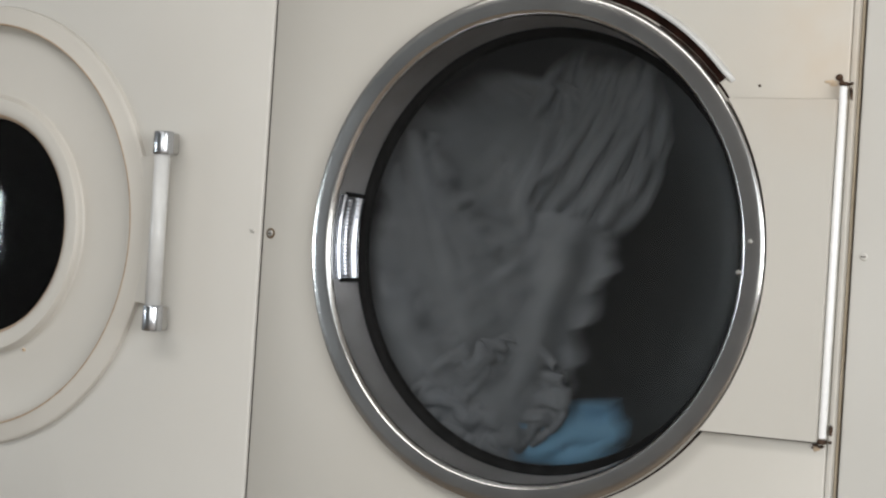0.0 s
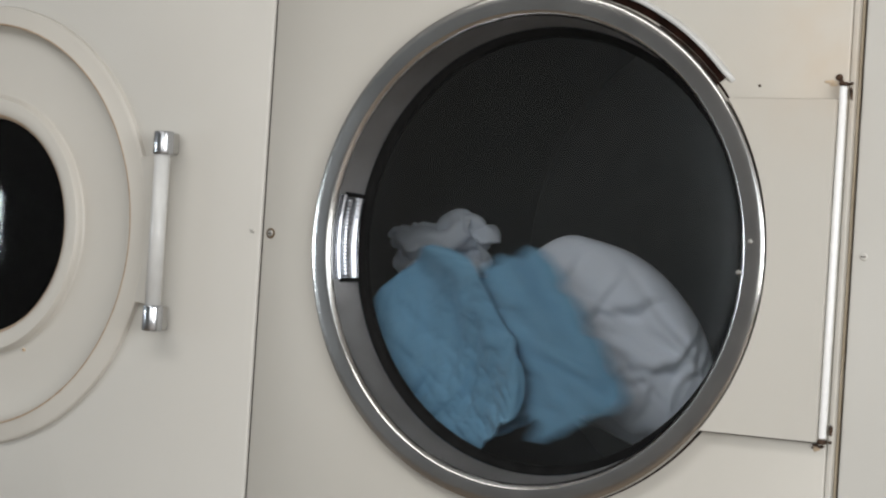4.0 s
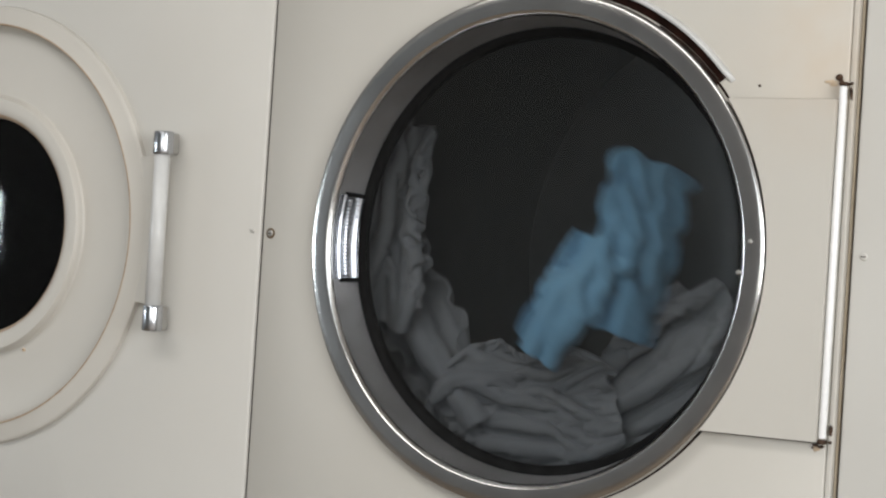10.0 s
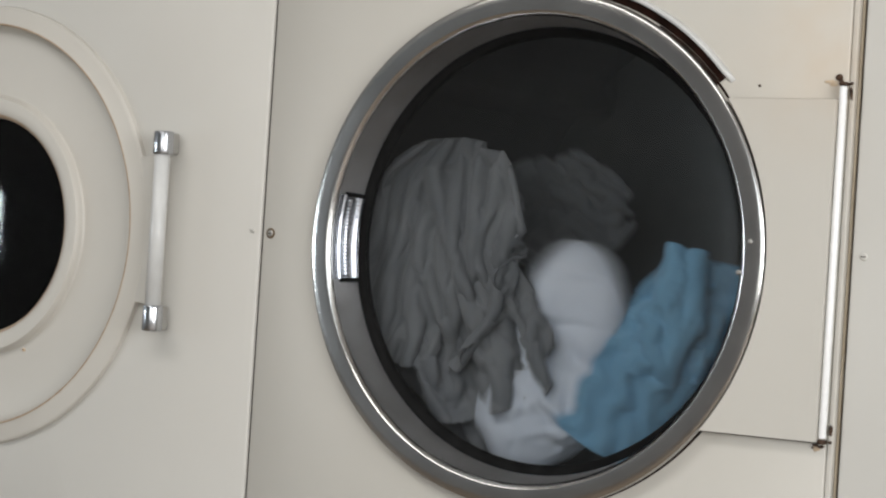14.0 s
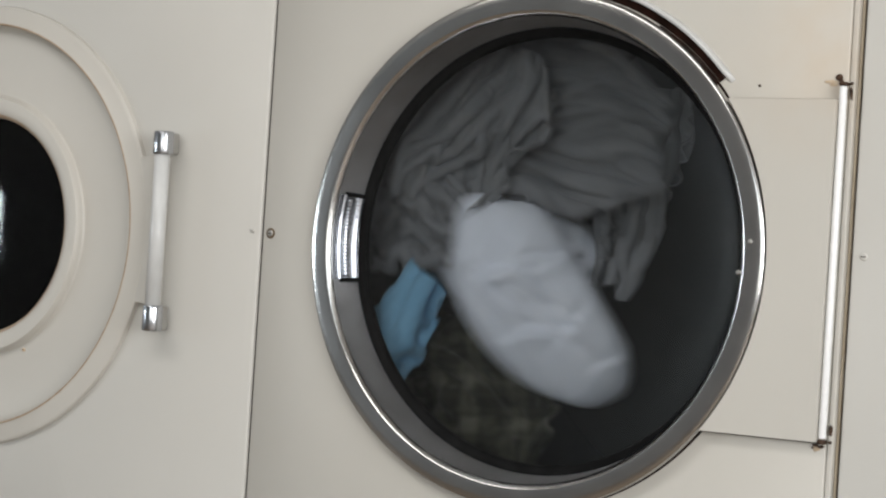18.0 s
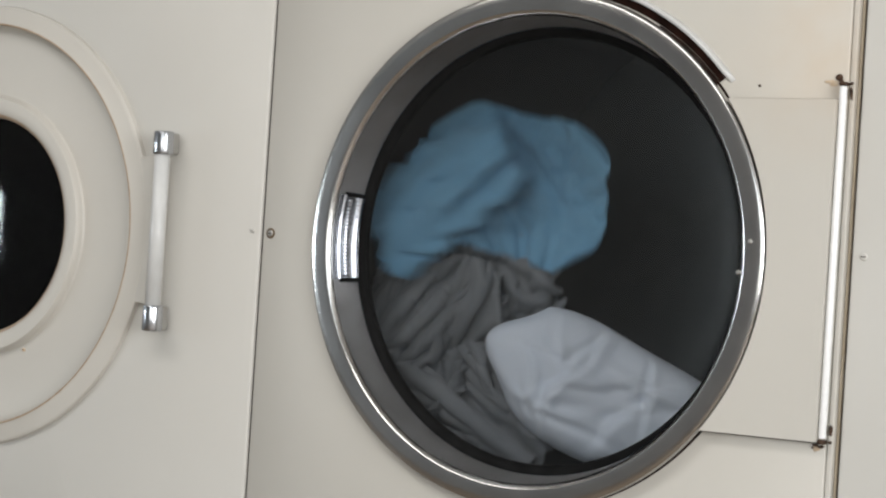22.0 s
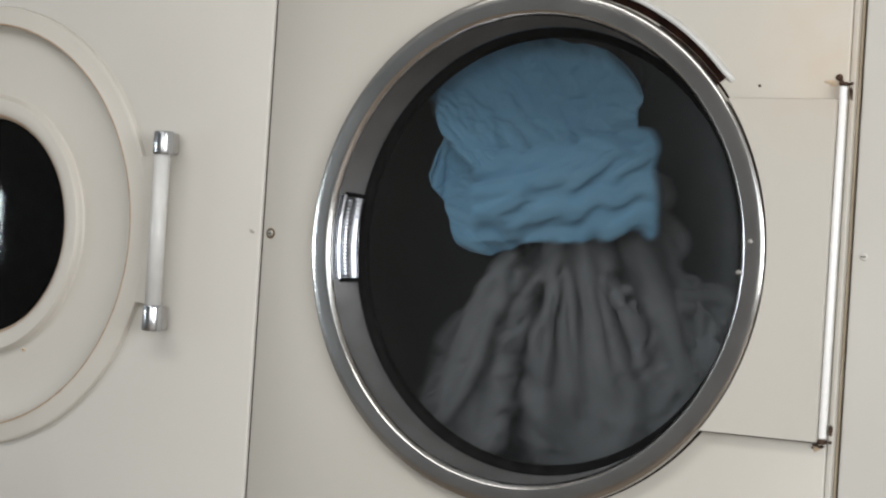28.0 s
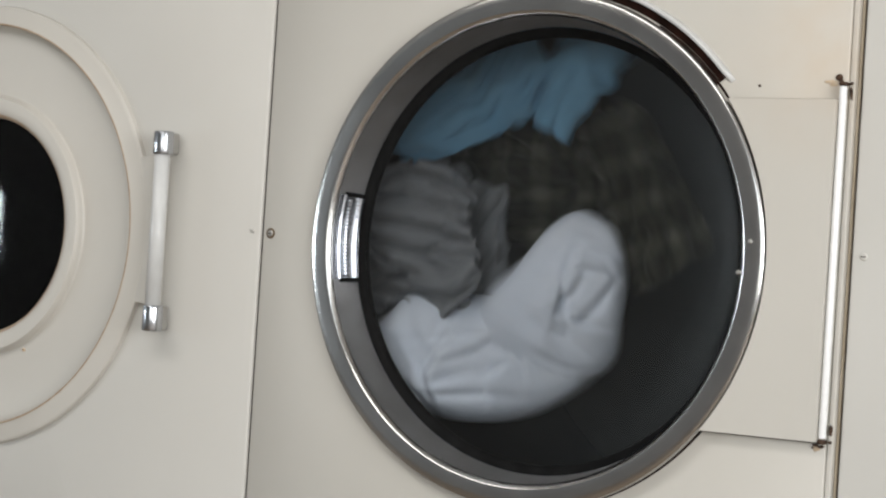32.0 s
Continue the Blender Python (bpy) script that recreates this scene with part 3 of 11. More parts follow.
def plaid_material(name):
    m = cloth_material(name, (0.014, 0.016, 0.010), (0.022, 0.023, 0.015))
    n, l = m.node_tree.nodes, m.node_tree.links
    b = n["Principled BSDF"]
    base = b.inputs["Base Color"].links[0].from_socket
    co = [k for k in n if k.type == "TEX_COORD"][0]
    sep = n.new("ShaderNodeSeparateXYZ")
    warp, add = n.new("ShaderNodeTexNoise"), n.new("ShaderNodeVectorMath")
    warp.inputs["Scale"].default_value = 14
    add.operation = "MULTIPLY_ADD"
    add.inputs[1].default_value = (0.03, 0.03, 0.03)
    l.new(co.outputs["Object"], warp.inputs["Vector"])
    l.new(warp.outputs["Color"], add.inputs[0])
    l.new(co.outputs["Object"], add.inputs[2])
    l.new(add.outputs[0], sep.inputs[0])
    last, bands = base, []
    for axis, period, low, colour, most in (("X", 0.070, 0.42, (0.105, 0.105, 0.078), 0.50), ("Z", 0.070, 0.42, (0.105, 0.105, 0.078), 0.50), ("X", 0.0233, 0.45, (0.006, 0.006, 0.005), 0.35), ("Z", 0.0233, 0.45, (0.12, 0.115, 0.085), 0.16)):
        fold, band, mix = n.new("ShaderNodeMath"), n.new("ShaderNodeMapRange"), n.new("ShaderNodeMix")
        fold.operation, fold.inputs[1].default_value = "PINGPONG", period / 2
        band.interpolation_type = "SMOOTHSTEP"
        band.inputs["From Min"].default_value, band.inputs["From Max"].default_value = low * period / 2, (low + 0.45) * period / 2
        band.inputs["To Max"].default_value = most
        mix.data_type = "RGBA"
        mix.inputs["B"].default_value = (*colour, 1)
        l.new(sep.outputs[axis], fold.inputs[0])
        l.new(fold.outputs[0], band.inputs["Value"])
        l.new(band.outputs[0], mix.inputs["Factor"])
        l.new(last, mix.inputs["A"])
        last = mix.outputs["Result"]
        bands.append(band)
    both, mix = n.new("ShaderNodeMath"), n.new("ShaderNodeMix")
    both.operation = "MULTIPLY"
    mix.data_type = "RGBA"
    mix.inputs["B"].default_value = (0.26, 0.26, 0.21, 1)
    l.new(bands[0].outputs[0], both.inputs[0])
    l.new(bands[1].outputs[0], both.inputs[1])
    l.new(both.outputs[0], mix.inputs["Factor"])
    l.new(last, mix.inputs["A"])
    last = mix.outputs["Result"]
    l.new(last, b.inputs["Base Color"])
    return m


GREY = cloth_material("grey_cotton", (0.182, 0.193, 0.213), (0.234, 0.244, 0.263))
WHITE = cloth_material("white_cotton", (0.74, 0.805, 0.92), (0.78, 0.835, 0.935), crumple=0.3)
BLUE = cloth_material("blue_cotton", (0.172, 0.372, 0.560), (0.215, 0.428, 0.612))
PLAID = plaid_material("plaid_flannel")

grey_sheet = tagged(new("bed_sheet"), "crumpled dark grey cotton bed sheet tumbling in the drum", "laundry")
grey_sheet_pieces = []
grey_sheet_pieces.append(cloth_piece("cloth_fold", GREY, grey_sheet, 11, 0.36, 0.30, (0.375, 0.47), 0.050, stiff=0.07, pleat=0.0040))
grey_sheet_pieces.append(cloth_piece("cloth_fold", GREY, grey_sheet, 12, 0.38, 0.26, (0.41, 0.50), 0.040, gather=0.72, stiff=0.05))
grey_sheet_pieces.append(cloth_piece("cloth_fold", GREY, grey_sheet, 13, 0.43, 0.16, (0.44, 0.28), 0.040, gather=0.15, stiff=0.08, pleat=0.0035))
grey_sheet_pieces.append(cloth_piece("cloth_fold", GREY, grey_sheet, 14, 0.28, 0.26, (0.295, 0.40), 0.050, stiff=0.07, pleat=0.0040))
grey_sheet_pieces.append(cloth_piece("cloth_fold", GREY, grey_sheet, 15, 0.32, 0.17, (0.36, 0.34), 0.040, gather=0.6, stiff=0.05))
grey_sheet_pieces.append(cloth_piece("cloth_fold", GREY, grey_sheet, 16, 0.22, 0.18, (0.31, 0.28), 0.045, stiff=0.10))
pillow = tagged(new("pillow"), "white cotton pillow with soft creases tumbling in the drum", "pillow")
pillow_pieces = []
pillow_pieces.append(pillow_piece("pillow_body", WHITE, pillow, 21, 0.37, 0.205, 0.060, 0.018, taper=0.12, seam=0.004))
pillow_pieces.append(pillow_piece("pillow_end", WHITE, pillow, 24, 0.27, 0.20, 0.055, 0.010, grid=84, taper=0.25))
pillow_pieces.append(cloth_piece("pillow_corner", WHITE, pillow, 23, 0.17, 0.11, (0.25, 0.22), 0.035, gather=0.4, grid=36))
blue_shirt = tagged(new("shirt"), "light blue cotton shirt tumbling in the drum", "shirt")
blue_shirt_pieces = []
blue_shirt_pieces.append(cloth_piece("shirt_back", BLUE, blue_shirt, 31, 0.29, 0.23, (0.310, 0.250), 0.050, stiff=0.30, pleat=0.0042))
blue_shirt_pieces.append(cloth_piece("shirt_front", BLUE, blue_shirt, 32, 0.28, 0.17, (0.30, 0.21), 0.045, gather=0.25, stiff=0.14, relief=0.6, pleat=0.0018))
blue_shirt_pieces.append(cloth_piece("sleeve", BLUE, blue_shirt, 33, 0.19, 0.12, (0.22, 0.18), 0.035, gather=0.3, grid=38, pleat=0.0024))
blue_shirt_pieces.append(cloth_piece("shirt_tail", BLUE, blue_shirt, 36, 0.27, 0.19, (0.290, 0.215), 0.045, stiff=0.22, pleat=0.0030))
plaid_shirt = tagged(new("flannel_shirt"), "dark olive plaid flannel shirt tumbling in the drum", "shirt")
plaid_shirt_pieces = []
plaid_shirt_pieces.append(cloth_piece("shirt_back", PLAID, plaid_shirt, 41, 0.31, 0.25, (0.38, 0.32), 0.045, stiff=0.14))
plaid_shirt_pieces.append(cloth_piece("shirt_front", PLAID, plaid_shirt, 42, 0.27, 0.16, (0.31, 0.22), 0.042, gather=0.3, stiff=0.12))


# ---------------------------------------------------------------- what moves
def turn_in_drum(x, y, z, angle, yaw=0):
    """A cloth piece in the plane of the door, its long side at that angle, yaw: its right side turned in."""
    return Matrix.Translation((x, y, z)) @ pose(0, 0, 0, 0, 0, yaw) @ pose(0, 0, 0, 0, -angle, 0)


def motions():
    walk(drum, [(k * 0.2, pose(0, 0, ZC, 0, 75.6 * k, 0)) for k in range(161)])
    at = turn_in_drum
    walk(grey_sheet, [(0, pose(-0.170, 0.220, 1.200)), (0.3, pose(0.138, 0.521, 1.190)), (0.5, pose(0.213, 0.573, 1.221)), (0.8, pose(0.089, 0.488, 1.287)), (1, pose(0.032, 0.429, 1.453)), (1.3, pose(0.031, 0.384, 1.225)), (1.5, pose(0.298, 0.630, 1.250)), (1.8, pose(0.200, 0.561, 1.229)), (2, pose(0.007, 0.449, 1.294)), (2.3, pose(0.041, 0.429, 1.210)), (2.5, pose(0.070, 0.354, 1.184)), (2.8, pose(0.143, 0.499, 1.169)), (3, pose(0.024, 0.432, 1.215)), (3.3, pose(-0.057, 0.356, 1.321)), (3.5, pose(0.085, 0.355, 1.236)), (3.8, pose(0.199, 0.561, 1.215)), (4, pose(0.302, 0.630, 1.238)), (4.3, pose(0.187, 0.498, 1.201)), (4.5, pose(-0.039, 0.343, 1.173)), (4.8, pose(0.017, 0.314, 1.209)), (5, pose(0.092, 0.498, 1.187)), (5.3, pose(0.108, 0.492, 1.233)), (5.5, pose(-0.008, 0.432, 1.331)), (5.8, pose(-0.015, 0.383, 1.186)), (6, pose(-0.083, 0.224, 1.135)), (6.3, pose(0.014, 0.398, 1.247)), (6.5, pose(-0.027, 0.349, 1.322)), (6.8, pose(-0.017, 0.407, 1.197)), (7, pose(-0.021, 0.359, 1.164)), (7.3, pose(-0.102, 0.306, 1.277)), (7.5, pose(0.006, 0.292, 1.270)), (7.8, pose(0.028, 0.355, 1.197)), (8, pose(0.117, 0.486, 1.174)), (8.3, pose(0.040, 0.425, 1.282)), (8.5, pose(-0.046, 0.320, 1.320)), (8.8, pose(0.092, 0.363, 1.172)), (9, pose(0.298, 0.630, 1.238)), (9.3, pose(-0.035, 0.343, 1.256)), (9.5, pose(-0.105, 0.236, 1.314)), (9.8, pose(0.000, 0.335, 1.179)), (10, pose(-0.032, 0.383, 1.137)), (10.3, pose(-0.025, 0.345, 1.344)), (10.5, pose(0.090, 0.373, 1.278)), (10.8, pose(0.022, 0.314, 1.229)), (11, pose(0.090, 0.498, 1.229)), (11.3, pose(0.126, 0.478, 1.267)), (11.5, pose(0.131, 0.474, 1.316)), (11.8, pose(0.037, 0.302, 1.192)), (12, pose(-0.039, 0.426, 1.149)), (12.3, pose(0.109, 0.492, 1.167)), (12.5, pose(0.098, 0.492, 1.259)), (12.8, pose(0.144, 0.493, 1.264)), (13, pose(-0.078, 0.387, 1.189)), (13.3, pose(0.198, 0.498, 1.179)), (13.5, pose(-0.031, 0.343, 1.144)), (13.8, pose(-0.039, 0.356, 1.183)), (14, pose(-0.054, 0.388, 1.226)), (14.3, pose(-0.094, 0.349, 1.211)), (14.5, pose(0.020, 0.403, 1.212)), (14.8, pose(0.034, 0.302, 1.201)), (15, pose(0.149, 0.492, 1.260)), (15.3, pose(0.048, 0.417, 1.278)), (15.5, pose(0.024, 0.318, 1.322)), (15.8, pose(0.130, 0.437, 1.181)), (16, pose(0.004, 0.292, 1.266)), (16.3, pose(0.112, 0.485, 1.231)), (16.5, pose(0.090, 0.495, 1.186)), (16.8, pose(-0.003, 0.450, 1.284)), (17, pose(-0.037, 0.327, 1.371)), (17.3, pose(0.081, 0.358, 1.211)), (17.5, pose(0.106, 0.435, 1.136)), (17.8, pose(0.110, 0.485, 1.282)), (18, pose(-0.014, 0.380, 1.335)), (18.3, pose(0.057, 0.288, 1.236)), (18.5, pose(0.200, 0.494, 1.142)), (18.8, pose(0.204, 0.557, 1.221)), (19, pose(0.197, 0.560, 1.295)), (19.3, pose(0.051, 0.359, 1.344)), (19.5, pose(-0.058, 0.288, 1.163)), (19.8, pose(0.159, 0.488, 1.239)), (20, pose(-0.105, 0.370, 1.271)), (20.3, pose(-0.112, 0.236, 1.236)), (20.5, pose(0.039, 0.414, 1.241)), (20.8, pose(0.073, 0.414, 1.262)), (21, pose(0.006, 0.403, 1.157)), (21.3, pose(0.013, 0.358, 1.178)), (21.5, pose(-0.085, 0.287, 1.159)), (21.8, pose(0.031, 0.349, 1.152)), (22, pose(0.026, 0.435, 1.198)), (22.3, pose(-0.040, 0.273, 1.177)), (22.5, pose(-0.084, 0.292, 1.252)), (22.8, pose(0.200, 0.565, 1.258)), (23, pose(-0.070, 0.344, 1.209)), (23.3, pose(-0.080, 0.291, 1.245)), (23.5, pose(-0.095, 0.232, 1.256)), (23.8, pose(-0.013, 0.291, 1.217)), (24, pose(0.086, 0.476, 1.195)), (24.3, pose(-0.009, 0.425, 1.347)), (24.5, pose(0.039, 0.381, 1.313)), (24.8, pose(0.111, 0.371, 1.291)), (25, pose(0.132, 0.492, 1.166)), (25.3, pose(-0.002, 0.442, 1.281)), (25.5, pose(-0.002, 0.348, 1.334)), (25.8, pose(0.201, 0.565, 1.221)), (26, pose(-0.110, 0.370, 1.207)), (26.3, pose(0.041, 0.425, 1.268)), (26.5, pose(-0.037, 0.343, 1.186)), (26.8, pose(-0.032, 0.356, 1.247)), (27, pose(-0.028, 0.383, 1.113)), (27.3, pose(0.001, 0.442, 1.310)), (27.5, pose(0.106, 0.495, 1.296)), (27.8, pose(-0.017, 0.298, 1.294)), (28, pose(-0.064, 0.328, 1.105)), (28.3, pose(0.113, 0.478, 1.228)), (28.5, pose(0.095, 0.479, 1.249)), (28.8, pose(0.066, 0.418, 1.342)), (29, pose(0.093, 0.383, 1.214)), (29.3, pose(0.299, 0.630, 1.266)), (29.5, pose(0.151, 0.492, 1.229)), (29.8, pose(0.055, 0.417, 1.299)), (30, pose(0.007, 0.350, 1.302)), (30.3, pose(0.123, 0.437, 1.169)), (30.5, pose(0.200, 0.504, 1.162)), (30.8, pose(0.300, 0.630, 1.233)), (31, pose(0.298, 0.630, 1.247)), (31.3, pose(0.011, 0.351, 1.276)), (31.5, pose(0.032, 0.302, 1.221)), (31.8, pose(-0.003, 0.417, 1.199)), (32, pose(0.092, 0.494, 1.209))])
    walk(grey_sheet_pieces[0], [(0, at(-0.024, 0.020, 0.174, 30, 30)), (0.3, at(0.154, 0.109, -0.078, 90, 0)), (0.5, at(0.067, 0.057, 0.052, 90, 0)), (0.8, at(0.222, 0.142, 0.090, 90, 0)), (0.9, at(0.047, 0.047, 0.071, 45, 15)), (1, at(-0.129, -0.049, 0.052, 0, 30)), (1.15, at(0.064, 0.099, -0.018, 45, 15)), (1.3, at(0.256, 0.246, -0.088, 90, 0)), (1.5, at(-0.016, 0.000, 0.068, 90, 0)), (1.8, at(0.115, 0.069, 0.117, 90, 0)), (2, at(0.309, 0.181, -0.132, 90, 0)), (2.3, at(-0.280, -0.184, 0.087, 138, 2)), (2.5, at(-0.125, -0.130, -0.009, 54, 18)), (2.8, at(0.176, 0.131, 0.136, 90, 0)), (3, at(0.288, 0.198, -0.086, 90, 0)), (3.3, at(0.337, 0.274, -0.104, 90, 0)), (3.5, at(-0.174, -0.142, 0.162, 60, 15)), (3.8, at(0.121, 0.069, 0.044, 90, 0)), (4, at(0.004, 0.000, -0.131, 90, 0)), (4.3, at(0.093, 0.132, 0.063, 90, 0)), (4.5, at(0.336, 0.287, 0.225, 90, 0)), (4.8, at(-0.016, -0.072, -0.040, 62, 25)), (5, at(0.208, 0.132, -0.087, 90, 0)), (5.3, at(0.174, 0.138, 0.077, 90, 0)), (5.5, at(0.311, 0.198, 0.067, 90, 0)), (5.8, at(-0.224, -0.138, 0.103, 71, 2)), (6, at(0.073, 0.006, 0.115, 75, 30)), (6.3, at(0.271, 0.232, 0.102, 90, 0)), (6.5, at(-0.146, -0.172, 0.045, 49, 5)), (6.8, at(-0.056, -0.126, -0.126, 72, 19)), (7, at(0.309, 0.271, -0.035, 90, 0)), (7.3, at(-0.096, -0.140, 0.102, 48, 2)), (7.5, at(-0.019, -0.045, 0.042, 30, 25)), (7.8, at(-0.177, -0.092, 0.204, 60, 12)), (8, at(0.167, 0.144, -0.012, 90, 0)), (8.3, at(-0.236, -0.180, 0.062, 49, 6)), (8.5, at(-0.028, -0.075, 0.028, 1, 19)), (8.8, at(-0.104, -0.118, -0.057, 78, 23)), (9, at(-0.017, 0.000, -0.034, 90, 0)), (9.3, at(-0.177, -0.177, 0.082, 59, 0)), (9.5, at(0.125, 0.007, -0.015, 72, 28)), (9.8, at(-0.027, -0.072, 0.224, 83, 25)), (10, at(0.312, 0.247, 0.113, 90, 0)), (10.3, at(0.333, 0.285, 0.044, 90, 0)), (10.5, at(-0.131, -0.138, 0.097, 154, 22)), (10.8, at(-0.021, -0.072, -0.060, 238, 25)), (11, at(0.191, 0.132, 0.067, 270, 0)), (11.3, at(-0.326, -0.294, -0.007, 257, 2)), (11.5, at(0.187, 0.156, -0.134, 270, 0)), (11.8, at(-0.026, -0.050, 0.160, 241, 28)), (12, at(0.323, 0.204, 0.189, 270, 0)), (12.3, at(0.208, 0.138, 0.159, 270, 0)), (12.5, at(0.216, 0.138, -0.115, 270, 0)), (12.8, at(0.137, 0.137, -0.069, 270, 0)), (13, at(-0.041, -0.044, 0.042, 201, 19)), (13.3, at(0.122, 0.132, 0.104, 270, 0)), (13.5, at(0.340, 0.287, -0.028, 270, 0)), (13.8, at(-0.166, -0.154, 0.011, 201, 2)), (14, at(-0.179, -0.222, 0.005, 263, 0)), (14.3, at(0.056, 0.151, -0.082, 263, 34)), (14.5, at(0.283, 0.227, -0.110, 270, 0)), (14.8, at(-0.023, -0.050, 0.151, 241, 28)), (15, at(0.151, 0.138, 0.140, 270, 0)), (15.3, at(-0.182, -0.172, 0.069, 257, 12)), (15.5, at(-0.003, -0.114, 0.039, 285, 15)), (15.8, at(-0.122, -0.187, 0.027, 336, 26)), (16, at(-0.017, -0.045, 0.046, 390, 25)), (16.3, at(0.203, 0.145, -0.080, 450, 0)), (16.5, at(0.201, 0.135, -0.070, 450, 0)), (16.8, at(0.290, 0.180, 0.082, 450, 0)), (17, at(-0.045, -0.106, 0.055, 505, 17)), (17.3, at(-0.278, -0.113, 0.146, 559, 6)), (17.5, at(0.180, 0.195, 0.008, 630, 0)), (17.8, at(0.183, 0.145, 0.107, 630, 0)), (18, at(-0.092, -0.117, 0.120, 711, 17)), (18.3, at(-0.218, -0.107, 0.157, 738, 6)), (18.5, at(0.082, 0.136, 0.040, 810, 0)), (18.8, at(0.095, 0.073, 0.179, 810, 0)), (19, at(0.122, 0.070, 0.001, 810, 0)), (19.3, at(-0.256, -0.114, 0.122, 733, 6)), (19.5, at(-0.107, -0.111, 0.099, 667, 5)), (19.8, at(0.146, 0.142, 0.156, 630, 0)), (20, at(0.425, 0.260, -0.021, 630, 0)), (20.3, at(0.086, 0.007, 0.087, 585, 23)), (20.5, at(0.241, 0.216, 0.032, 630, 0)), (20.8, at(-0.132, -0.193, 0.059, 555, 19)), (21, at(0.313, 0.227, 0.047, 630, 0)), (21.3, at(-0.182, -0.187, -0.022, 679, 3)), (21.5, at(-0.044, -0.100, 0.157, 617, 9)), (21.8, at(-0.001, -0.095, -0.073, 697, 28)), (22, at(0.290, 0.195, -0.036, 630, 0)), (22.3, at(-0.172, -0.107, 0.161, 559, 0)), (22.5, at(-0.002, -0.084, 0.132, 611, 15)), (22.8, at(0.119, 0.065, 0.047, 630, 0)), (23, at(0.382, 0.286, -0.080, 630, 0)), (23.3, at(-0.015, -0.088, 0.100, 611, 14)), (23.5, at(0.038, -0.009, 0.039, 601, 19)), (23.8, at(-0.016, -0.060, 0.028, 525, 22)), (24, at(0.220, 0.154, -0.088, 450, 0)), (24.3, at(0.289, 0.205, -0.083, 450, 0)), (24.5, at(-0.362, -0.081, 0.054, 403, 0)), (24.8, at(-0.104, -0.138, 0.046, 362, 26)), (25, at(0.168, 0.138, -0.066, 446, 0)), (25.3, at(0.284, 0.188, 0.029, 450, 0)), (25.5, at(0.305, 0.282, 0.064, 450, 0)), (25.8, at(0.116, 0.065, -0.051, 450, 0)), (26, at(0.404, 0.260, -0.100, 450, 0)), (26.3, at(-0.237, -0.180, 0.076, 409, 6)), (26.5, at(0.346, 0.287, 0.198, 450, 0)), (26.8, at(-0.173, -0.154, -0.053, 381, 2)), (27, at(0.316, 0.247, 0.016, 450, 0)), (27.3, at(0.289, 0.188, 0.069, 450, 0)), (27.5, at(0.208, 0.135, 0.060, 450, 0)), (27.8, at(-0.120, -0.106, 0.101, 379, 9)), (28, at(0.011, 0.022, 0.008, 307, 25)), (28.3, at(0.183, 0.152, 0.168, 270, 0)), (28.5, at(0.223, 0.151, 0.069, 270, 0)), (28.8, at(-0.155, -0.205, 0.056, 240, 15)), (29, at(-0.143, -0.163, 0.199, 263, 10)), (29.3, at(0.003, 0.000, 0.133, 270, 0)), (29.5, at(0.169, 0.138, 0.044, 270, 0)), (29.8, at(-0.189, -0.172, 0.048, 257, 12)), (29.9, at(-0.116, -0.111, -0.010, 338, 21)), (30, at(-0.043, -0.050, -0.068, 420, 30)), (30.3, at(-0.115, -0.187, 0.039, 336, 26)), (30.5, at(0.120, 0.126, 0.065, 270, 0)), (30.8, at(-0.011, 0.000, -0.110, 270, 0)), (31, at(-0.017, 0.000, 0.049, 270, 0)), (31.3, at(-0.189, -0.181, -0.002, 345, 3)), (31.5, at(-0.082, -0.080, -0.030, 421, 19)), (31.8, at(-0.303, -0.247, -0.098, 420, 0)), (32, at(-0.430, -0.231, 0.007, 419, 0))])
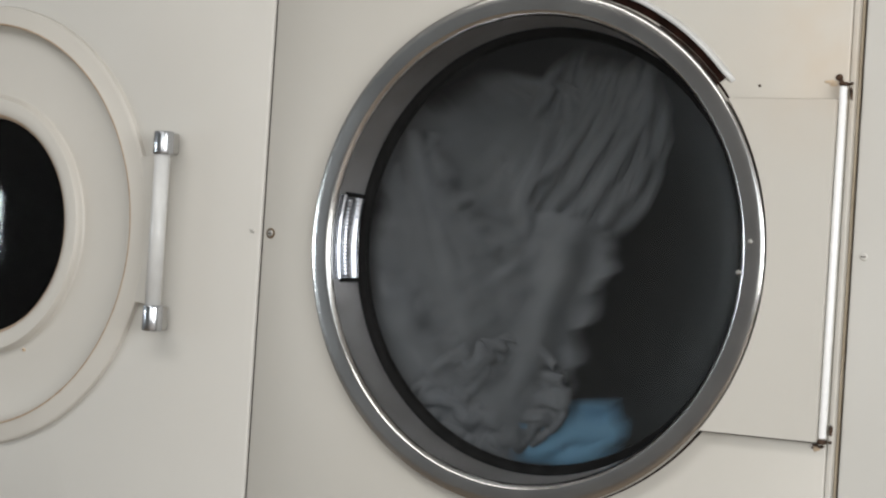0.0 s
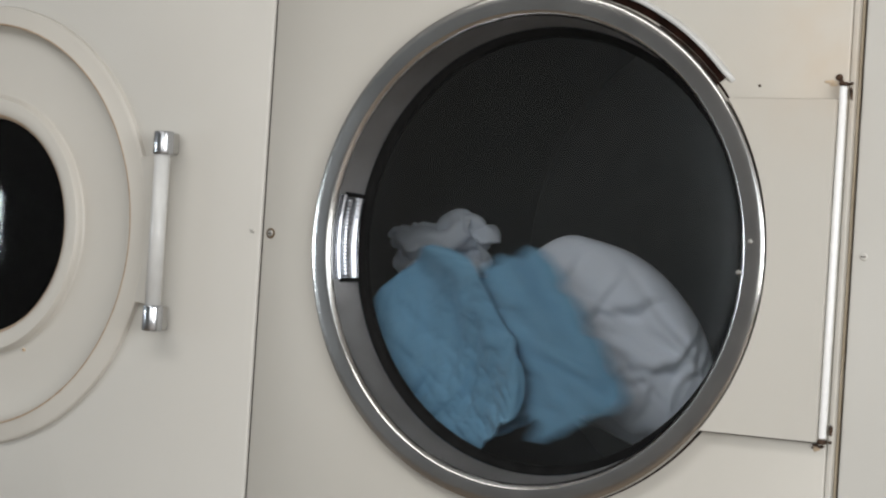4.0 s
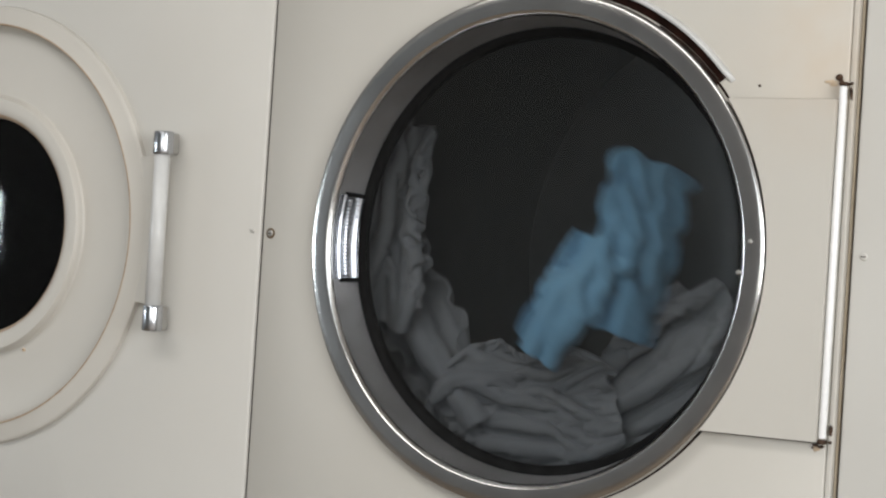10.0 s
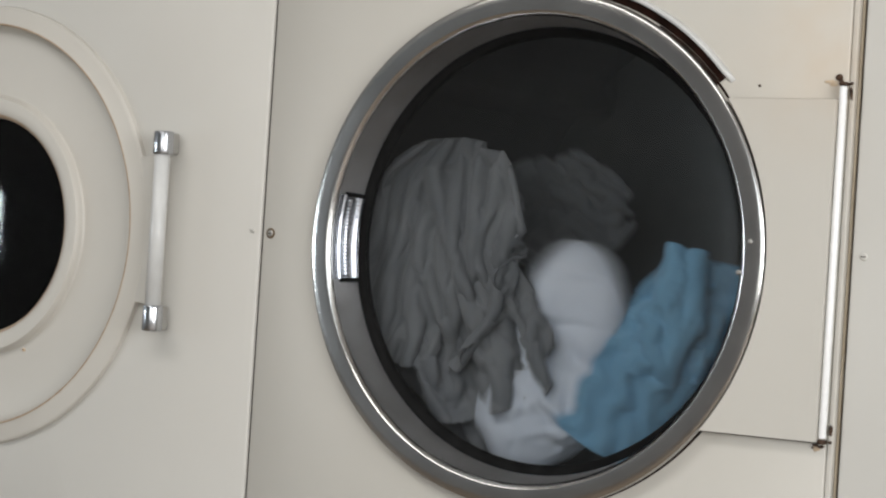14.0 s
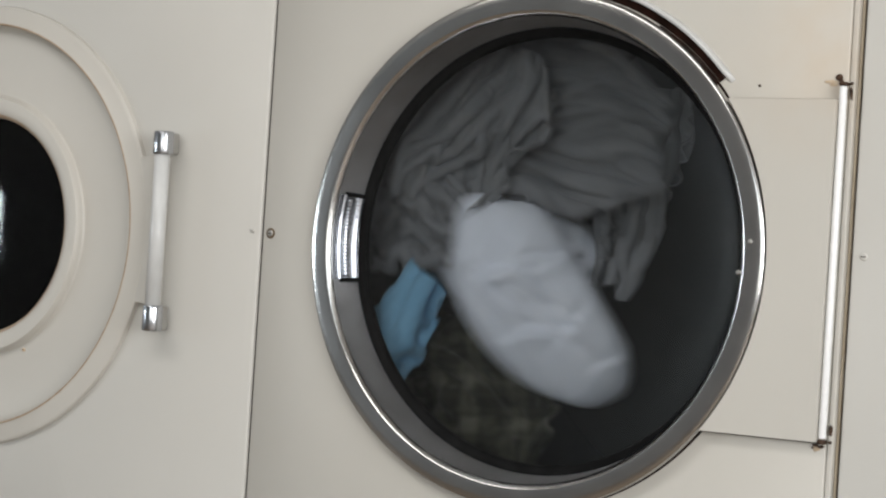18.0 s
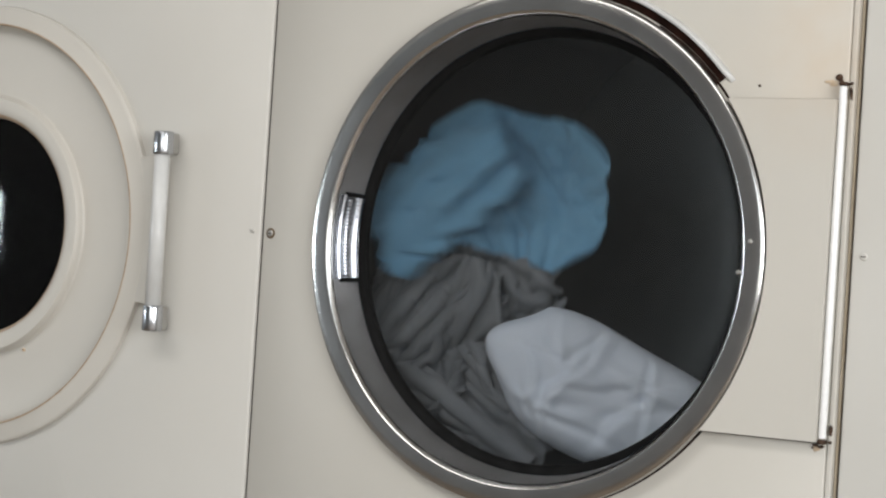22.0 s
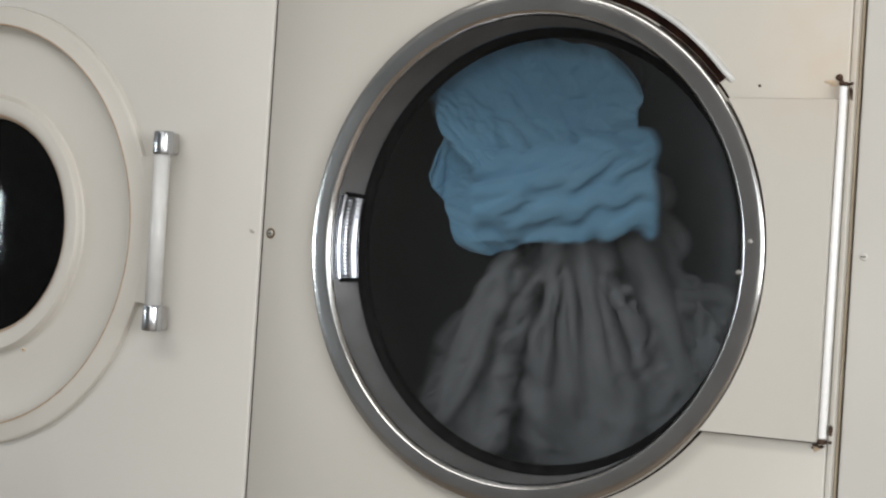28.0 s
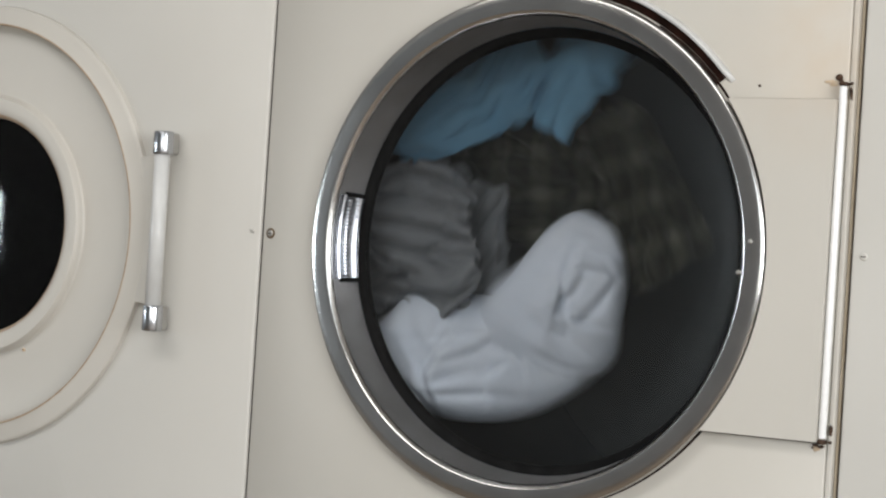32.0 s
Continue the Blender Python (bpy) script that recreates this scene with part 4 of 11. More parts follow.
    walk(grey_sheet_pieces[1], [(0, at(-0.085, -0.050, 0.035, -75, 20)), (0.15, at(0.034, 0.043, 0.117, 8, 10)), (0.3, at(0.154, 0.135, 0.198, 90, 0)), (0.5, at(0.103, 0.083, 0.121, 90, 0)), (0.8, at(0.216, 0.168, -0.182, 90, 0)), (1, at(-0.176, -0.184, 0.037, 174, 12)), (1.3, at(-0.045, -0.085, -0.099, 116, 26)), (1.5, at(0.021, 0.026, 0.051, 90, 0)), (1.8, at(0.099, 0.095, -0.129, 90, 0)), (2, at(-0.241, -0.031, 0.198, 8, 12)), (2.3, at(-0.141, -0.225, -0.007, -23, 12)), (2.5, at(-0.115, -0.109, 0.187, -103, 22)), (2.8, at(0.150, 0.157, -0.058, -90, 0)), (3, at(0.256, 0.224, 0.054, -90, 0)), (3.3, at(0.168, -0.075, -0.158, -54, 34)), (3.5, at(-0.041, -0.110, 0.116, -108, 31)), (3.8, at(0.088, 0.095, -0.081, -90, 0)), (4, at(-0.020, 0.026, 0.076, -90, 0)), (4.3, at(0.128, 0.158, 0.148, -90, 0)), (4.5, at(-0.150, -0.159, -0.045, -97, 2)), (4.8, at(-0.117, -0.094, -0.127, -124, 12)), (5, at(0.193, 0.158, 0.166, -90, 0)), (5.3, at(0.210, 0.164, 0.077, -90, 0)), (5.5, at(-0.261, -0.187, 0.120, -153, 0)), (5.8, at(-0.140, -0.120, -0.108, -97, 9)), (6, at(0.063, 0.066, -0.049, -80, 30)), (6.3, at(-0.258, -0.196, -0.176, -92, 0)), (6.5, at(-0.204, -0.104, -0.128, -120, 2)), (6.8, at(-0.187, -0.144, -0.096, -86, 5)), (7, at(-0.024, -0.156, 0.027, -108, 15)), (7.3, at(-0.018, -0.061, 0.083, -103, 14)), (7.5, at(-0.158, -0.108, -0.034, -187, 6)), (7.65, at(-0.124, -0.135, -0.028, -230, 10)), (7.8, at(-0.090, -0.163, -0.021, -272, 15)), (8, at(0.186, 0.170, 0.225, -270, 0)), (8.3, at(0.277, 0.231, -0.108, -270, 0)), (8.5, at(-0.012, -0.094, -0.037, -209, 19)), (8.8, at(-0.086, -0.146, 0.100, -277, 25)), (9, at(0.011, 0.026, 0.148, -270, 0)), (9.3, at(0.348, 0.313, -0.119, -270, 0)), (9.5, at(-0.116, -0.034, -0.160, -277, 0)), (9.8, at(-0.016, -0.124, 0.039, -277, 22)), (10, at(0.051, -0.015, -0.099, -326, 32)), (10.3, at(-0.154, -0.169, 0.115, -343, 5)), (10.5, at(-0.063, -0.112, -0.003, -399, 29)), (10.65, at(-0.092, -0.103, -0.075, -442, 20)), (10.8, at(-0.122, -0.094, -0.147, -484, 12)), (11, at(0.228, 0.158, 0.093, -450, 0)), (11.3, at(0.176, 0.178, -0.166, -450, 0)), (11.5, at(-0.322, -0.308, -0.030, -452, 2)), (11.8, at(-0.005, -0.066, -0.022, -468, 28)), (12, at(0.359, 0.230, 0.129, -450, 0)), (12.3, at(0.187, 0.164, -0.063, -450, 0)), (12.5, at(-0.387, -0.287, 0.168, -470, 0)), (12.8, at(-0.445, -0.248, 0.144, -481, 0)), (13, at(0.112, 0.010, -0.029, -427, 34)), (13.3, at(0.092, 0.158, -0.058, -450, 0)), (13.5, at(-0.158, -0.159, -0.016, -457, 2)), (13.8, at(-0.037, -0.093, 0.061, -479, 19)), (14, at(-0.144, -0.204, -0.040, -428, 1)), (14.3, at(-0.134, -0.183, 0.088, -366, 0)), (14.5, at(-0.361, -0.188, 0.070, -282, 0)), (14.8, at(-0.002, -0.066, -0.031, -288, 28)), (15, at(0.166, 0.164, -0.113, -270, 0)), (15.3, at(0.234, 0.239, -0.088, -270, 0)), (15.5, at(0.029, -0.070, -0.034, -250, 32)), (15.8, at(0.189, 0.219, 0.106, -270, 0)), (16, at(-0.156, -0.108, -0.030, -190, 6)), (16.3, at(0.168, 0.171, 0.005, -270, 0)), (16.5, at(0.203, 0.161, 0.205, -270, 0)), (16.8, at(-0.232, -0.205, 0.205, -352, 3)), (17, at(0.028, -0.083, -0.073, -409, 25)), (17.3, at(-0.106, -0.116, 0.112, -395, 23)), (17.5, at(0.193, 0.221, 0.264, -450, 0)), (17.8, at(0.209, 0.171, -0.087, -450, 0)), (18, at(0.311, 0.276, -0.234, -450, 0)), (18.3, at(-0.078, -0.042, 0.206, -387, 25)), (18.5, at(-0.159, -0.231, -0.075, -327, 29)), (18.8, at(0.111, 0.099, -0.067, -270, 0)), (19, at(-0.535, -0.325, 0.015, -290, 0)), (19.3, at(-0.081, -0.096, 0.099, -374, 25)), (19.5, at(-0.011, -0.073, -0.052, -392, 15)), (19.8, at(-0.319, -0.268, -0.187, -372, 6)), (20, at(-0.232, -0.107, 0.041, -402, 0)), (20.3, at(-0.102, -0.052, -0.030, -402, 0)), (20.5, at(-0.266, -0.248, 0.044, -457, 0)), (20.8, at(-0.297, -0.212, -0.069, -541, 0)), (21, at(0.055, -0.035, -0.076, -594, 34)), (21.3, at(-0.324, -0.113, 0.080, -592, 0)), (21.5, at(-0.123, -0.103, -0.032, -637, 0)), (21.8, at(-0.180, -0.174, -0.099, -553, 5)), (22, at(-0.276, -0.197, -0.174, -570, 0)), (22.3, at(-0.150, -0.089, -0.035, -637, 2)), (22.5, at(0.062, -0.081, 0.044, -637, 22)), (22.8, at(0.093, 0.091, -0.147, -630, 0)), (22.9, at(-0.038, -0.006, -0.050, -712, 11)), (23, at(-0.168, -0.104, 0.048, -795, 22)), (23.1, at(-0.115, -0.102, -0.004, -855, 19)), (23.2, at(-0.062, -0.099, -0.057, -915, 15)), (23.3, at(-0.009, -0.097, -0.109, -975, 12)), (23.5, at(0.051, -0.036, -0.143, -992, 17)), (23.8, at(0.023, -0.039, -0.048, -938, 26)), (24, at(0.196, 0.180, 0.119, -990, 0)), (24.3, at(0.324, 0.231, 0.002, -990, 0)), (24.5, at(0.278, 0.275, -0.147, -990, 0)), (24.8, at(-0.098, -0.124, -0.135, -954, 26)), (25, at(0.153, 0.164, 0.187, -990, 0)), (25.3, at(-0.341, -0.197, -0.025, -998, 0)), (25.5, at(0.016, -0.085, -0.086, -954, 28)), (25.8, at(0.080, 0.091, -0.008, -990, 0)), (26, at(-0.227, -0.107, 0.105, -942, 0)), (26.3, at(0.279, 0.231, -0.004, -990, 0)), (26.5, at(-0.152, -0.159, -0.058, -997, 2)), (26.8, at(-0.044, -0.093, -0.003, -1019, 19)), (27, at(0.047, -0.015, -0.075, -1046, 32)), (27.3, at(-0.344, -0.197, -0.054, -998, 0)), (27.5, at(-0.372, -0.250, 0.100, -1015, 0)), (27.8, at(0.005, -0.052, 0.030, -931, 25)), (27.9, at(0.024, -0.055, 0.019, -864, 26)), (28, at(0.042, -0.058, 0.007, -798, 28)), (28.15, at(0.123, 0.060, -0.023, -714, 14)), (28.3, at(0.204, 0.178, -0.054, -630, 0)), (28.5, at(0.199, 0.177, -0.143, -630, 0)), (28.8, at(-0.272, -0.173, 0.137, -703, 6)), (29, at(-0.145, -0.181, -0.037, -632, 10)), (29.3, at(0.014, 0.026, -0.129, -630, 0)), (29.5, at(0.138, 0.164, -0.103, -630, 0)), (29.8, at(0.234, 0.239, 0.078, -630, 0)), (29.9, at(0.108, 0.095, 0.098, -702, 16)), (30, at(-0.017, -0.050, 0.117, -775, 32)), (30.15, at(0.084, 0.085, 0.030, -702, 16)), (30.3, at(0.185, 0.219, -0.057, -630, 0)), (30.5, at(0.084, 0.152, -0.004, -630, 0)), (30.8, at(-0.005, 0.026, 0.162, -630, 0)), (31, at(0.020, 0.026, 0.075, -630, 0)), (31.3, at(-0.085, -0.138, -0.087, -559, 15)), (31.5, at(-0.141, -0.057, 0.206, -632, 15)), (31.8, at(0.304, 0.239, 0.201, -630, 0)), (32, at(0.228, 0.162, 0.069, -630, 0))])
    walk(grey_sheet_pieces[2], [(0, at(0.057, 0.020, -0.104, 75, 25)), (0.3, at(0.181, 0.083, 0.009, 90, 0)), (0.5, at(0.085, 0.031, -0.120, 90, 0)), (0.8, at(0.193, 0.116, 0.035, 90, 0)), (1, at(0.273, 0.175, -0.058, 90, 0)), (1.3, at(-0.022, -0.169, 0.024, 110, 25)), (1.5, at(-0.006, -0.026, -0.138, 90, 0)), (1.8, at(-0.521, -0.371, -0.094, 94, 0)), (2, at(0.304, 0.155, 0.083, 90, 0)), (2.3, at(0.270, 0.175, -0.084, 90, 0)), (2.5, at(0.217, 0.250, -0.047, 90, 0)), (2.8, at(0.148, 0.105, 0.217, 90, 0)), (3, at(-0.364, -0.242, 0.065, 94, 0)), (3.3, at(0.052, -0.093, -0.022, 131, 26)), (3.5, at(0.198, 0.249, -0.062, 90, 0)), (3.8, at(-0.520, -0.371, -0.080, 94, 0)), (4, at(0.017, -0.026, 0.067, 90, 0)), (4.3, at(-0.191, -0.235, -0.124, 158, 25)), (4.5, at(0.319, 0.261, 0.044, 90, 0)), (4.8, at(0.015, -0.069, 0.117, 115, 29)), (5, at(0.228, 0.106, 0.072, 90, 0)), (5.3, at(-0.444, -0.320, -0.045, 107, 0)), (5.5, at(0.288, 0.172, -0.067, 90, 0)), (5.8, at(0.325, 0.221, 0.195, 90, 0)), (6, at(0.161, 0.096, 0.123, 70, 32)), (6.3, at(0.274, 0.206, -0.116, 90, 0)), (6.5, at(0.309, 0.255, -0.012, 90, 0)), (6.8, at(-0.058, -0.057, 0.023, 116, 23)), (6.87, at(-0.119, -0.101, 0.007, 57, 20)), (6.93, at(-0.181, -0.145, -0.010, -3, 17)), (7, at(-0.242, -0.189, -0.026, -62, 14)), (7.15, at(-0.185, -0.098, -0.060, 10, 10)), (7.3, at(-0.129, -0.007, -0.095, 83, 5)), (7.5, at(-0.145, -0.047, 0.143, 14, 12)), (7.8, at(0.290, 0.249, 0.117, 90, 0)), (8, at(-0.421, -0.291, -0.076, 130, 0)), (8.3, at(0.241, 0.179, -0.074, 90, 0)), (8.5, at(-0.135, -0.057, 0.107, 171, 9)), (8.8, at(-0.040, -0.100, 0.156, 88, 32)), (9, at(0.009, -0.026, -0.127, 90, 0)), (9.3, at(0.315, 0.261, -0.001, 90, 0)), (9.5, at(0.078, 0.027, -0.121, 83, 23)), (9.8, at(0.077, -0.054, 0.072, 115, 34)), (10, at(-0.290, -0.138, -0.001, 124, 0)), (10.3, at(0.306, 0.259, -0.043, 90, 0)), (10.5, at(-0.231, -0.128, 0.162, 163, 12)), (10.8, at(0.010, -0.069, 0.097, 115, 29)), (11, at(0.205, 0.106, -0.124, 90, 0)), (11.3, at(0.158, 0.126, 0.075, 90, 0)), (11.5, at(0.177, 0.130, 0.072, 90, 0)), (11.8, at(0.061, -0.039, 0.086, 83, 34)), (12, at(0.003, 0.110, -0.076, 34, 34)), (12.3, at(-0.445, -0.320, 0.021, 107, 0)), (12.5, at(0.215, 0.112, 0.104, 90, 0)), (12.8, at(0.165, 0.111, -0.150, 90, 0)), (13, at(-0.007, -0.008, -0.051, 6, 23)), (13.3, at(-0.202, -0.235, -0.102, -22, 25)), (13.5, at(0.348, 0.261, 0.182, -90, 0)), (13.8, at(0.342, 0.248, -0.082, -90, 0)), (14, at(0.335, 0.216, -0.031, -90, 0)), (14.3, at(-0.078, -0.104, -0.188, -25, 6)), (14.5, at(0.300, 0.201, 0.071, -90, 0)), (14.8, at(0.064, -0.039, 0.077, -97, 34)), (15, at(0.131, 0.112, -0.019, -90, 0)), (15.3, at(0.259, 0.187, 0.113, -90, 0)), (15.5, at(-0.057, -0.055, 0.161, -41, 25)), (15.8, at(0.160, 0.167, -0.062, -90, 0)), (16, at(-0.143, -0.047, 0.147, -166, 12)), (16.3, at(0.200, 0.119, 0.138, -90, 0)), (16.5, at(-0.431, -0.300, 0.041, -92, 0)), (16.8, at(0.288, 0.154, -0.137, -90, 0)), (17, at(0.129, -0.064, -0.093, -53, 34)), (17.3, at(0.006, -0.150, -0.013, -97, 32)), (17.5, at(0.209, 0.169, 0.015, -90, 0)), (17.8, at(0.172, 0.119, -0.096, -90, 0)), (18, at(0.301, 0.224, 0.031, -90, 0)), (18.3, at(0.025, -0.080, 0.039, -97, 32)), (18.5, at(0.110, 0.110, -0.021, -90, 0)), (18.8, at(0.076, 0.047, 0.010, -90, 0)), (19, at(0.096, 0.044, 0.094, -90, 0)), (19.3, at(0.052, -0.139, -0.042, -102, 34)), (19.5, at(0.111, -0.023, -0.082, -156, 31)), (19.8, at(0.121, 0.116, 0.039, -90, 0)), (20, at(-0.212, -0.194, -0.147, -98, 0)), (20.3, at(0.176, 0.027, 0.118, -55, 34)), (20.5, at(-0.181, -0.230, -0.136, -57, 6)), (20.8, at(0.209, 0.190, 0.060, -90, 0)), (21, at(-0.348, -0.158, 0.059, -92, 0)), (21.3, at(-0.020, -0.095, -0.062, -43, 25)), (21.5, at(0.377, 0.317, -0.047, -90, 0)), (21.8, at(-0.071, -0.124, -0.117, -21, 19)), (22, at(0.285, 0.169, 0.179, -90, 0)), (22.3, at(0.039, -0.056, -0.010, -64, 23)), (22.5, at(-0.032, -0.072, -0.170, -92, 11)), (22.8, at(0.091, 0.039, 0.128, -90, 0)), (23, at(-0.104, -0.124, 0.041, -72, 24)), (23.3, at(0.077, -0.010, -0.103, -92, 26)), (23.5, at(-0.074, 0.013, 0.156, -26, 9)), (23.8, at(-0.136, -0.089, 0.047, -6, 8)), (24, at(0.233, 0.128, 0.110, -90, 0)), (24.3, at(-0.095, -0.075, 0.062, -13, 22)), (24.5, at(-0.045, -0.156, 0.062, -60, 25)), (24.8, at(-0.047, -0.108, 0.063, -45, 34)), (25, at(-0.472, -0.322, 0.120, -92, 0)), (25.3, at(-0.288, -0.253, -0.209, -62, 0)), (25.5, at(-0.028, -0.126, 0.001, -54, 22)), (25.8, at(0.109, 0.039, 0.160, -90, 0)), (26, at(-0.207, -0.194, -0.083, -98, 0)), (26.3, at(0.247, 0.179, -0.137, -90, 0)), (26.5, at(0.319, 0.261, 0.124, -90, 0)), (26.8, at(0.347, 0.248, 0.106, -90, 0)), (27, at(-0.294, -0.138, 0.023, -56, 0)), (27.3, at(-0.291, -0.253, -0.238, -62, 0)), (27.5, at(-0.425, -0.293, -0.067, -104, 0)), (27.8, at(-0.045, -0.053, -0.103, -20, 19)), (28, at(0.100, 0.032, 0.073, -70, 32)), (28.3, at(0.168, 0.126, -0.020, -90, 0)), (28.5, at(-0.433, -0.294, 0.056, -110, 0)), (28.8, at(0.254, 0.186, -0.073, -90, 0)), (29, at(-0.027, -0.033, 0.000, -92, 34)), (29.3, at(-0.019, -0.026, -0.011, -90, 0)), (29.5, at(0.145, 0.112, 0.167, -90, 0)), (29.8, at(0.265, 0.187, -0.077, -90, 0)), (30, at(0.044, -0.090, 0.080, -58, 32)), (30.3, at(0.158, 0.167, 0.132, -90, 0)), (30.5, at(0.102, 0.100, 0.237, -90, 0)), (30.8, at(0.018, -0.026, -0.055, -90, 0)), (31, at(-0.003, -0.026, -0.142, -90, 0)), (31.3, at(-0.010, -0.105, -0.134, -18, 25)), (31.5, at(-0.029, -0.076, 0.025, -59, 25)), (31.8, at(-0.296, -0.212, -0.113, -56, 0)), (32, at(0.197, 0.110, -0.086, -90, 0))])
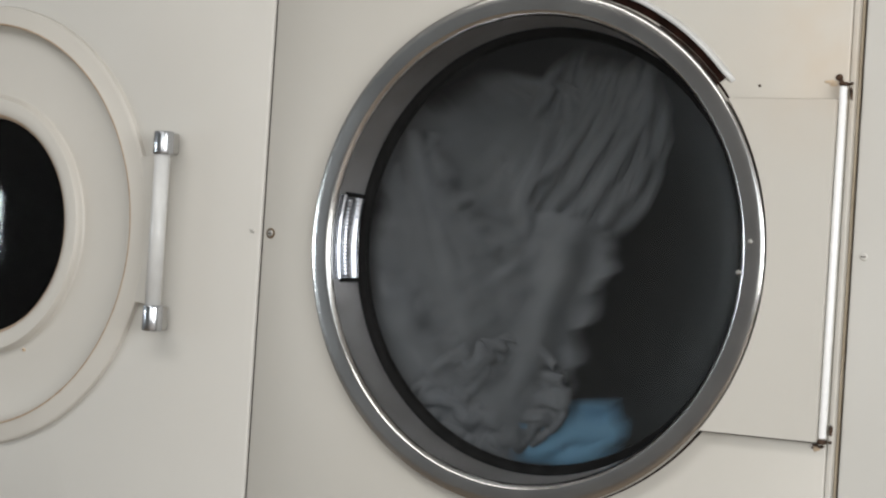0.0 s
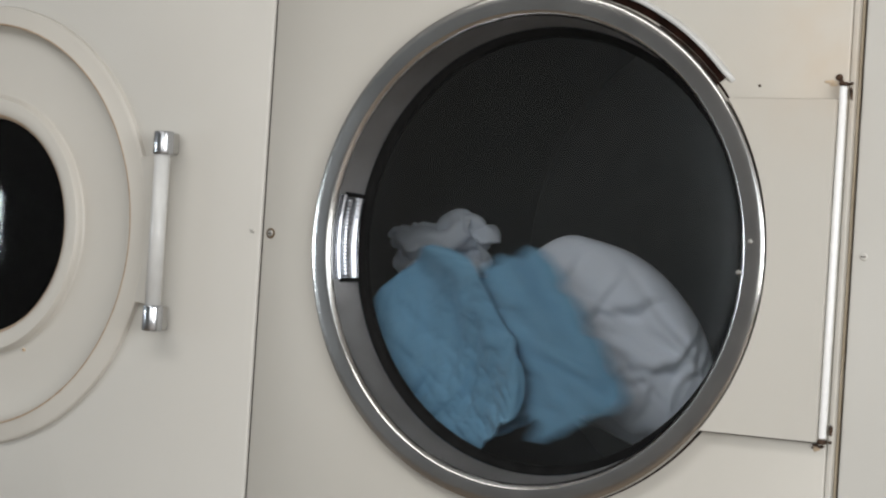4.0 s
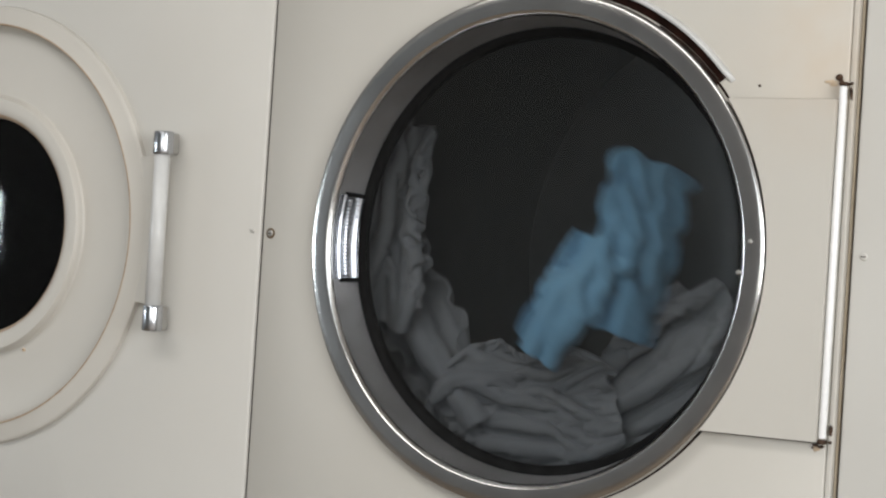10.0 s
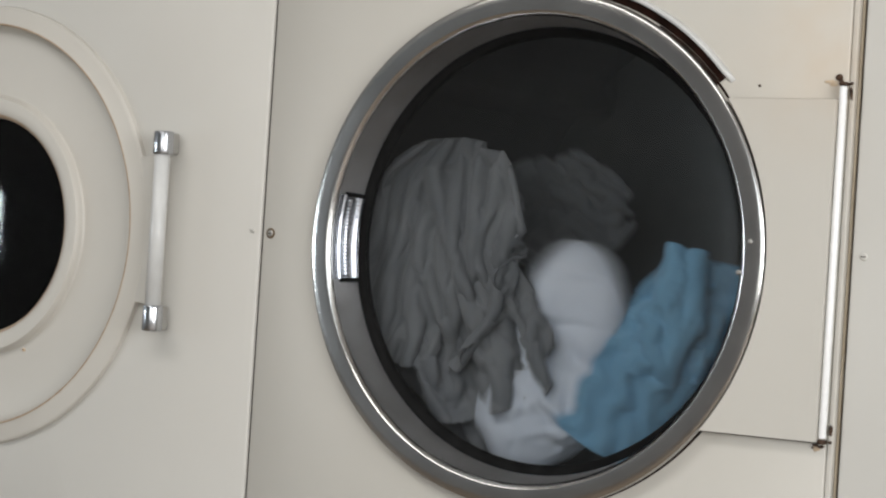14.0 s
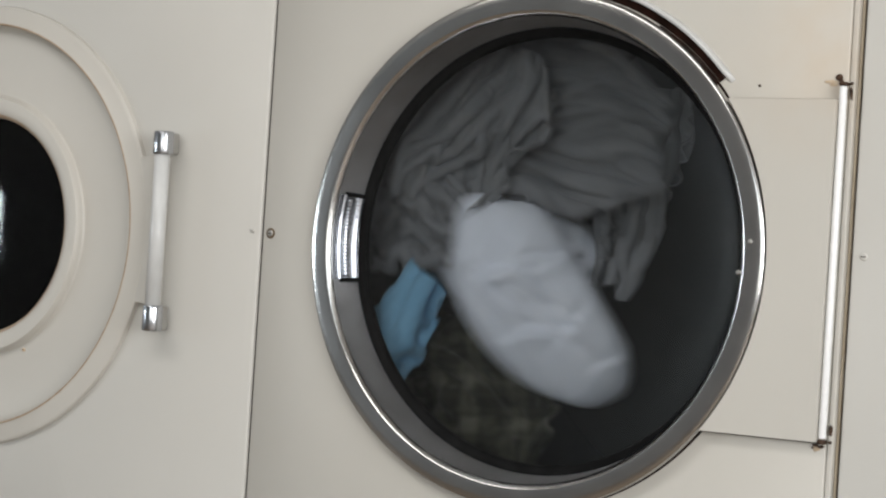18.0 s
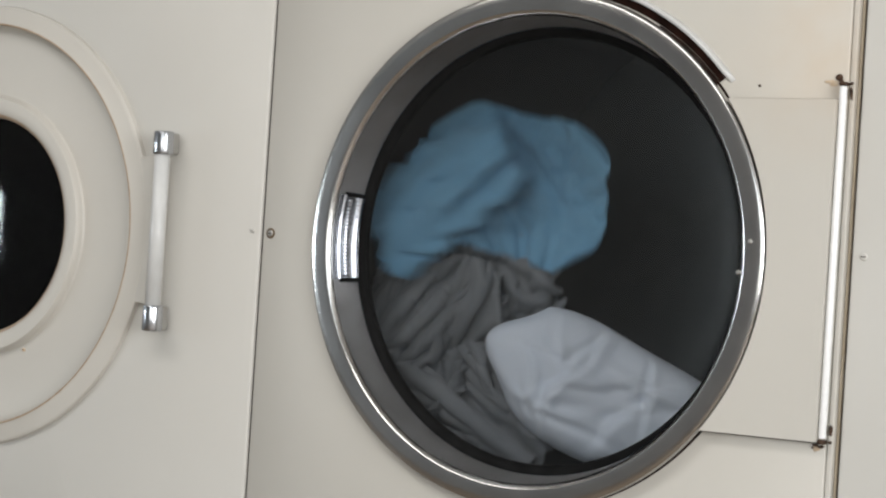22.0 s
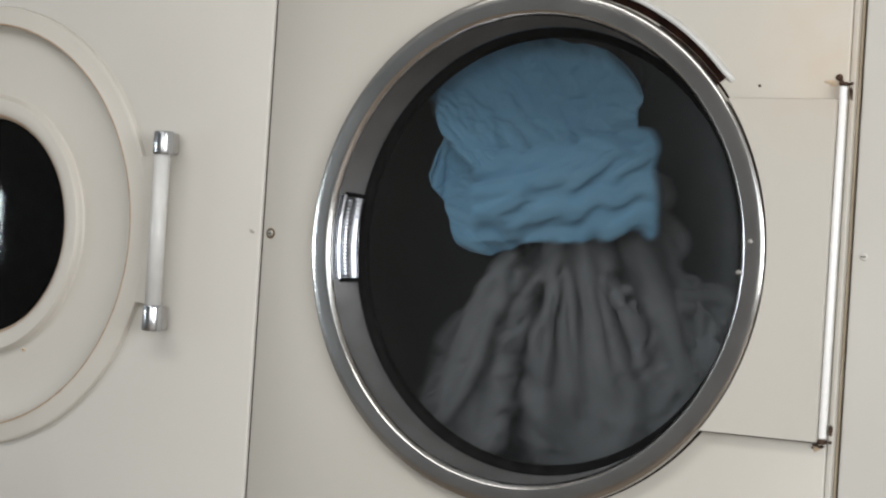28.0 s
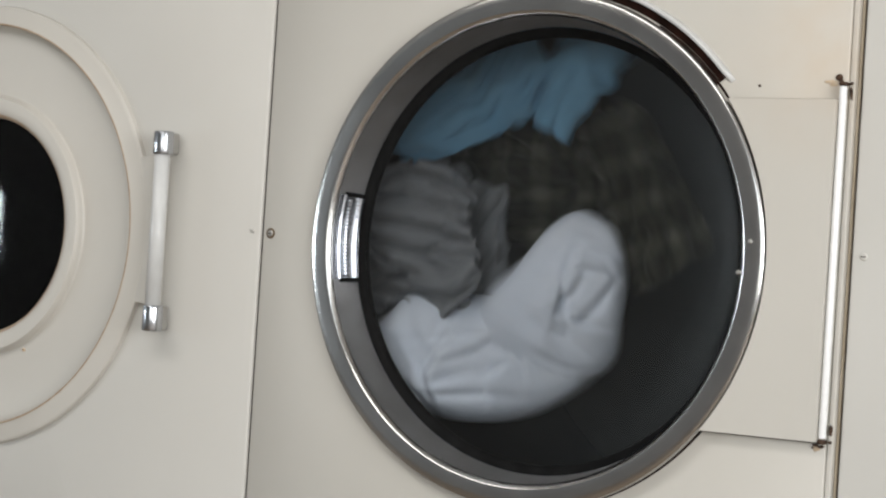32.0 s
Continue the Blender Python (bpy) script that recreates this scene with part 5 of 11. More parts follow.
    walk(grey_sheet_pieces[3], [(0, at(0.101, 0.080, 0.209, 70, 32)), (0.3, at(-0.259, -0.240, -0.177, 62, 13)), (0.5, at(0.074, 0.058, 0.142, 90, 0)), (0.8, at(-0.415, -0.248, 0.067, 6, 0)), (1, at(-0.174, -0.189, 0.037, 12, 25)), (1.3, at(0.249, 0.247, 0.002, 90, 0)), (1.5, at(-0.006, 0.001, 0.138, 90, 0)), (1.8, at(0.120, 0.070, 0.021, 90, 0)), (2, at(0.298, 0.182, -0.189, 90, 0)), (2.3, at(-0.379, -0.166, -0.020, 6, 0)), (2.5, at(-0.171, -0.170, -0.109, 6, 10)), (2.8, at(-0.351, -0.315, -0.138, 6, 0)), (3, at(0.275, 0.199, -0.115, 90, 0)), (3.3, at(-0.089, 0.012, 0.103, 6, 19)), (3.5, at(-0.117, -0.092, -0.188, 90, 22)), (3.8, at(0.117, 0.070, -0.053, 90, 0)), (4, at(-0.009, 0.001, -0.127, 90, 0)), (4.3, at(0.099, 0.133, 0.155, 90, 0)), (4.4, at(-0.084, 0.003, 0.040, 48, 0)), (4.5, at(-0.266, -0.128, -0.074, 5, 0)), (4.8, at(-0.074, -0.051, 0.194, 1, 22)), (5, at(0.195, 0.133, -0.053, 85, 0)), (5.3, at(0.183, 0.139, 0.151, 90, 0)), (5.5, at(0.323, 0.199, 0.018, 90, 0)), (5.8, at(-0.054, -0.102, -0.168, 6, 19)), (6, at(-0.075, -0.054, -0.103, 20, 20)), (6.3, at(-0.277, -0.232, 0.036, 90, 0)), (6.5, at(-0.015, -0.147, -0.079, 6, 19)), (6.8, at(0.317, 0.224, -0.097, 90, 0)), (7, at(-0.054, -0.009, 0.056, 6, 23)), (7.3, at(-0.217, -0.045, -0.152, 90, 0)), (7.4, at(-0.122, -0.065, -0.153, 48, 10)), (7.5, at(-0.027, -0.085, -0.155, 5, 20)), (7.8, at(-0.056, -0.074, -0.122, 62, 23)), (8, at(0.163, 0.145, 0.085, 90, 0)), (8.3, at(-0.201, -0.247, 0.125, 38, 6)), (8.5, at(-0.248, -0.021, 0.011, 2, 0)), (8.8, at(0.196, 0.268, -0.043, 86, 0)), (9, at(-0.017, 0.001, 0.067, 90, 0)), (9.3, at(-0.214, -0.159, -0.065, 94, 0)), (9.5, at(-0.155, -0.052, 0.024, 59, 0)), (9.8, at(-0.080, -0.036, -0.149, 24, 19)), (10, at(-0.085, -0.120, -0.149, 7, 12)), (10.3, at(-0.303, -0.100, -0.114, 82, 0)), (10.5, at(0.223, 0.258, -0.141, 90, 0)), (10.8, at(-0.079, -0.051, 0.174, 6, 22)), (11, at(0.199, 0.133, 0.148, 90, 0)), (11.3, at(-0.342, -0.312, 0.111, 71, 0)), (11.5, at(-0.379, -0.290, 0.103, 59, 0)), (11.8, at(-0.057, -0.082, 0.014, 83, 22)), (12, at(-0.212, -0.236, -0.072, 80, 15)), (12.3, at(0.211, 0.139, 0.060, 90, 0)), (12.5, at(0.204, 0.139, -0.158, 90, 0)), (12.8, at(-0.179, -0.276, 0.175, 162, 22)), (13, at(-0.292, -0.026, 0.044, 209, 0)), (13.3, at(0.120, 0.133, 0.003, 270, 0)), (13.4, at(-0.077, 0.003, -0.021, 228, 0)), (13.5, at(-0.274, -0.128, -0.045, 185, 0)), (13.8, at(-0.239, -0.172, 0.154, 239, 0)), (14, at(0.361, 0.243, 0.163, 270, 0)), (14.3, at(0.408, 0.282, -0.067, 270, 0)), (14.5, at(-0.167, -0.229, 0.037, 274, 6)), (14.8, at(-0.054, -0.082, 0.005, 263, 22)), (15, at(0.164, 0.139, 0.106, 270, 0)), (15.3, at(-0.218, -0.247, 0.115, 268, 5)), (15.5, at(-0.064, -0.098, -0.170, 226, 10)), (15.8, at(-0.042, -0.186, -0.085, 242, 34)), (16, at(-0.025, -0.085, -0.151, 185, 20)), (16.15, at(0.083, 0.031, -0.140, 228, 10)), (16.3, at(0.191, 0.146, -0.129, 270, 0)), (16.5, at(0.192, 0.136, 0.004, 270, 0)), (16.8, at(-0.298, -0.082, -0.161, 186, 2)), (17, at(-0.192, 0.023, 0.021, 181, 9)), (17.3, at(0.216, 0.273, -0.109, 265, 0)), (17.5, at(-0.137, -0.223, -0.126, 242, 19)), (17.8, at(0.196, 0.146, 0.111, 270, 0)), (18, at(-0.200, -0.196, 0.106, 239, 2)), (18.3, at(0.234, 0.343, -0.120, 270, 0)), (18.5, at(-0.246, -0.286, -0.094, 204, 17)), (18.8, at(0.108, 0.074, 0.150, 270, 0)), (19, at(0.122, 0.071, -0.100, 270, 0)), (19.3, at(-0.228, -0.192, -0.044, 353, 3)), (19.5, at(-0.107, -0.086, -0.098, 366, 5)), (19.8, at(0.157, 0.143, 0.099, 450, 0)), (20, at(-0.218, -0.112, -0.133, 366, 0)), (20.3, at(-0.190, 0.009, 0.160, 361, 0)), (20.5, at(-0.322, -0.169, 0.155, 419, 0)), (20.8, at(0.246, 0.217, 0.034, 450, 0)), (21, at(-0.091, -0.053, -0.142, 366, 21)), (21.3, at(-0.061, -0.149, -0.117, 329, 17)), (21.5, at(-0.024, -0.085, -0.025, 274, 11)), (21.8, at(0.289, 0.282, 0.098, 270, 0)), (22, at(-0.318, -0.215, -0.076, 240, 0)), (22.3, at(-0.026, -0.028, 0.066, 324, 19)), (22.5, at(-0.189, -0.029, -0.155, 274, 0)), (22.8, at(0.119, 0.066, -0.054, 270, 0)), (23, at(-0.264, -0.142, -0.022, 239, 0)), (23.3, at(-0.243, -0.089, 0.038, 239, 0)), (23.5, at(-0.239, 0.028, 0.068, 239, 0)), (23.8, at(0.117, -0.046, -0.119, 185, 34)), (24, at(-0.112, 0.042, -0.122, 186, 34)), (24.3, at(-0.330, -0.141, -0.156, 184, 0)), (24.5, at(0.271, 0.250, 0.066, 268, 0)), (24.8, at(-0.126, -0.145, -0.007, 210, 23)), (25, at(0.155, 0.139, -0.032, 270, 0)), (25.3, at(0.293, 0.189, 0.103, 270, 0)), (25.5, at(-0.295, -0.182, -0.092, 262, 0)), (25.8, at(0.105, 0.066, -0.114, 270, 0)), (26, at(-0.213, -0.112, -0.069, 186, 0)), (26.3, at(-0.202, -0.247, 0.139, 218, 6)), (26.5, at(-0.268, -0.128, -0.087, 185, 0)), (26.8, at(-0.246, -0.172, 0.090, 239, 0)), (27, at(-0.089, -0.120, -0.125, 187, 12)), (27.3, at(0.302, 0.189, 0.088, 270, 0)), (27.5, at(0.214, 0.136, -0.032, 270, 0)), (27.8, at(-0.268, -0.035, -0.034, 186, 0)), (28, at(-0.181, 0.040, -0.076, 252, 6)), (28.3, at(0.196, 0.153, 0.156, 270, 0)), (28.5, at(0.225, 0.152, -0.032, 270, 0)), (28.8, at(-0.308, -0.234, -0.003, 186, 0)), (29, at(-0.111, -0.120, -0.152, 242, 23)), (29.3, at(0.015, 0.001, 0.090, 270, 0)), (29.5, at(0.166, 0.139, -0.055, 270, 0)), (29.8, at(-0.225, -0.247, 0.094, 268, 5)), (29.9, at(-0.158, -0.163, -0.033, 349, 16)), (30, at(-0.090, -0.080, -0.160, 430, 28)), (30.1, at(-0.072, -0.115, -0.131, 487, 30)), (30.2, at(-0.053, -0.151, -0.102, 545, 32)), (30.3, at(-0.035, -0.186, -0.073, 602, 34)), (30.5, at(0.113, 0.127, -0.025, 630, 0)), (30.8, at(-0.019, 0.001, -0.029, 630, 0)), (31, at(-0.009, 0.001, 0.130, 630, 0)), (31.3, at(0.309, 0.280, -0.003, 630, 0)), (31.5, at(-0.091, -0.099, -0.161, 564, 15)), (31.8, at(-0.324, -0.204, -0.050, 544, 0)), (32, at(-0.409, -0.310, 0.046, 543, 0))])
    walk(grey_sheet_pieces[4], [(0, at(-0.062, -0.050, -0.139, -60, 15)), (0.15, at(0.053, 0.043, 0.032, 15, 8)), (0.3, at(0.168, 0.135, 0.204, 90, 0)), (0.5, at(0.107, 0.083, 0.024, 90, 0)), (0.8, at(-0.422, -0.292, -0.114, 94, 0)), (1, at(-0.080, 0.071, 0.049, 161, 34)), (1.3, at(-0.110, -0.103, 0.222, 94, 21)), (1.5, at(0.021, 0.026, -0.051, 90, 0)), (1.8, at(0.086, 0.095, -0.088, 90, 0)), (2, at(-0.318, -0.243, 0.095, 70, 0)), (2.3, at(0.275, 0.227, 0.132, 90, 0)), (2.5, at(-0.015, -0.091, -0.066, 83, 31)), (2.8, at(0.139, 0.157, 0.009, 90, 0)), (3, at(-0.239, -0.178, -0.222, 7, 2)), (3.3, at(-0.202, -0.006, 0.147, -35, 6)), (3.5, at(-0.062, -0.156, -0.067, -97, 25)), (3.8, at(0.081, 0.095, 0.007, -90, 0)), (4, at(-0.011, 0.026, 0.148, -90, 0)), (4.3, at(-0.230, -0.291, -0.180, -16, 17)), (4.5, at(-0.120, -0.141, 0.011, -74, 6)), (4.8, at(0.263, 0.342, 0.060, -90, 0)), (5, at(-0.398, -0.253, -0.087, -45, 0)), (5.3, at(0.211, 0.164, -0.025, -90, 0)), (5.5, at(-0.327, -0.199, -0.009, -174, 0)), (5.8, at(-0.238, -0.084, -0.143, -97, 2)), (6, at(-0.191, -0.059, -0.082, -50, 12)), (6.3, at(-0.274, -0.214, 0.185, -121, 0)), (6.5, at(-0.260, -0.086, 0.109, -153, 0)), (6.8, at(0.302, 0.249, 0.156, -90, 0)), (7, at(-0.318, -0.164, 0.037, -51, 0)), (7.3, at(0.079, -0.043, 0.074, -103, 25)), (7.5, at(0.058, -0.029, -0.123, -118, 32)), (7.8, at(-0.256, -0.166, -0.195, -191, 0)), (8, at(-0.279, -0.284, -0.149, -220, 5)), (8.3, at(-0.324, -0.162, -0.035, -177, 0)), (8.5, at(0.073, -0.039, -0.189, -218, 29)), (8.8, at(-0.188, -0.143, -0.155, -156, 12)), (9, at(0.020, 0.026, 0.076, -90, 0)), (9.3, at(-0.186, -0.098, 0.223, -6, 5)), (9.5, at(-0.068, 0.009, 0.138, 18, 9)), (9.8, at(-0.267, 0.015, -0.138, -21, 3)), (10, at(-0.308, -0.193, 0.143, -98, 0)), (10.3, at(-0.202, -0.143, -0.097, -115, 0)), (10.5, at(-0.021, -0.110, -0.196, -54, 32)), (10.8, at(0.287, 0.342, 0.157, -90, 0)), (11, at(-0.396, -0.253, -0.129, -45, 0)), (11.3, at(0.163, 0.178, -0.141, -90, 0)), (11.5, at(0.150, 0.182, -0.015, -90, 0)), (11.8, at(-0.238, -0.064, -0.144, -139, 3)), (12, at(-0.243, -0.126, -0.088, -97, 0)), (12.3, at(0.175, 0.164, -0.009, -90, 0)), (12.5, at(0.186, 0.164, 0.083, -90, 0)), (12.8, at(0.174, 0.163, 0.058, -90, 0)), (13, at(0.106, 0.043, 0.154, -36, 34)), (13.3, at(-0.241, -0.291, -0.158, -16, 17)), (13.5, at(-0.128, -0.141, 0.040, -74, 6)), (13.8, at(-0.226, -0.075, -0.086, 5, 0)), (14, at(-0.199, -0.143, -0.188, -40, 0)), (14.3, at(-0.075, -0.165, 0.051, -6, 5)), (14.5, at(-0.354, -0.210, -0.037, 78, 0)), (14.8, at(-0.235, -0.064, -0.153, 41, 3)), (15, at(-0.463, -0.322, 0.122, 70, 0)), (15.3, at(0.233, 0.239, 0.014, 90, 0)), (15.5, at(-0.192, 0.050, 0.184, 153, 17)), (15.8, at(0.188, 0.219, 0.005, 90, 0)), (16, at(0.060, -0.029, -0.119, 62, 32)), (16.3, at(-0.394, -0.302, -0.169, 130, 0)), (16.5, at(-0.381, -0.242, -0.112, 129, 0)), (16.8, at(-0.328, -0.200, 0.054, 70, 0)), (17, at(-0.248, -0.046, 0.065, 0, 0)), (17.3, at(-0.075, -0.138, -0.159, 62, 23)), (17.5, at(-0.064, -0.172, -0.082, 127, 29)), (17.8, at(-0.392, -0.302, -0.220, 130, 0)), (18, at(-0.005, -0.012, 0.024, 83, 31)), (18.3, at(-0.052, -0.068, -0.171, 78, 23)), (18.5, at(0.117, 0.162, 0.192, 90, 0)), (18.8, at(0.100, 0.099, -0.118, 90, 0)), (19, at(0.085, 0.096, -0.109, 90, 0)), (19.3, at(0.248, 0.297, 0.056, 90, 0)), (19.5, at(-0.233, -0.025, 0.179, 94, 0)), (19.8, at(-0.234, -0.250, -0.233, 149, 15)), (20, at(-0.181, -0.080, 0.163, 82, 0)), (20.3, at(0.070, 0.045, -0.176, 47, 22)), (20.5, at(0.281, 0.242, 0.004, 90, 0)), (20.8, at(-0.248, -0.194, -0.212, 123, 5)), (21, at(-0.240, -0.183, -0.071, 88, 0)), (21.3, at(0.298, 0.298, 0.196, 90, 0)), (21.5, at(0.067, 0.063, -0.097, 33, 28)), (21.8, at(-0.302, -0.147, -0.056, 5, 0)), (21.9, at(-0.023, 0.037, 0.034, 48, 0)), (22, at(0.256, 0.221, 0.124, 90, 0)), (22.3, at(-0.030, -0.053, -0.105, 83, 15)), (22.5, at(-0.202, -0.047, 0.172, 18, 0)), (22.8, at(-0.527, -0.302, -0.109, 82, 0)), (22.9, at(-0.383, -0.238, -0.070, 11, 5)), (23, at(-0.239, -0.174, -0.030, -60, 10)), (23.15, at(-0.210, -0.101, 0.089, 17, 6)), (23.3, at(-0.182, -0.028, 0.208, 94, 2)), (23.5, at(0.116, 0.031, 0.097, 61, 29)), (23.8, at(-0.314, -0.081, -0.068, 59, 0)), (24, at(-0.371, -0.231, 0.214, 77, 0)), (24.3, at(-0.223, -0.162, 0.134, 8, 5)), (24.5, at(0.071, -0.153, -0.163, -70, 34)), (24.8, at(0.169, 0.285, -0.022, -90, 0)), (25, at(-0.188, -0.229, -0.204, -164, 19)), (25.3, at(-0.234, -0.092, 0.209, -176, 9)), (25.5, at(-0.287, -0.143, 0.093, -110, 0)), (25.8, at(-0.528, -0.302, -0.072, -98, 0)), (26, at(-0.176, -0.080, 0.227, -98, 0)), (26.3, at(-0.325, -0.162, -0.021, -177, 0)), (26.5, at(-0.122, -0.141, -0.002, -254, 6)), (26.8, at(-0.233, -0.075, -0.150, -175, 0)), (27, at(-0.312, -0.193, 0.167, -98, 0)), (27.3, at(-0.237, -0.092, 0.180, -176, 9)), (27.5, at(0.182, 0.161, -0.165, -92, 0)), (27.8, at(0.090, -0.057, 0.085, -55, 34)), (28, at(-0.113, -0.108, -0.028, -108, 5)), (28.3, at(-0.383, -0.312, -0.091, -68, 0)), (28.5, at(-0.421, -0.309, -0.098, -98, 0)), (28.8, at(0.230, 0.238, 0.055, -90, 0)), (29, at(0.225, 0.273, 0.100, -90, 0)), (29.3, at(0.002, 0.026, -0.166, -90, 0)), (29.5, at(-0.465, -0.322, 0.153, -110, 0)), (29.8, at(0.248, 0.239, 0.100, -90, 0)), (30, at(-0.175, 0.018, 0.204, -27, 17)), (30.3, at(0.171, 0.219, -0.063, -90, 0)), (30.5, at(-0.183, -0.223, -0.097, -18, 28)), (30.8, at(0.009, 0.026, 0.153, -90, 0)), (31, at(0.022, 0.026, -0.025, -90, 0)), (31.3, at(-0.312, -0.106, 0.106, -162, 0)), (31.5, at(0.249, 0.354, 0.080, -90, 0)), (31.8, at(0.317, 0.239, 0.160, -90, 0)), (32, at(0.226, 0.162, -0.031, -90, 0))])
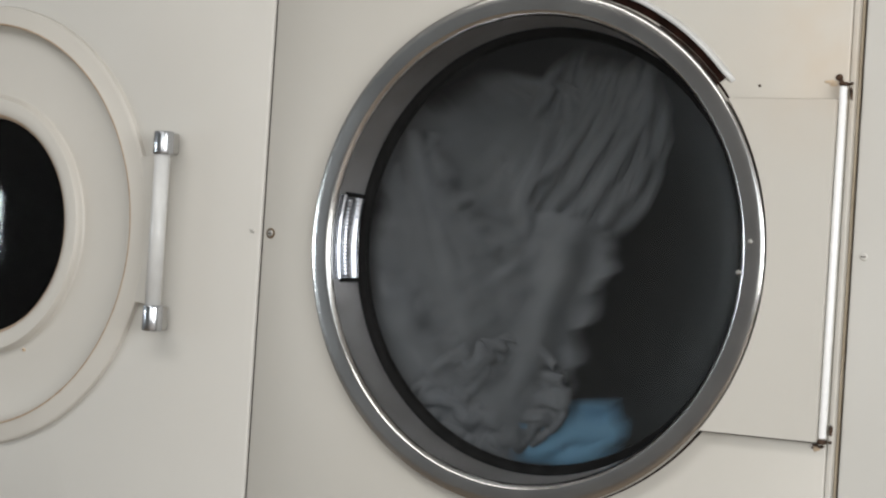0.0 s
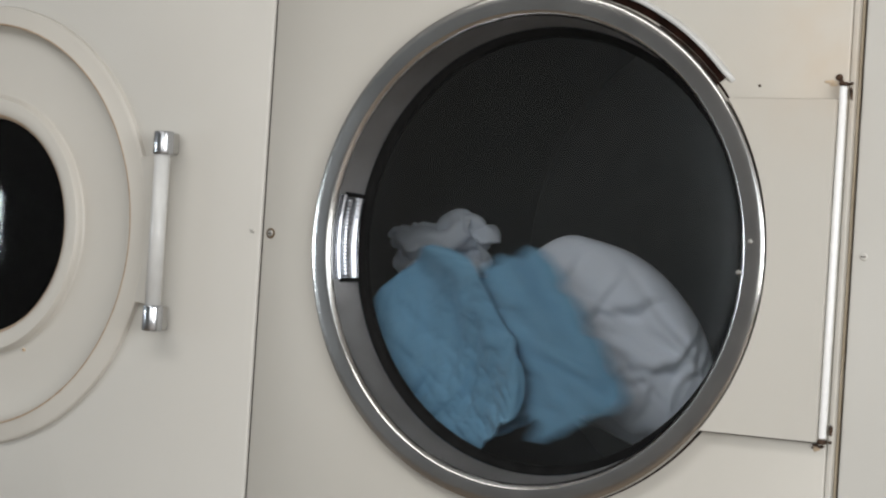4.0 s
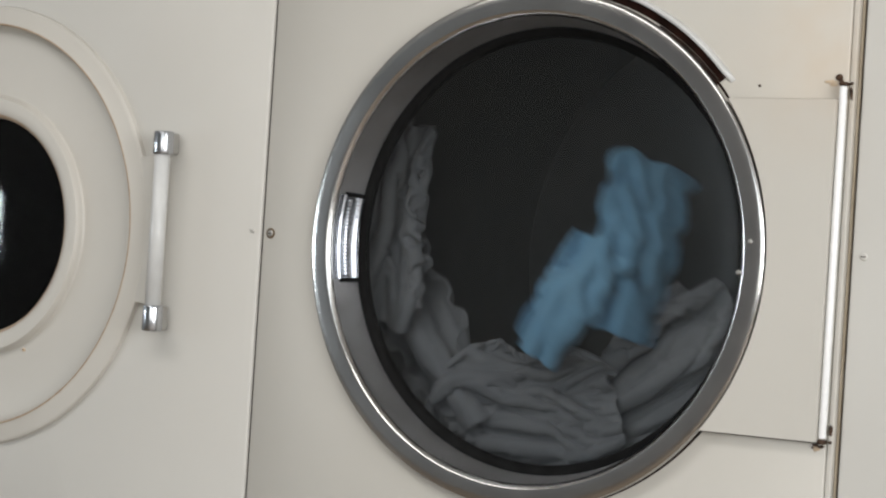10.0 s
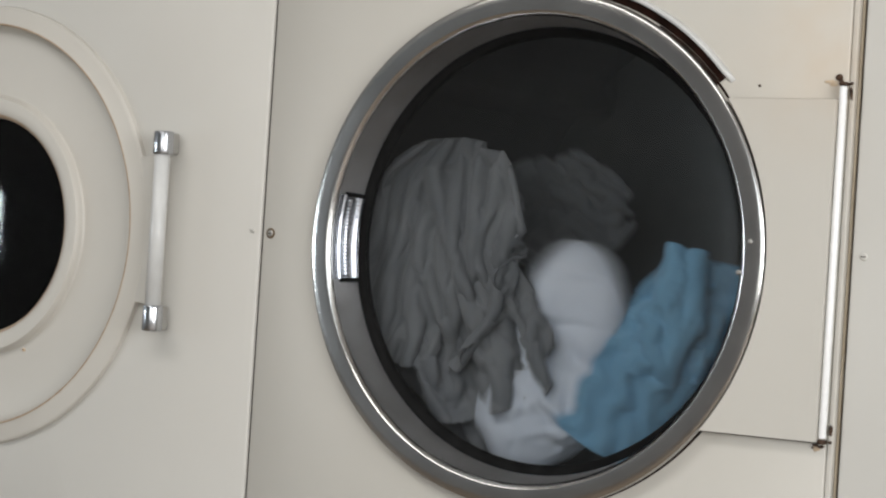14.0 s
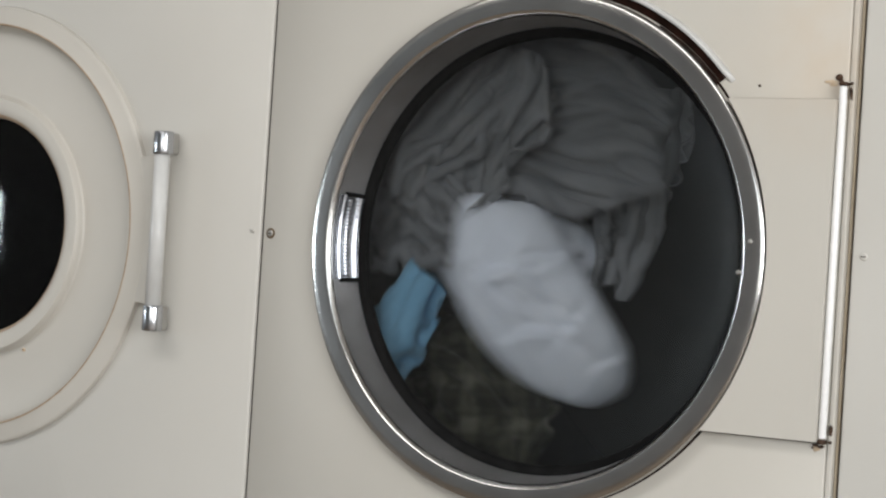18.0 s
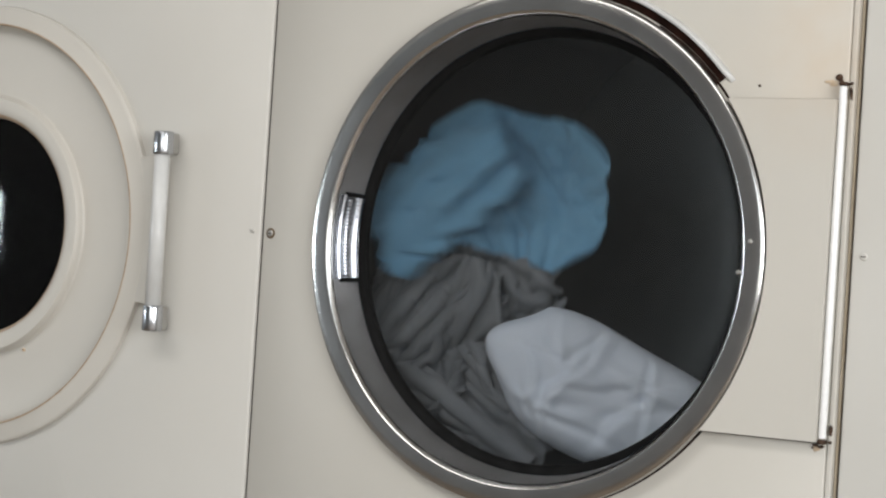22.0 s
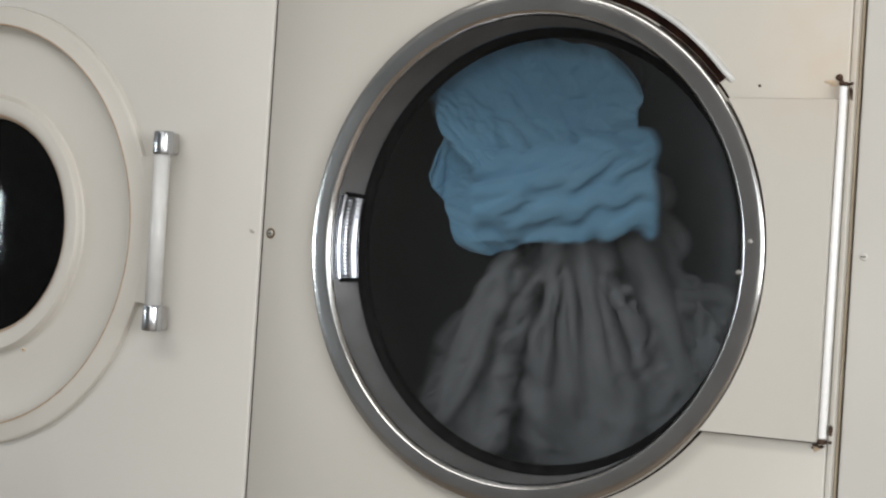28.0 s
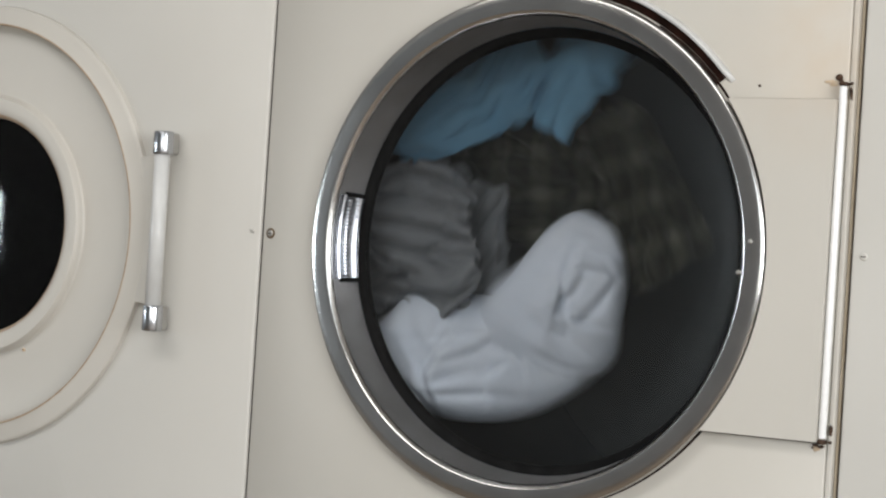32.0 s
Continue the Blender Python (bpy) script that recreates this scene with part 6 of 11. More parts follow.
    walk(grey_sheet_pieces[5], [(0, at(0.015, -0.020, -0.177, 20, 25)), (0.3, at(-0.400, -0.222, -0.154, 6, 0)), (0.5, at(-0.437, -0.310, -0.221, 7, 2)), (0.8, at(0.204, 0.116, 0.102, 90, 0)), (1, at(0.284, 0.175, -0.115, 90, 0)), (1.3, at(-0.328, -0.139, -0.059, 6, 0)), (1.5, at(-0.016, -0.026, -0.068, 90, 0)), (1.8, at(0.099, 0.043, 0.171, 90, 0)), (2, at(-0.350, -0.245, -0.053, 6, 0)), (2.3, at(0.257, 0.175, -0.109, 90, 0)), (2.5, at(0.210, 0.250, 0.043, 90, 0)), (2.8, at(-0.261, -0.236, -0.168, 7, 12)), (3, at(-0.218, -0.204, 0.306, 17, 6)), (3.3, at(-0.269, -0.111, 0.033, 43, 0)), (3.5, at(0.195, 0.249, 0.037, 90, 0)), (3.8, at(0.112, 0.043, 0.162, 90, 0)), (4, at(0.017, -0.026, -0.034, 90, 0)), (4.3, at(0.100, 0.106, -0.064, 90, 0)), (4.5, at(-0.118, -0.123, -0.161, 6, 6)), (4.8, at(-0.071, -0.058, -0.202, 7, 19)), (5, at(-0.426, -0.275, -0.011, 4, 0)), (5.3, at(-0.333, -0.282, -0.233, -11, 0)), (5.5, at(-0.332, -0.182, -0.128, -86, 0)), (5.8, at(0.334, 0.221, 0.119, -90, 0)), (5.9, at(0.151, 0.083, 0.057, -25, 12)), (6, at(-0.032, -0.054, -0.005, 40, 24)), (6.15, at(0.117, 0.076, -0.018, -25, 12)), (6.3, at(0.266, 0.206, -0.030, -90, 0)), (6.5, at(0.318, 0.255, 0.062, -90, 0)), (6.8, at(-0.315, -0.149, 0.140, -174, 0)), (7, at(0.327, 0.245, -0.057, -90, 0)), (7.3, at(0.382, 0.298, -0.013, -90, 0)), (7.5, at(0.291, 0.312, 0.128, -90, 0)), (7.8, at(0.291, 0.249, 0.016, -90, 0)), (8, at(0.183, 0.118, -0.074, -90, 0)), (8.3, at(0.242, 0.179, 0.028, -90, 0)), (8.5, at(0.349, 0.284, 0.078, -90, 0)), (8.8, at(0.225, 0.241, -0.002, -90, 0)), (9, at(-0.004, -0.026, -0.131, -90, 0)), (9.3, at(-0.089, -0.141, -0.123, -119, 9)), (9.5, at(0.138, 0.045, 0.132, -180, 32)), (9.8, at(0.313, 0.269, -0.045, -264, 0)), (10, at(0.320, 0.221, -0.008, -270, 0)), (10.3, at(0.022, -0.133, 0.095, -235, 25)), (10.5, at(0.224, 0.231, 0.078, -270, 0)), (10.8, at(-0.076, -0.058, -0.222, -353, 19)), (11, at(-0.424, -0.275, -0.053, -356, 0)), (11.3, at(0.170, 0.126, 0.129, -272, 0)), (11.5, at(0.187, 0.130, 0.002, -270, 0)), (11.8, at(0.264, 0.302, -0.092, -270, 0)), (12, at(-0.231, -0.181, -0.079, -289, 0)), (12.3, at(-0.334, -0.282, -0.167, -371, 0)), (12.5, at(-0.432, -0.269, -0.083, -455, 0)), (12.8, at(0.151, 0.111, -0.159, -450, 0)), (13, at(0.120, 0.028, -0.163, -467, 34)), (13.3, at(0.110, 0.106, 0.209, -450, 0)), (13.5, at(-0.126, -0.123, -0.132, -534, 6)), (13.8, at(0.328, 0.248, -0.060, -450, 0)), (14, at(-0.173, 0.112, 0.092, -534, 17)), (14.3, at(-0.179, 0.019, 0.196, -539, 6)), (14.5, at(0.298, 0.201, -0.030, -455, 0)), (14.8, at(0.251, 0.302, -0.047, -450, 0)), (15, at(-0.149, -0.229, -0.236, -534, 25)), (15.3, at(-0.326, -0.247, -0.223, -534, 0)), (15.5, at(0.290, 0.286, -0.178, -450, 0)), (15.8, at(-0.372, -0.235, 0.011, -412, 0)), (16, at(0.284, 0.312, 0.105, -450, 0)), (16.3, at(-0.370, -0.280, 0.237, -481, 0)), (16.5, at(0.219, 0.109, -0.070, -450, 0)), (16.8, at(0.283, 0.154, -0.043, -450, 0)), (17, at(0.331, 0.277, 0.022, -450, 0)), (17.3, at(0.239, 0.246, 0.025, -450, 0)), (17.5, at(-0.383, -0.190, -0.080, -534, 0)), (17.8, at(-0.368, -0.280, 0.186, -481, 0)), (18, at(-0.317, -0.178, -0.047, -538, 0)), (18.3, at(0.088, -0.043, -0.109, -535, 34)), (18.4, at(0.092, 0.034, -0.074, -492, 17)), (18.5, at(0.097, 0.110, -0.040, -450, 0)), (18.8, at(-0.489, -0.392, -0.156, -534, 0)), (19, at(0.109, 0.044, 0.098, -450, 0)), (19.3, at(0.264, 0.245, -0.193, -450, 0)), (19.5, at(0.349, 0.316, -0.047, -450, 0)), (19.8, at(0.128, 0.116, 0.127, -450, 0)), (20, at(0.417, 0.234, 0.100, -450, 0)), (20.15, at(0.190, 0.100, -0.028, -492, 3)), (20.3, at(-0.038, -0.034, -0.157, -535, 6)), (20.4, at(0.104, 0.078, -0.127, -492, 3)), (20.5, at(0.247, 0.190, -0.097, -450, 0)), (20.8, at(0.220, 0.190, 0.127, -450, 0)), (21, at(0.310, 0.201, 0.181, -450, 0)), (21.3, at(0.291, 0.246, -0.074, -450, 0)), (21.5, at(-0.254, -0.092, 0.042, -534, 0)), (21.8, at(0.268, 0.255, 0.248, -450, 0)), (22, at(-0.236, -0.172, -0.016, -534, 5)), (22.3, at(0.338, 0.331, -0.076, -450, 0)), (22.5, at(0.364, 0.312, -0.025, -450, 0)), (22.8, at(0.105, 0.039, 0.137, -450, 0)), (23, at(0.390, 0.260, 0.041, -450, 0)), (23.3, at(0.372, 0.313, -0.133, -450, 0)), (23.5, at(0.111, -0.030, -0.216, -534, 23)), (23.8, at(0.324, 0.313, 0.160, -450, 0)), (24, at(-0.168, -0.274, -0.234, -534, 12)), (24.3, at(0.034, -0.057, 0.040, -539, 34)), (24.5, at(-0.211, -0.136, 0.126, -540, 9)), (24.8, at(0.204, 0.233, 0.055, -624, 0)), (25, at(0.184, 0.112, -0.004, -630, 0)), (25.3, at(0.285, 0.162, -0.107, -630, 0)), (25.5, at(0.288, 0.256, 0.022, -630, 0)), (25.8, at(0.118, 0.039, 0.084, -630, 0)), (26, at(0.422, 0.234, -0.078, -630, 0)), (26.3, at(0.239, 0.179, -0.051, -630, 0)), (26.5, at(-0.120, -0.123, -0.174, -714, 6)), (26.8, at(0.352, 0.248, 0.012, -630, 0)), (27, at(0.334, 0.221, -0.006, -630, 0)), (27.3, at(0.279, 0.162, -0.046, -630, 0)), (27.5, at(0.191, 0.109, 0.102, -630, 0)), (27.8, at(0.336, 0.306, -0.081, -630, 0)), (28, at(0.138, 0.072, 0.014, -700, 32)), (28.3, at(-0.371, -0.294, -0.157, -715, 0)), (28.4, at(-0.082, -0.084, -0.004, -672, 0)), (28.5, at(0.208, 0.125, 0.149, -630, 0)), (28.8, at(0.251, 0.186, -0.172, -630, 0)), (29, at(0.201, 0.221, -0.107, -630, 0)), (29.3, at(-0.014, -0.026, 0.083, -630, 0)), (29.5, at(-0.151, -0.229, -0.205, -714, 25)), (29.8, at(-0.333, -0.247, -0.244, -714, 0)), (30, at(0.281, 0.254, -0.173, -630, 0)), (30.3, at(-0.365, -0.235, 0.023, -592, 0)), (30.5, at(-0.233, -0.284, -0.178, -533, 19)), (30.8, at(0.007, -0.026, -0.122, -450, 0)), (31, at(-0.014, -0.026, -0.085, -450, 0)), (31.3, at(0.285, 0.253, 0.120, -450, 0)), (31.4, at(0.189, 0.107, -0.001, -492, 17)), (31.5, at(0.093, -0.039, -0.122, -535, 34)), (31.65, at(0.199, 0.074, -0.111, -492, 17)), (31.8, at(0.304, 0.187, -0.099, -450, 0)), (32, at(0.189, 0.110, -0.005, -450, 0))])
    walk(pillow, [(0, pose(0.300, 0.630, 1.250)), (0.3, pose(0.036, 0.342, 1.323)), (0.5, pose(0.007, 0.217, 1.231)), (0.8, pose(0.201, 0.498, 1.191)), (1, pose(-0.025, 0.337, 1.119)), (1.3, pose(-0.058, 0.318, 1.258)), (1.5, pose(-0.087, 0.215, 1.239)), (1.8, pose(0.090, 0.354, 1.208)), (2, pose(0.138, 0.387, 1.150)), (2.3, pose(0.140, 0.364, 1.135)), (2.5, pose(0.087, 0.485, 1.292)), (2.8, pose(-0.141, 0.234, 1.288)), (3, pose(-0.004, 0.267, 1.244)), (3.3, pose(0.173, 0.484, 1.125)), (3.5, pose(-0.043, 0.359, 1.083)), (3.8, pose(0.093, 0.354, 1.183)), (4, pose(-0.137, 0.406, 1.142)), (4.3, pose(0.217, 0.536, 1.151)), (4.5, pose(0.173, 0.507, 1.191)), (4.8, pose(0.302, 0.630, 1.236)), (5, pose(0.299, 0.630, 1.235)), (5.3, pose(0.017, 0.324, 1.189)), (5.5, pose(0.049, 0.322, 1.229)), (5.8, pose(0.221, 0.536, 1.272)), (6, pose(0.102, 0.497, 1.223)), (6.3, pose(0.010, 0.370, 1.284)), (6.5, pose(0.110, 0.404, 1.340)), (6.8, pose(0.238, 0.504, 1.258)), (7, pose(0.298, 0.630, 1.243)), (7.3, pose(0.180, 0.489, 1.155)), (7.5, pose(0.302, 0.630, 1.254)), (7.8, pose(0.192, 0.586, 1.307)), (8, pose(0.200, 0.606, 1.200)), (8.3, pose(0.018, 0.340, 1.187)), (8.5, pose(0.158, 0.517, 1.177)), (8.8, pose(0.299, 0.630, 1.234)), (9, pose(-0.019, 0.473, 1.200)), (9.3, pose(0.070, 0.382, 1.234)), (9.5, pose(0.302, 0.630, 1.243)), (9.8, pose(0.298, 0.630, 1.237)), (10, pose(0.298, 0.630, 1.260)), (10.3, pose(0.077, 0.382, 1.226)), (10.5, pose(0.302, 0.630, 1.238)), (10.8, pose(0.298, 0.630, 1.242)), (11, pose(0.299, 0.630, 1.264)), (11.3, pose(-0.104, 0.263, 1.197)), (11.5, pose(0.044, 0.370, 1.247)), (11.8, pose(0.298, 0.630, 1.248)), (12, pose(0.202, 0.487, 1.158)), (12.3, pose(0.028, 0.324, 1.217)), (12.5, pose(-0.082, 0.192, 1.258)), (12.8, pose(0.250, 0.545, 1.299)), (13, pose(0.300, 0.630, 1.268)), (13.3, pose(0.218, 0.536, 1.229)), (13.5, pose(0.184, 0.507, 1.203)), (13.8, pose(0.298, 0.630, 1.259)), (14, pose(0.170, 0.503, 1.188)), (14.3, pose(0.037, 0.385, 1.177)), (14.5, pose(0.009, 0.394, 1.081)), (14.8, pose(0.298, 0.630, 1.264)), (15, pose(0.105, 0.501, 1.237)), (15.3, pose(0.302, 0.630, 1.235)), (15.5, pose(0.298, 0.630, 1.236)), (15.8, pose(0.299, 0.630, 1.266)), (16, pose(0.302, 0.630, 1.262)), (16.3, pose(-0.122, 0.188, 1.133)), (16.5, pose(-0.078, 0.220, 1.058)), (16.8, pose(0.019, 0.327, 1.302)), (17, pose(0.011, 0.380, 1.162)), (17.3, pose(0.156, 0.475, 1.216)), (17.5, pose(0.057, 0.336, 1.154)), (17.8, pose(-0.122, 0.188, 1.133)), (18, pose(0.007, 0.381, 1.262)), (18.3, pose(0.299, 0.630, 1.232)), (18.5, pose(0.298, 0.630, 1.252)), (18.8, pose(-0.137, 0.188, 1.124)), (19, pose(-0.025, 0.424, 1.376)), (19.3, pose(0.298, 0.630, 1.236)), (19.5, pose(0.298, 0.630, 1.257)), (19.8, pose(0.302, 0.630, 1.263)), (20, pose(0.302, 0.630, 1.240)), (20.3, pose(0.298, 0.630, 1.240)), (20.5, pose(0.147, 0.528, 1.357)), (20.8, pose(0.237, 0.528, 1.285)), (21, pose(0.301, 0.630, 1.236)), (21.3, pose(0.298, 0.630, 1.245)), (21.5, pose(0.299, 0.630, 1.266)), (21.8, pose(0.177, 0.493, 1.260)), (22, pose(0.207, 0.506, 1.207)), (22.3, pose(0.298, 0.630, 1.251)), (22.5, pose(0.099, 0.467, 1.314)), (22.8, pose(0.075, 0.344, 1.174)), (23, pose(0.074, 0.340, 1.118)), (23.3, pose(0.097, 0.510, 1.240)), (23.5, pose(0.108, 0.502, 1.211)), (23.8, pose(0.155, 0.485, 1.151)), (24, pose(-0.159, 0.231, 1.075)), (24.3, pose(0.031, 0.342, 1.245)), (24.5, pose(0.234, 0.557, 1.259)), (24.8, pose(0.302, 0.630, 1.236)), (25, pose(0.224, 0.513, 1.193)), (25.3, pose(0.009, 0.366, 1.104)), (25.5, pose(-0.028, 0.362, 1.202)), (25.8, pose(0.076, 0.344, 1.130)), (26, pose(0.298, 0.630, 1.238)), (26.3, pose(0.015, 0.340, 1.165)), (26.5, pose(0.174, 0.507, 1.214)), (26.8, pose(0.300, 0.630, 1.232)), (27, pose(0.298, 0.630, 1.243)), (27.3, pose(0.011, 0.366, 1.132)), (27.5, pose(0.046, 0.329, 1.191)), (27.8, pose(0.300, 0.630, 1.232)), (28, pose(0.297, 0.630, 1.249)), (28.3, pose(0.301, 0.630, 1.268)), (28.5, pose(0.175, 0.486, 1.206)), (28.8, pose(0.099, 0.499, 1.134)), (29, pose(0.123, 0.479, 1.148)), (29.3, pose(0.302, 0.630, 1.264)), (29.5, pose(0.111, 0.501, 1.271)), (29.8, pose(0.298, 0.630, 1.237)), (30, pose(0.298, 0.630, 1.260)), (30.3, pose(0.302, 0.630, 1.260)), (30.5, pose(0.302, 0.630, 1.238)), (30.8, pose(0.027, 0.382, 1.095)), (31, pose(0.125, 0.530, 1.190)), (31.3, pose(0.302, 0.630, 1.255)), (31.5, pose(0.301, 0.630, 1.234)), (31.8, pose(0.072, 0.337, 1.097)), (32, pose(0.014, 0.373, 1.171))])
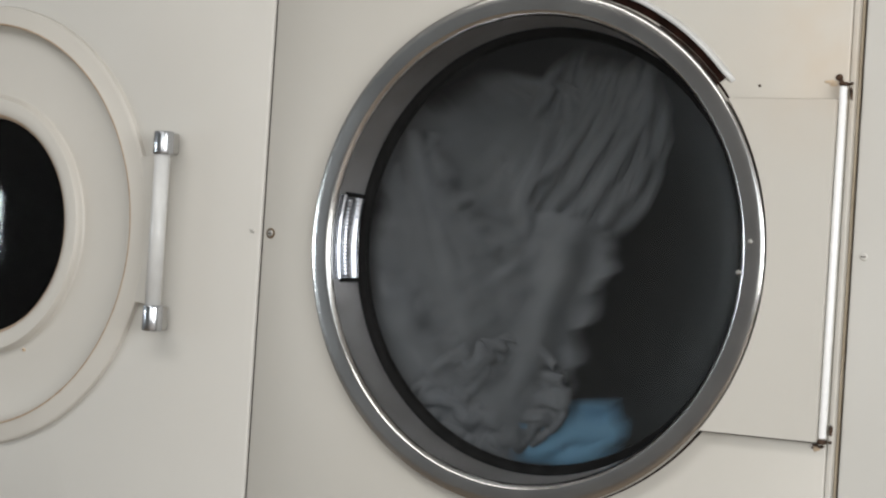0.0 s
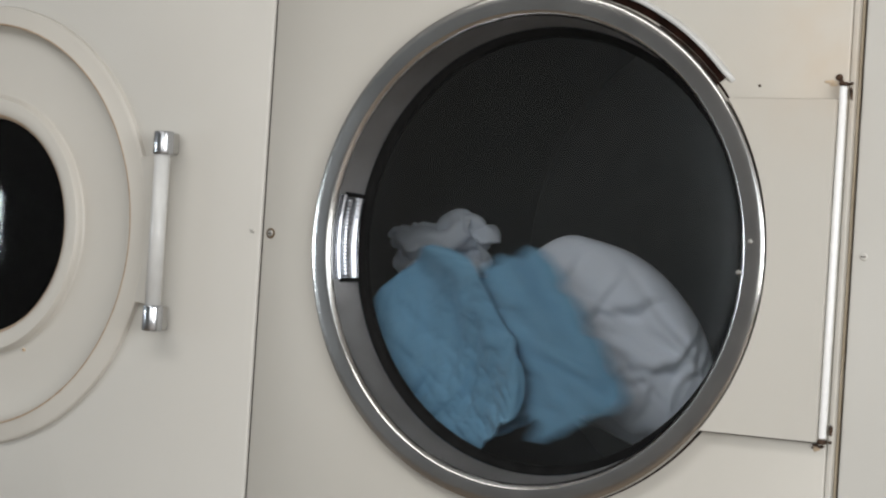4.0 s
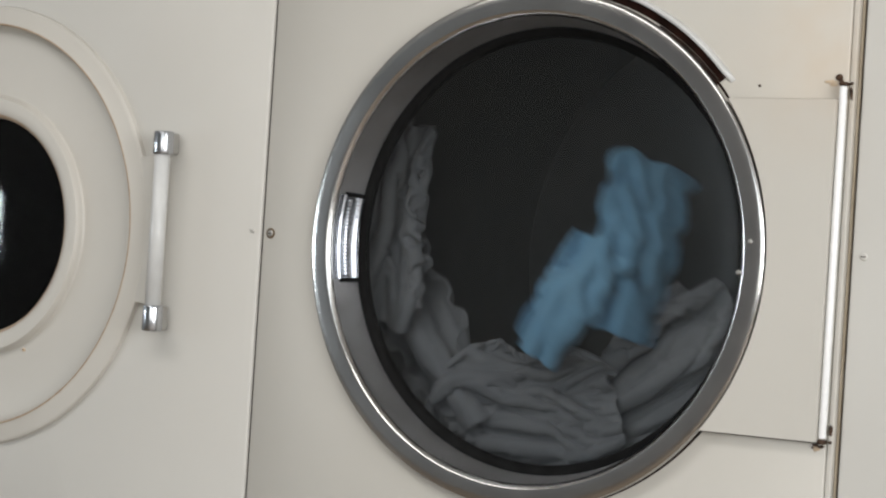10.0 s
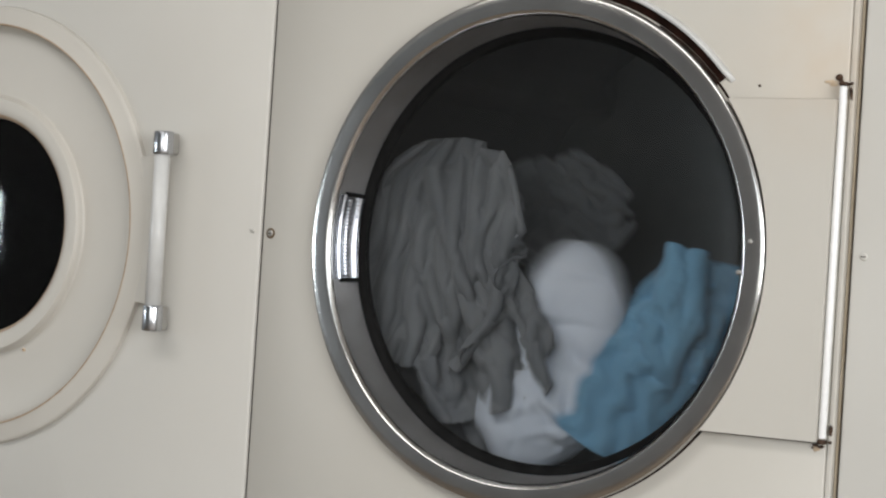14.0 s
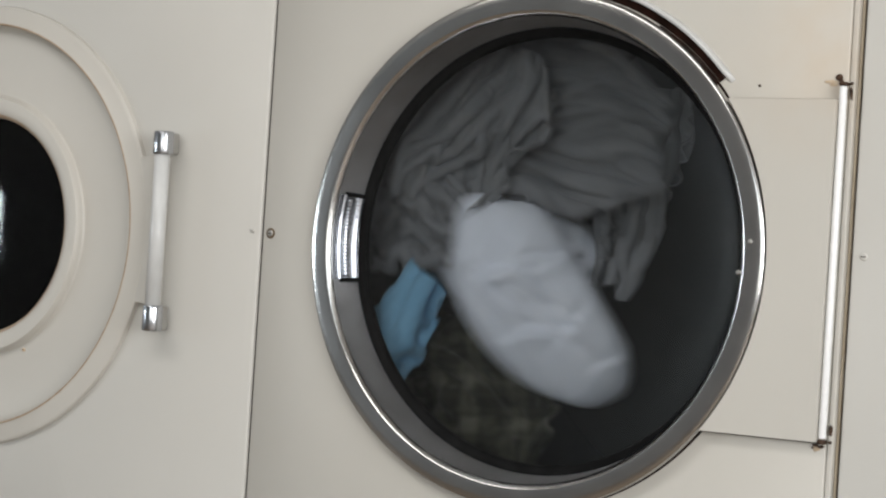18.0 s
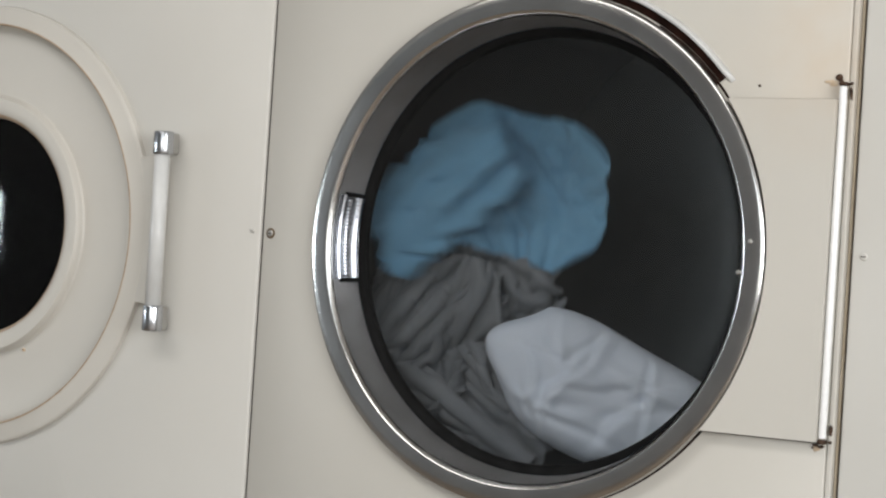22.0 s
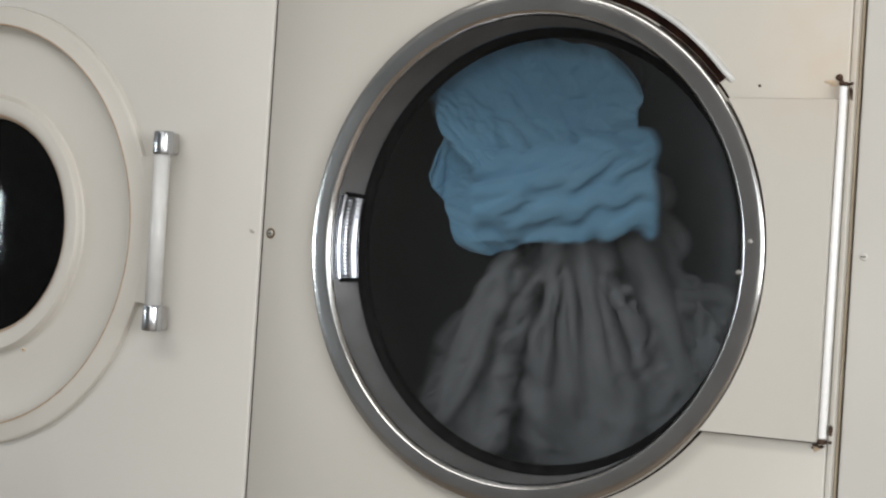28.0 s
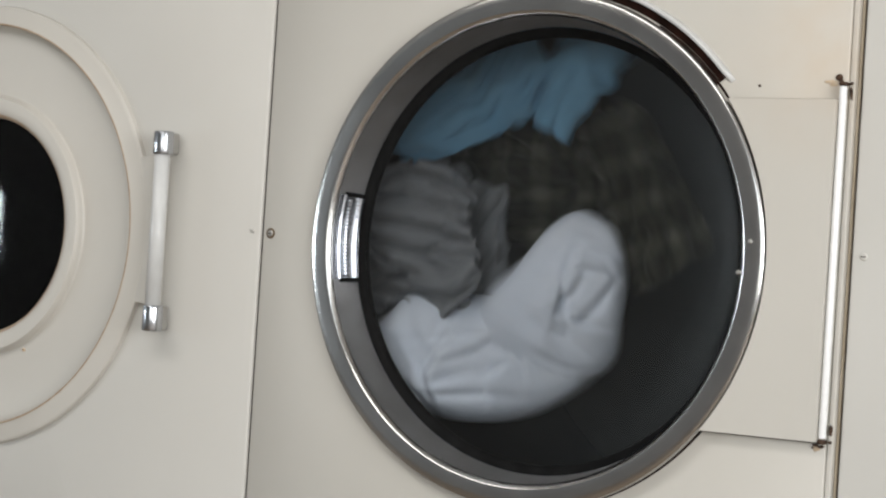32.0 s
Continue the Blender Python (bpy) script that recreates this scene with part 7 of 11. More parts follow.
    walk(pillow_pieces[0], [(0, at(0.000, 0.000, 0.000, 90, 0)), (0.3, at(-0.202, -0.165, 0.078, 14, 6)), (0.5, at(-0.026, 0.004, 0.073, -59, 23)), (0.8, at(-0.187, -0.263, -0.198, 16, 24)), (1, at(-0.113, -0.167, -0.081, -38, 20)), (1.15, at(-0.137, -0.160, 0.015, 9, 10)), (1.3, at(-0.161, -0.152, 0.110, 56, 0)), (1.5, at(0.033, 0.002, -0.025, 36, 18)), (1.8, at(-0.146, -0.141, -0.109, 23, 17)), (1.9, at(-0.110, -0.144, -0.067, -20, 24)), (2, at(-0.073, -0.147, -0.024, -62, 30)), (2.15, at(-0.116, -0.143, -0.061, -16, 26)), (2.3, at(-0.159, -0.138, -0.099, 29, 21)), (2.5, at(0.224, 0.146, 0.082, 90, 0)), (2.8, at(0.071, 0.011, 0.008, 40, 19)), (2.9, at(0.047, -0.013, 0.004, -10, 24)), (3, at(0.023, -0.037, -0.001, -60, 30)), (3.15, at(-0.116, -0.163, -0.066, -119, 21)), (3.3, at(-0.254, -0.289, -0.132, -178, 12)), (3.5, at(-0.212, -0.157, 0.042, -231, 0)), (3.8, at(-0.149, -0.141, -0.084, -157, 17)), (4, at(0.120, -0.038, -0.013, -228, 29)), (4.3, at(-0.162, -0.186, -0.084, -160, 34)), (4.5, at(-0.237, -0.244, -0.119, -238, 19)), (4.8, at(-0.003, 0.001, -0.136, -270, 0)), (5, at(-0.019, 0.001, -0.013, -270, 0)), (5.3, at(-0.178, -0.150, 0.046, -232, 5)), (5.5, at(-0.139, -0.142, 0.011, -272, 12)), (5.8, at(-0.168, -0.186, -0.046, -303, 34)), (6, at(-0.395, -0.267, -0.055, -364, 12)), (6.3, at(-0.116, -0.125, 0.103, -283, 15)), (6.5, at(0.209, 0.227, -0.132, -270, 0)), (6.8, at(-0.137, -0.250, -0.045, -235, 34)), (7, at(-0.016, 0.001, 0.071, -270, 0)), (7.3, at(-0.225, -0.279, -0.146, -353, 17)), (7.5, at(0.015, 0.001, -0.088, -270, 0)), (7.8, at(-0.233, -0.086, 0.088, -350, 34)), (8, at(-0.208, -0.046, 0.007, -372, 32)), (8.3, at(-0.055, -0.124, -0.125, -372, 19)), (8.5, at(0.154, 0.114, -0.046, -450, 0)), (8.8, at(-0.018, 0.001, -0.021, -450, 0)), (9, at(-0.049, 0.047, -0.109, -410, 32)), (9.3, at(-0.086, -0.119, 0.013, -479, 25)), (9.5, at(0.005, 0.001, -0.134, -450, 0)), (9.8, at(-0.018, 0.001, 0.022, -450, 0)), (10, at(-0.002, 0.001, 0.137, -450, 0)), (10.3, at(-0.134, -0.119, -0.034, -479, 20)), (10.5, at(-0.001, 0.001, -0.138, -450, 0)), (10.8, at(-0.017, 0.001, 0.063, -450, 0)), (11, at(0.004, 0.001, 0.135, -450, 0)), (11.3, at(0.048, -0.018, -0.098, -397, 19)), (11.5, at(-0.132, -0.125, 0.101, -463, 17)), (11.8, at(-0.013, 0.001, 0.098, -450, 0)), (12, at(-0.196, -0.287, -0.184, -370, 28)), (12.15, at(-0.193, -0.218, -0.083, -301, 16)), (12.3, at(-0.189, -0.150, 0.018, -232, 5)), (12.5, at(0.007, -0.003, 0.126, -277, 15)), (12.8, at(0.039, 0.086, 0.078, -270, 0)), (13, at(0.014, 0.001, 0.091, -270, 0)), (13.3, at(-0.163, -0.186, -0.162, -340, 34)), (13.5, at(-0.248, -0.244, -0.131, -418, 19)), (13.8, at(-0.003, 0.001, 0.136, -450, 0)), (13.9, at(-0.123, -0.126, 0.015, -368, 14)), (14, at(-0.243, -0.253, -0.106, -285, 28)), (14.15, at(-0.174, -0.144, -0.072, -202, 26)), (14.3, at(-0.106, -0.035, -0.038, -118, 23)), (14.5, at(-0.085, -0.113, 0.030, -157, 19)), (14.8, at(0.003, 0.001, 0.136, -90, 0)), (15, at(-0.373, -0.256, -0.045, -13, 0)), (15.3, at(-0.006, 0.001, -0.131, -90, 0)), (15.5, at(-0.018, 0.001, 0.009, -90, 0)), (15.8, at(0.008, 0.001, 0.123, -90, 0)), (16, at(0.018, 0.001, -0.031, -90, 0)), (16.3, at(-0.056, -0.019, 0.154, -47, 3)), (16.5, at(0.037, 0.061, -0.011, -97, 22)), (16.8, at(-0.170, -0.147, -0.053, -146, 6)), (16.9, at(-0.174, -0.149, -0.030, -102, 14)), (17, at(-0.178, -0.150, -0.007, -58, 22)), (17.15, at(-0.240, -0.228, -0.059, 15, 14)), (17.3, at(-0.303, -0.307, -0.111, 88, 5)), (17.5, at(-0.174, -0.146, -0.033, 27, 9)), (17.8, at(-0.056, -0.019, 0.154, -47, 3)), (18, at(-0.115, -0.141, -0.096, -50, 28)), (18.3, at(-0.017, 0.001, -0.042, -90, 0)), (18.5, at(-0.010, 0.001, 0.117, -90, 0)), (18.8, at(-0.067, -0.022, 0.109, -52, 0)), (18.9, at(-0.109, -0.038, 0.063, 9, 14)), (19, at(-0.152, -0.054, 0.017, 70, 28)), (19.15, at(-0.085, -0.026, 0.009, -10, 14)), (19.3, at(-0.018, 0.001, 0.000, -90, 0)), (19.5, at(-0.005, 0.001, 0.134, -90, 0)), (19.8, at(0.018, 0.001, -0.022, -90, 0)), (20, at(0.002, 0.001, -0.137, -90, 0)), (20.3, at(-0.018, 0.001, 0.043, -90, 0)), (20.5, at(0.152, 0.103, 0.043, -90, 0)), (20.8, at(0.082, 0.103, -0.090, -90, 0)), (21, at(-0.004, 0.001, -0.135, -90, 0)), (21.3, at(-0.015, 0.001, 0.081, -90, 0)), (21.5, at(0.007, 0.001, 0.128, -90, 0)), (21.8, at(0.138, 0.138, -0.106, -90, 0)), (22, at(-0.198, -0.246, -0.171, -20, 28)), (22.3, at(-0.011, 0.001, 0.112, -90, 0)), (22.5, at(0.212, 0.164, 0.060, -90, 0)), (22.8, at(-0.172, -0.161, -0.066, -103, 11)), (22.9, at(-0.181, -0.165, -0.081, -54, 16)), (23, at(-0.191, -0.170, -0.095, -6, 20)), (23.15, at(0.002, -0.024, 0.026, -50, 10)), (23.3, at(0.195, 0.121, 0.148, -94, 0)), (23.5, at(0.208, 0.129, 0.131, -90, 0)), (23.8, at(0.150, 0.146, -0.046, -90, 0)), (24, at(0.039, -0.061, -0.018, -14, 20)), (24.3, at(-0.182, -0.164, 0.017, -53, 6)), (24.5, at(0.085, 0.074, 0.042, -90, 0)), (24.8, at(-0.003, 0.001, -0.136, -90, 0)), (25, at(0.076, 0.117, 0.057, -90, 0)), (25.3, at(-0.158, -0.049, -0.107, -52, 12)), (25.5, at(-0.207, -0.081, -0.035, -109, 3)), (25.8, at(-0.173, -0.161, -0.022, -103, 11)), (26, at(-0.018, 0.001, 0.031, -90, 0)), (26.3, at(-0.052, -0.124, -0.103, -12, 19)), (26.5, at(-0.238, -0.244, -0.142, -58, 19)), (26.8, at(-0.013, 0.001, -0.098, -90, 0)), (27, at(-0.016, 0.001, 0.071, -90, 0)), (27.3, at(-0.160, -0.049, -0.135, -52, 12)), (27.5, at(-0.156, -0.144, -0.122, -63, 9)), (27.8, at(-0.017, 0.001, -0.062, -90, 0)), (28, at(-0.012, 0.001, 0.104, -90, 0)), (28.3, at(0.017, 0.001, 0.042, -90, 0)), (28.5, at(-0.244, -0.285, -0.200, -173, 14)), (28.8, at(0.182, 0.132, 0.079, -90, 0)), (29, at(-0.356, -0.299, -0.087, -50, 16)), (29.3, at(0.018, 0.001, 0.000, -90, 0)), (29.5, at(-0.379, -0.256, -0.079, -13, 0)), (29.8, at(-0.018, 0.001, 0.022, -90, 0)), (30, at(-0.002, 0.001, 0.137, -90, 0)), (30.3, at(0.018, 0.001, -0.043, -90, 0)), (30.5, at(-0.001, 0.001, -0.138, -90, 0)), (30.8, at(-0.155, -0.119, 0.039, -58, 12)), (30.9, at(-0.253, -0.160, -0.040, 10, 18)), (31, at(-0.350, -0.200, -0.120, 78, 24)), (31.15, at(-0.167, -0.100, -0.100, -6, 12)), (31.3, at(0.015, 0.001, -0.081, -90, 0)), (31.5, at(-0.007, 0.001, -0.128, -90, 0)), (31.8, at(-0.129, -0.134, 0.014, -119, 16)), (31.9, at(-0.166, -0.139, -0.036, -58, 18)), (32, at(-0.202, -0.143, -0.087, 4, 20))])
    walk(pillow_pieces[1], [(0, at(0.000, 0.000, 0.000, 90, 0)), (0.3, at(-0.058, -0.097, 0.142, 14, 25)), (0.5, at(0.088, 0.028, -0.083, -54, 34)), (0.8, at(0.081, 0.157, -0.005, -90, 0)), (1, at(-0.211, -0.127, -0.050, -40, 18)), (1.15, at(-0.199, -0.131, -0.009, 8, 9)), (1.3, at(-0.187, -0.134, 0.033, 56, 0)), (1.5, at(0.154, 0.030, 0.078, 31, 33)), (1.8, at(-0.075, -0.109, -0.054, 14, 26)), (2, at(-0.090, -0.097, -0.076, -62, 30)), (2.15, at(0.045, 0.097, 0.017, 14, 15)), (2.3, at(0.180, 0.291, 0.110, 90, 0)), (2.5, at(-0.421, -0.264, -0.117, 59, 0)), (2.8, at(-0.002, -0.059, -0.104, 30, 6)), (2.9, at(0.037, -0.013, -0.111, -14, 18)), (3, at(0.077, 0.033, -0.117, -58, 30)), (3.15, at(0.112, 0.102, -0.021, 16, 15)), (3.3, at(0.146, 0.171, 0.074, 90, 0)), (3.5, at(0.341, 0.296, 0.018, 90, 0)), (3.8, at(-0.078, -0.109, -0.029, 14, 26)), (4, at(0.090, 0.094, -0.098, -43, 32)), (4.3, at(0.099, 0.119, 0.007, -90, 0)), (4.5, at(0.119, 0.148, -0.079, -90, 0)), (4.8, at(-0.016, 0.025, 0.123, -90, 0)), (5, at(0.012, 0.025, 0.142, -90, 0)), (5.3, at(-0.086, -0.130, -0.130, -31, 14)), (5.5, at(-0.111, -0.138, -0.182, -86, 14)), (5.8, at(0.070, 0.119, 0.114, -90, 0)), (6, at(0.198, 0.133, 0.027, -90, 0)), (6.3, at(-0.155, -0.107, -0.138, -92, 11)), (6.5, at(-0.140, -0.123, 0.052, -170, 25)), (6.8, at(0.059, 0.151, 0.141, -90, 0)), (7, at(0.021, 0.025, 0.062, -90, 0)), (7.3, at(0.119, 0.166, -0.055, -90, 0)), (7.5, at(-0.022, 0.025, -0.037, -90, 0)), (7.8, at(0.112, 0.069, 0.090, -90, 0)), (8, at(0.120, 0.049, 0.059, -90, 0)), (8.3, at(-0.218, -0.138, -0.072, -22, 2)), (8.5, at(-0.311, -0.200, -0.126, -106, 12)), (8.8, at(0.011, 0.025, 0.147, -90, 0)), (9, at(0.319, 0.157, 0.050, -43, 0)), (9.3, at(-0.142, -0.101, -0.176, 6, 19)), (9.5, at(-0.020, 0.025, 0.067, 90, 0)), (9.8, at(0.017, 0.025, 0.116, 90, 0)), (10, at(0.019, 0.025, -0.090, 90, 0)), (10.3, at(-0.091, -0.101, -0.137, 148, 25)), (10.5, at(-0.017, 0.025, 0.111, 90, 0)), (10.8, at(0.020, 0.025, 0.072, 90, 0)), (11, at(0.014, 0.025, -0.130, 90, 0)), (11.3, at(0.087, 0.000, -0.148, 158, 23)), (11.5, at(-0.145, -0.107, -0.071, 241, 15)), (11.8, at(0.022, 0.025, 0.021, 270, 0)), (12, at(0.098, 0.143, 0.092, 187, 0)), (12.3, at(-0.097, -0.130, -0.158, 149, 14)), (12.5, at(-0.026, -0.008, -0.007, 192, 11)), (12.8, at(0.070, 0.110, -0.077, 270, 0)), (13, at(0.001, 0.025, -0.168, 270, 0)), (13.3, at(0.063, 0.119, 0.072, 270, 0)), (13.5, at(0.118, 0.148, 0.196, 270, 0)), (13.8, at(0.020, 0.025, -0.081, 270, 0)), (14, at(0.125, 0.152, -0.083, 270, 0)), (14.3, at(-0.176, -0.183, -0.058, 324, 8)), (14.5, at(-0.213, -0.095, -0.061, 366, 6)), (14.8, at(0.016, 0.025, -0.123, 450, 0)), (15, at(0.184, 0.154, -0.114, 450, 0)), (15.3, at(-0.013, 0.025, 0.139, 450, 0)), (15.5, at(0.015, 0.025, 0.127, 450, 0)), (15.8, at(0.010, 0.025, -0.152, 450, 0)), (16, at(-0.017, 0.025, -0.108, 450, 0)), (16.3, at(0.049, 0.006, -0.023, 508, 14)), (16.5, at(0.023, -0.026, 0.002, 424, 15)), (16.8, at(-0.094, -0.129, 0.017, 506, 15)), (16.9, at(-0.102, -0.114, -0.032, 588, 20)), (17, at(-0.110, -0.100, -0.082, 670, 25)), (17.15, at(0.018, 0.040, 0.051, 740, 12)), (17.3, at(0.145, 0.180, 0.184, 810, 0)), (17.5, at(-0.060, -0.122, 0.065, 771, 23)), (17.8, at(0.049, 0.006, -0.023, 688, 14)), (18, at(-0.191, -0.081, -0.009, 705, 28)), (18.3, at(0.008, 0.025, 0.159, 630, 0)), (18.5, at(0.022, 0.025, -0.016, 630, 0)), (18.8, at(0.077, 0.008, 0.001, 667, 15)), (18.9, at(-0.057, -0.058, 0.015, 734, 20)), (19, at(-0.191, -0.124, 0.029, 800, 26)), (19.1, at(-0.123, -0.074, 0.064, 743, 17)), (19.2, at(-0.054, -0.025, 0.098, 687, 9)), (19.3, at(0.014, 0.025, 0.133, 630, 0)), (19.5, at(0.020, 0.025, -0.067, 630, 0)), (19.8, at(-0.017, 0.025, -0.116, 630, 0)), (20, at(-0.019, 0.025, 0.090, 630, 0)), (20.3, at(0.019, 0.025, 0.094, 630, 0)), (20.5, at(-0.284, -0.178, 0.078, 600, 19)), (20.8, at(-0.152, -0.178, -0.017, 516, 34)), (21, at(-0.014, 0.025, 0.130, 450, 0)), (21.3, at(0.021, 0.025, 0.047, 450, 0)), (21.5, at(0.011, 0.025, -0.145, 450, 0)), (21.8, at(-0.274, -0.248, -0.006, 421, 15)), (22, at(0.086, 0.149, 0.182, 450, 0)), (22.3, at(0.022, 0.025, -0.006, 450, 0)), (22.5, at(-0.396, -0.301, -0.072, 389, 0)), (22.8, at(-0.069, -0.099, -0.097, 384, 25)), (23, at(-0.034, -0.120, -0.036, 400, 30)), (23.3, at(0.222, 0.145, -0.041, 450, 0)), (23.5, at(0.190, 0.153, -0.110, 450, 0)), (23.8, at(-0.315, -0.265, -0.099, 421, 6)), (24, at(0.037, 0.109, 0.003, 368, 30)), (24.3, at(-0.067, -0.097, 0.000, 336, 22)), (24.5, at(0.058, 0.098, -0.147, 270, 0)), (24.8, at(-0.016, 0.025, 0.123, 270, 0)), (25, at(0.076, 0.117, 0.057, 270, 0)), (25.3, at(-0.114, -0.187, -0.061, 186, 9)), (25.5, at(-0.120, -0.160, -0.163, 203, 6)), (25.8, at(-0.070, -0.099, -0.053, 204, 25)), (26, at(0.017, 0.025, 0.108, 270, 0)), (26.3, at(-0.215, -0.138, -0.050, 338, 2)), (26.5, at(0.109, 0.148, -0.040, 270, 0)), (26.8, at(-0.003, 0.025, 0.167, 270, 0)), (27, at(0.021, 0.025, 0.062, 270, 0)), (27.3, at(-0.116, -0.187, -0.089, 186, 9)), (27.5, at(-0.107, -0.131, -0.066, 138, 15)), (27.8, at(0.004, 0.025, 0.165, 90, 0)), (28, at(0.023, 0.025, 0.010, 90, 0)), (28.3, at(-0.008, 0.025, -0.159, 90, 0)), (28.5, at(0.105, 0.169, 0.058, 90, 0)), (28.65, at(-0.142, -0.033, 0.003, 48, 0)), (28.8, at(-0.389, -0.236, -0.052, 5, 0)), (28.9, at(-0.097, -0.030, 0.007, 48, 0)), (29, at(0.196, 0.176, 0.065, 90, 0)), (29.3, at(-0.014, 0.025, -0.133, 90, 0)), (29.5, at(0.171, 0.154, 0.039, 90, 0)), (29.8, at(0.017, 0.025, 0.116, 90, 0)), (30, at(0.019, 0.025, -0.090, 90, 0)), (30.3, at(-0.019, 0.025, -0.094, 90, 0)), (30.5, at(-0.017, 0.025, 0.111, 90, 0)), (30.8, at(-0.113, -0.101, -0.052, 6, 17)), (31, at(0.175, 0.100, 0.060, -26, 0)), (31.3, at(-0.021, 0.025, -0.047, -90, 0)), (31.5, at(-0.011, 0.025, 0.145, -90, 0)), (31.8, at(-0.087, -0.133, -0.047, -118, 20)), (31.87, at(-0.086, -0.126, -0.028, -176, 23)), (31.93, at(-0.085, -0.120, -0.010, -234, 25)), (32, at(-0.084, -0.113, 0.009, -292, 28))])
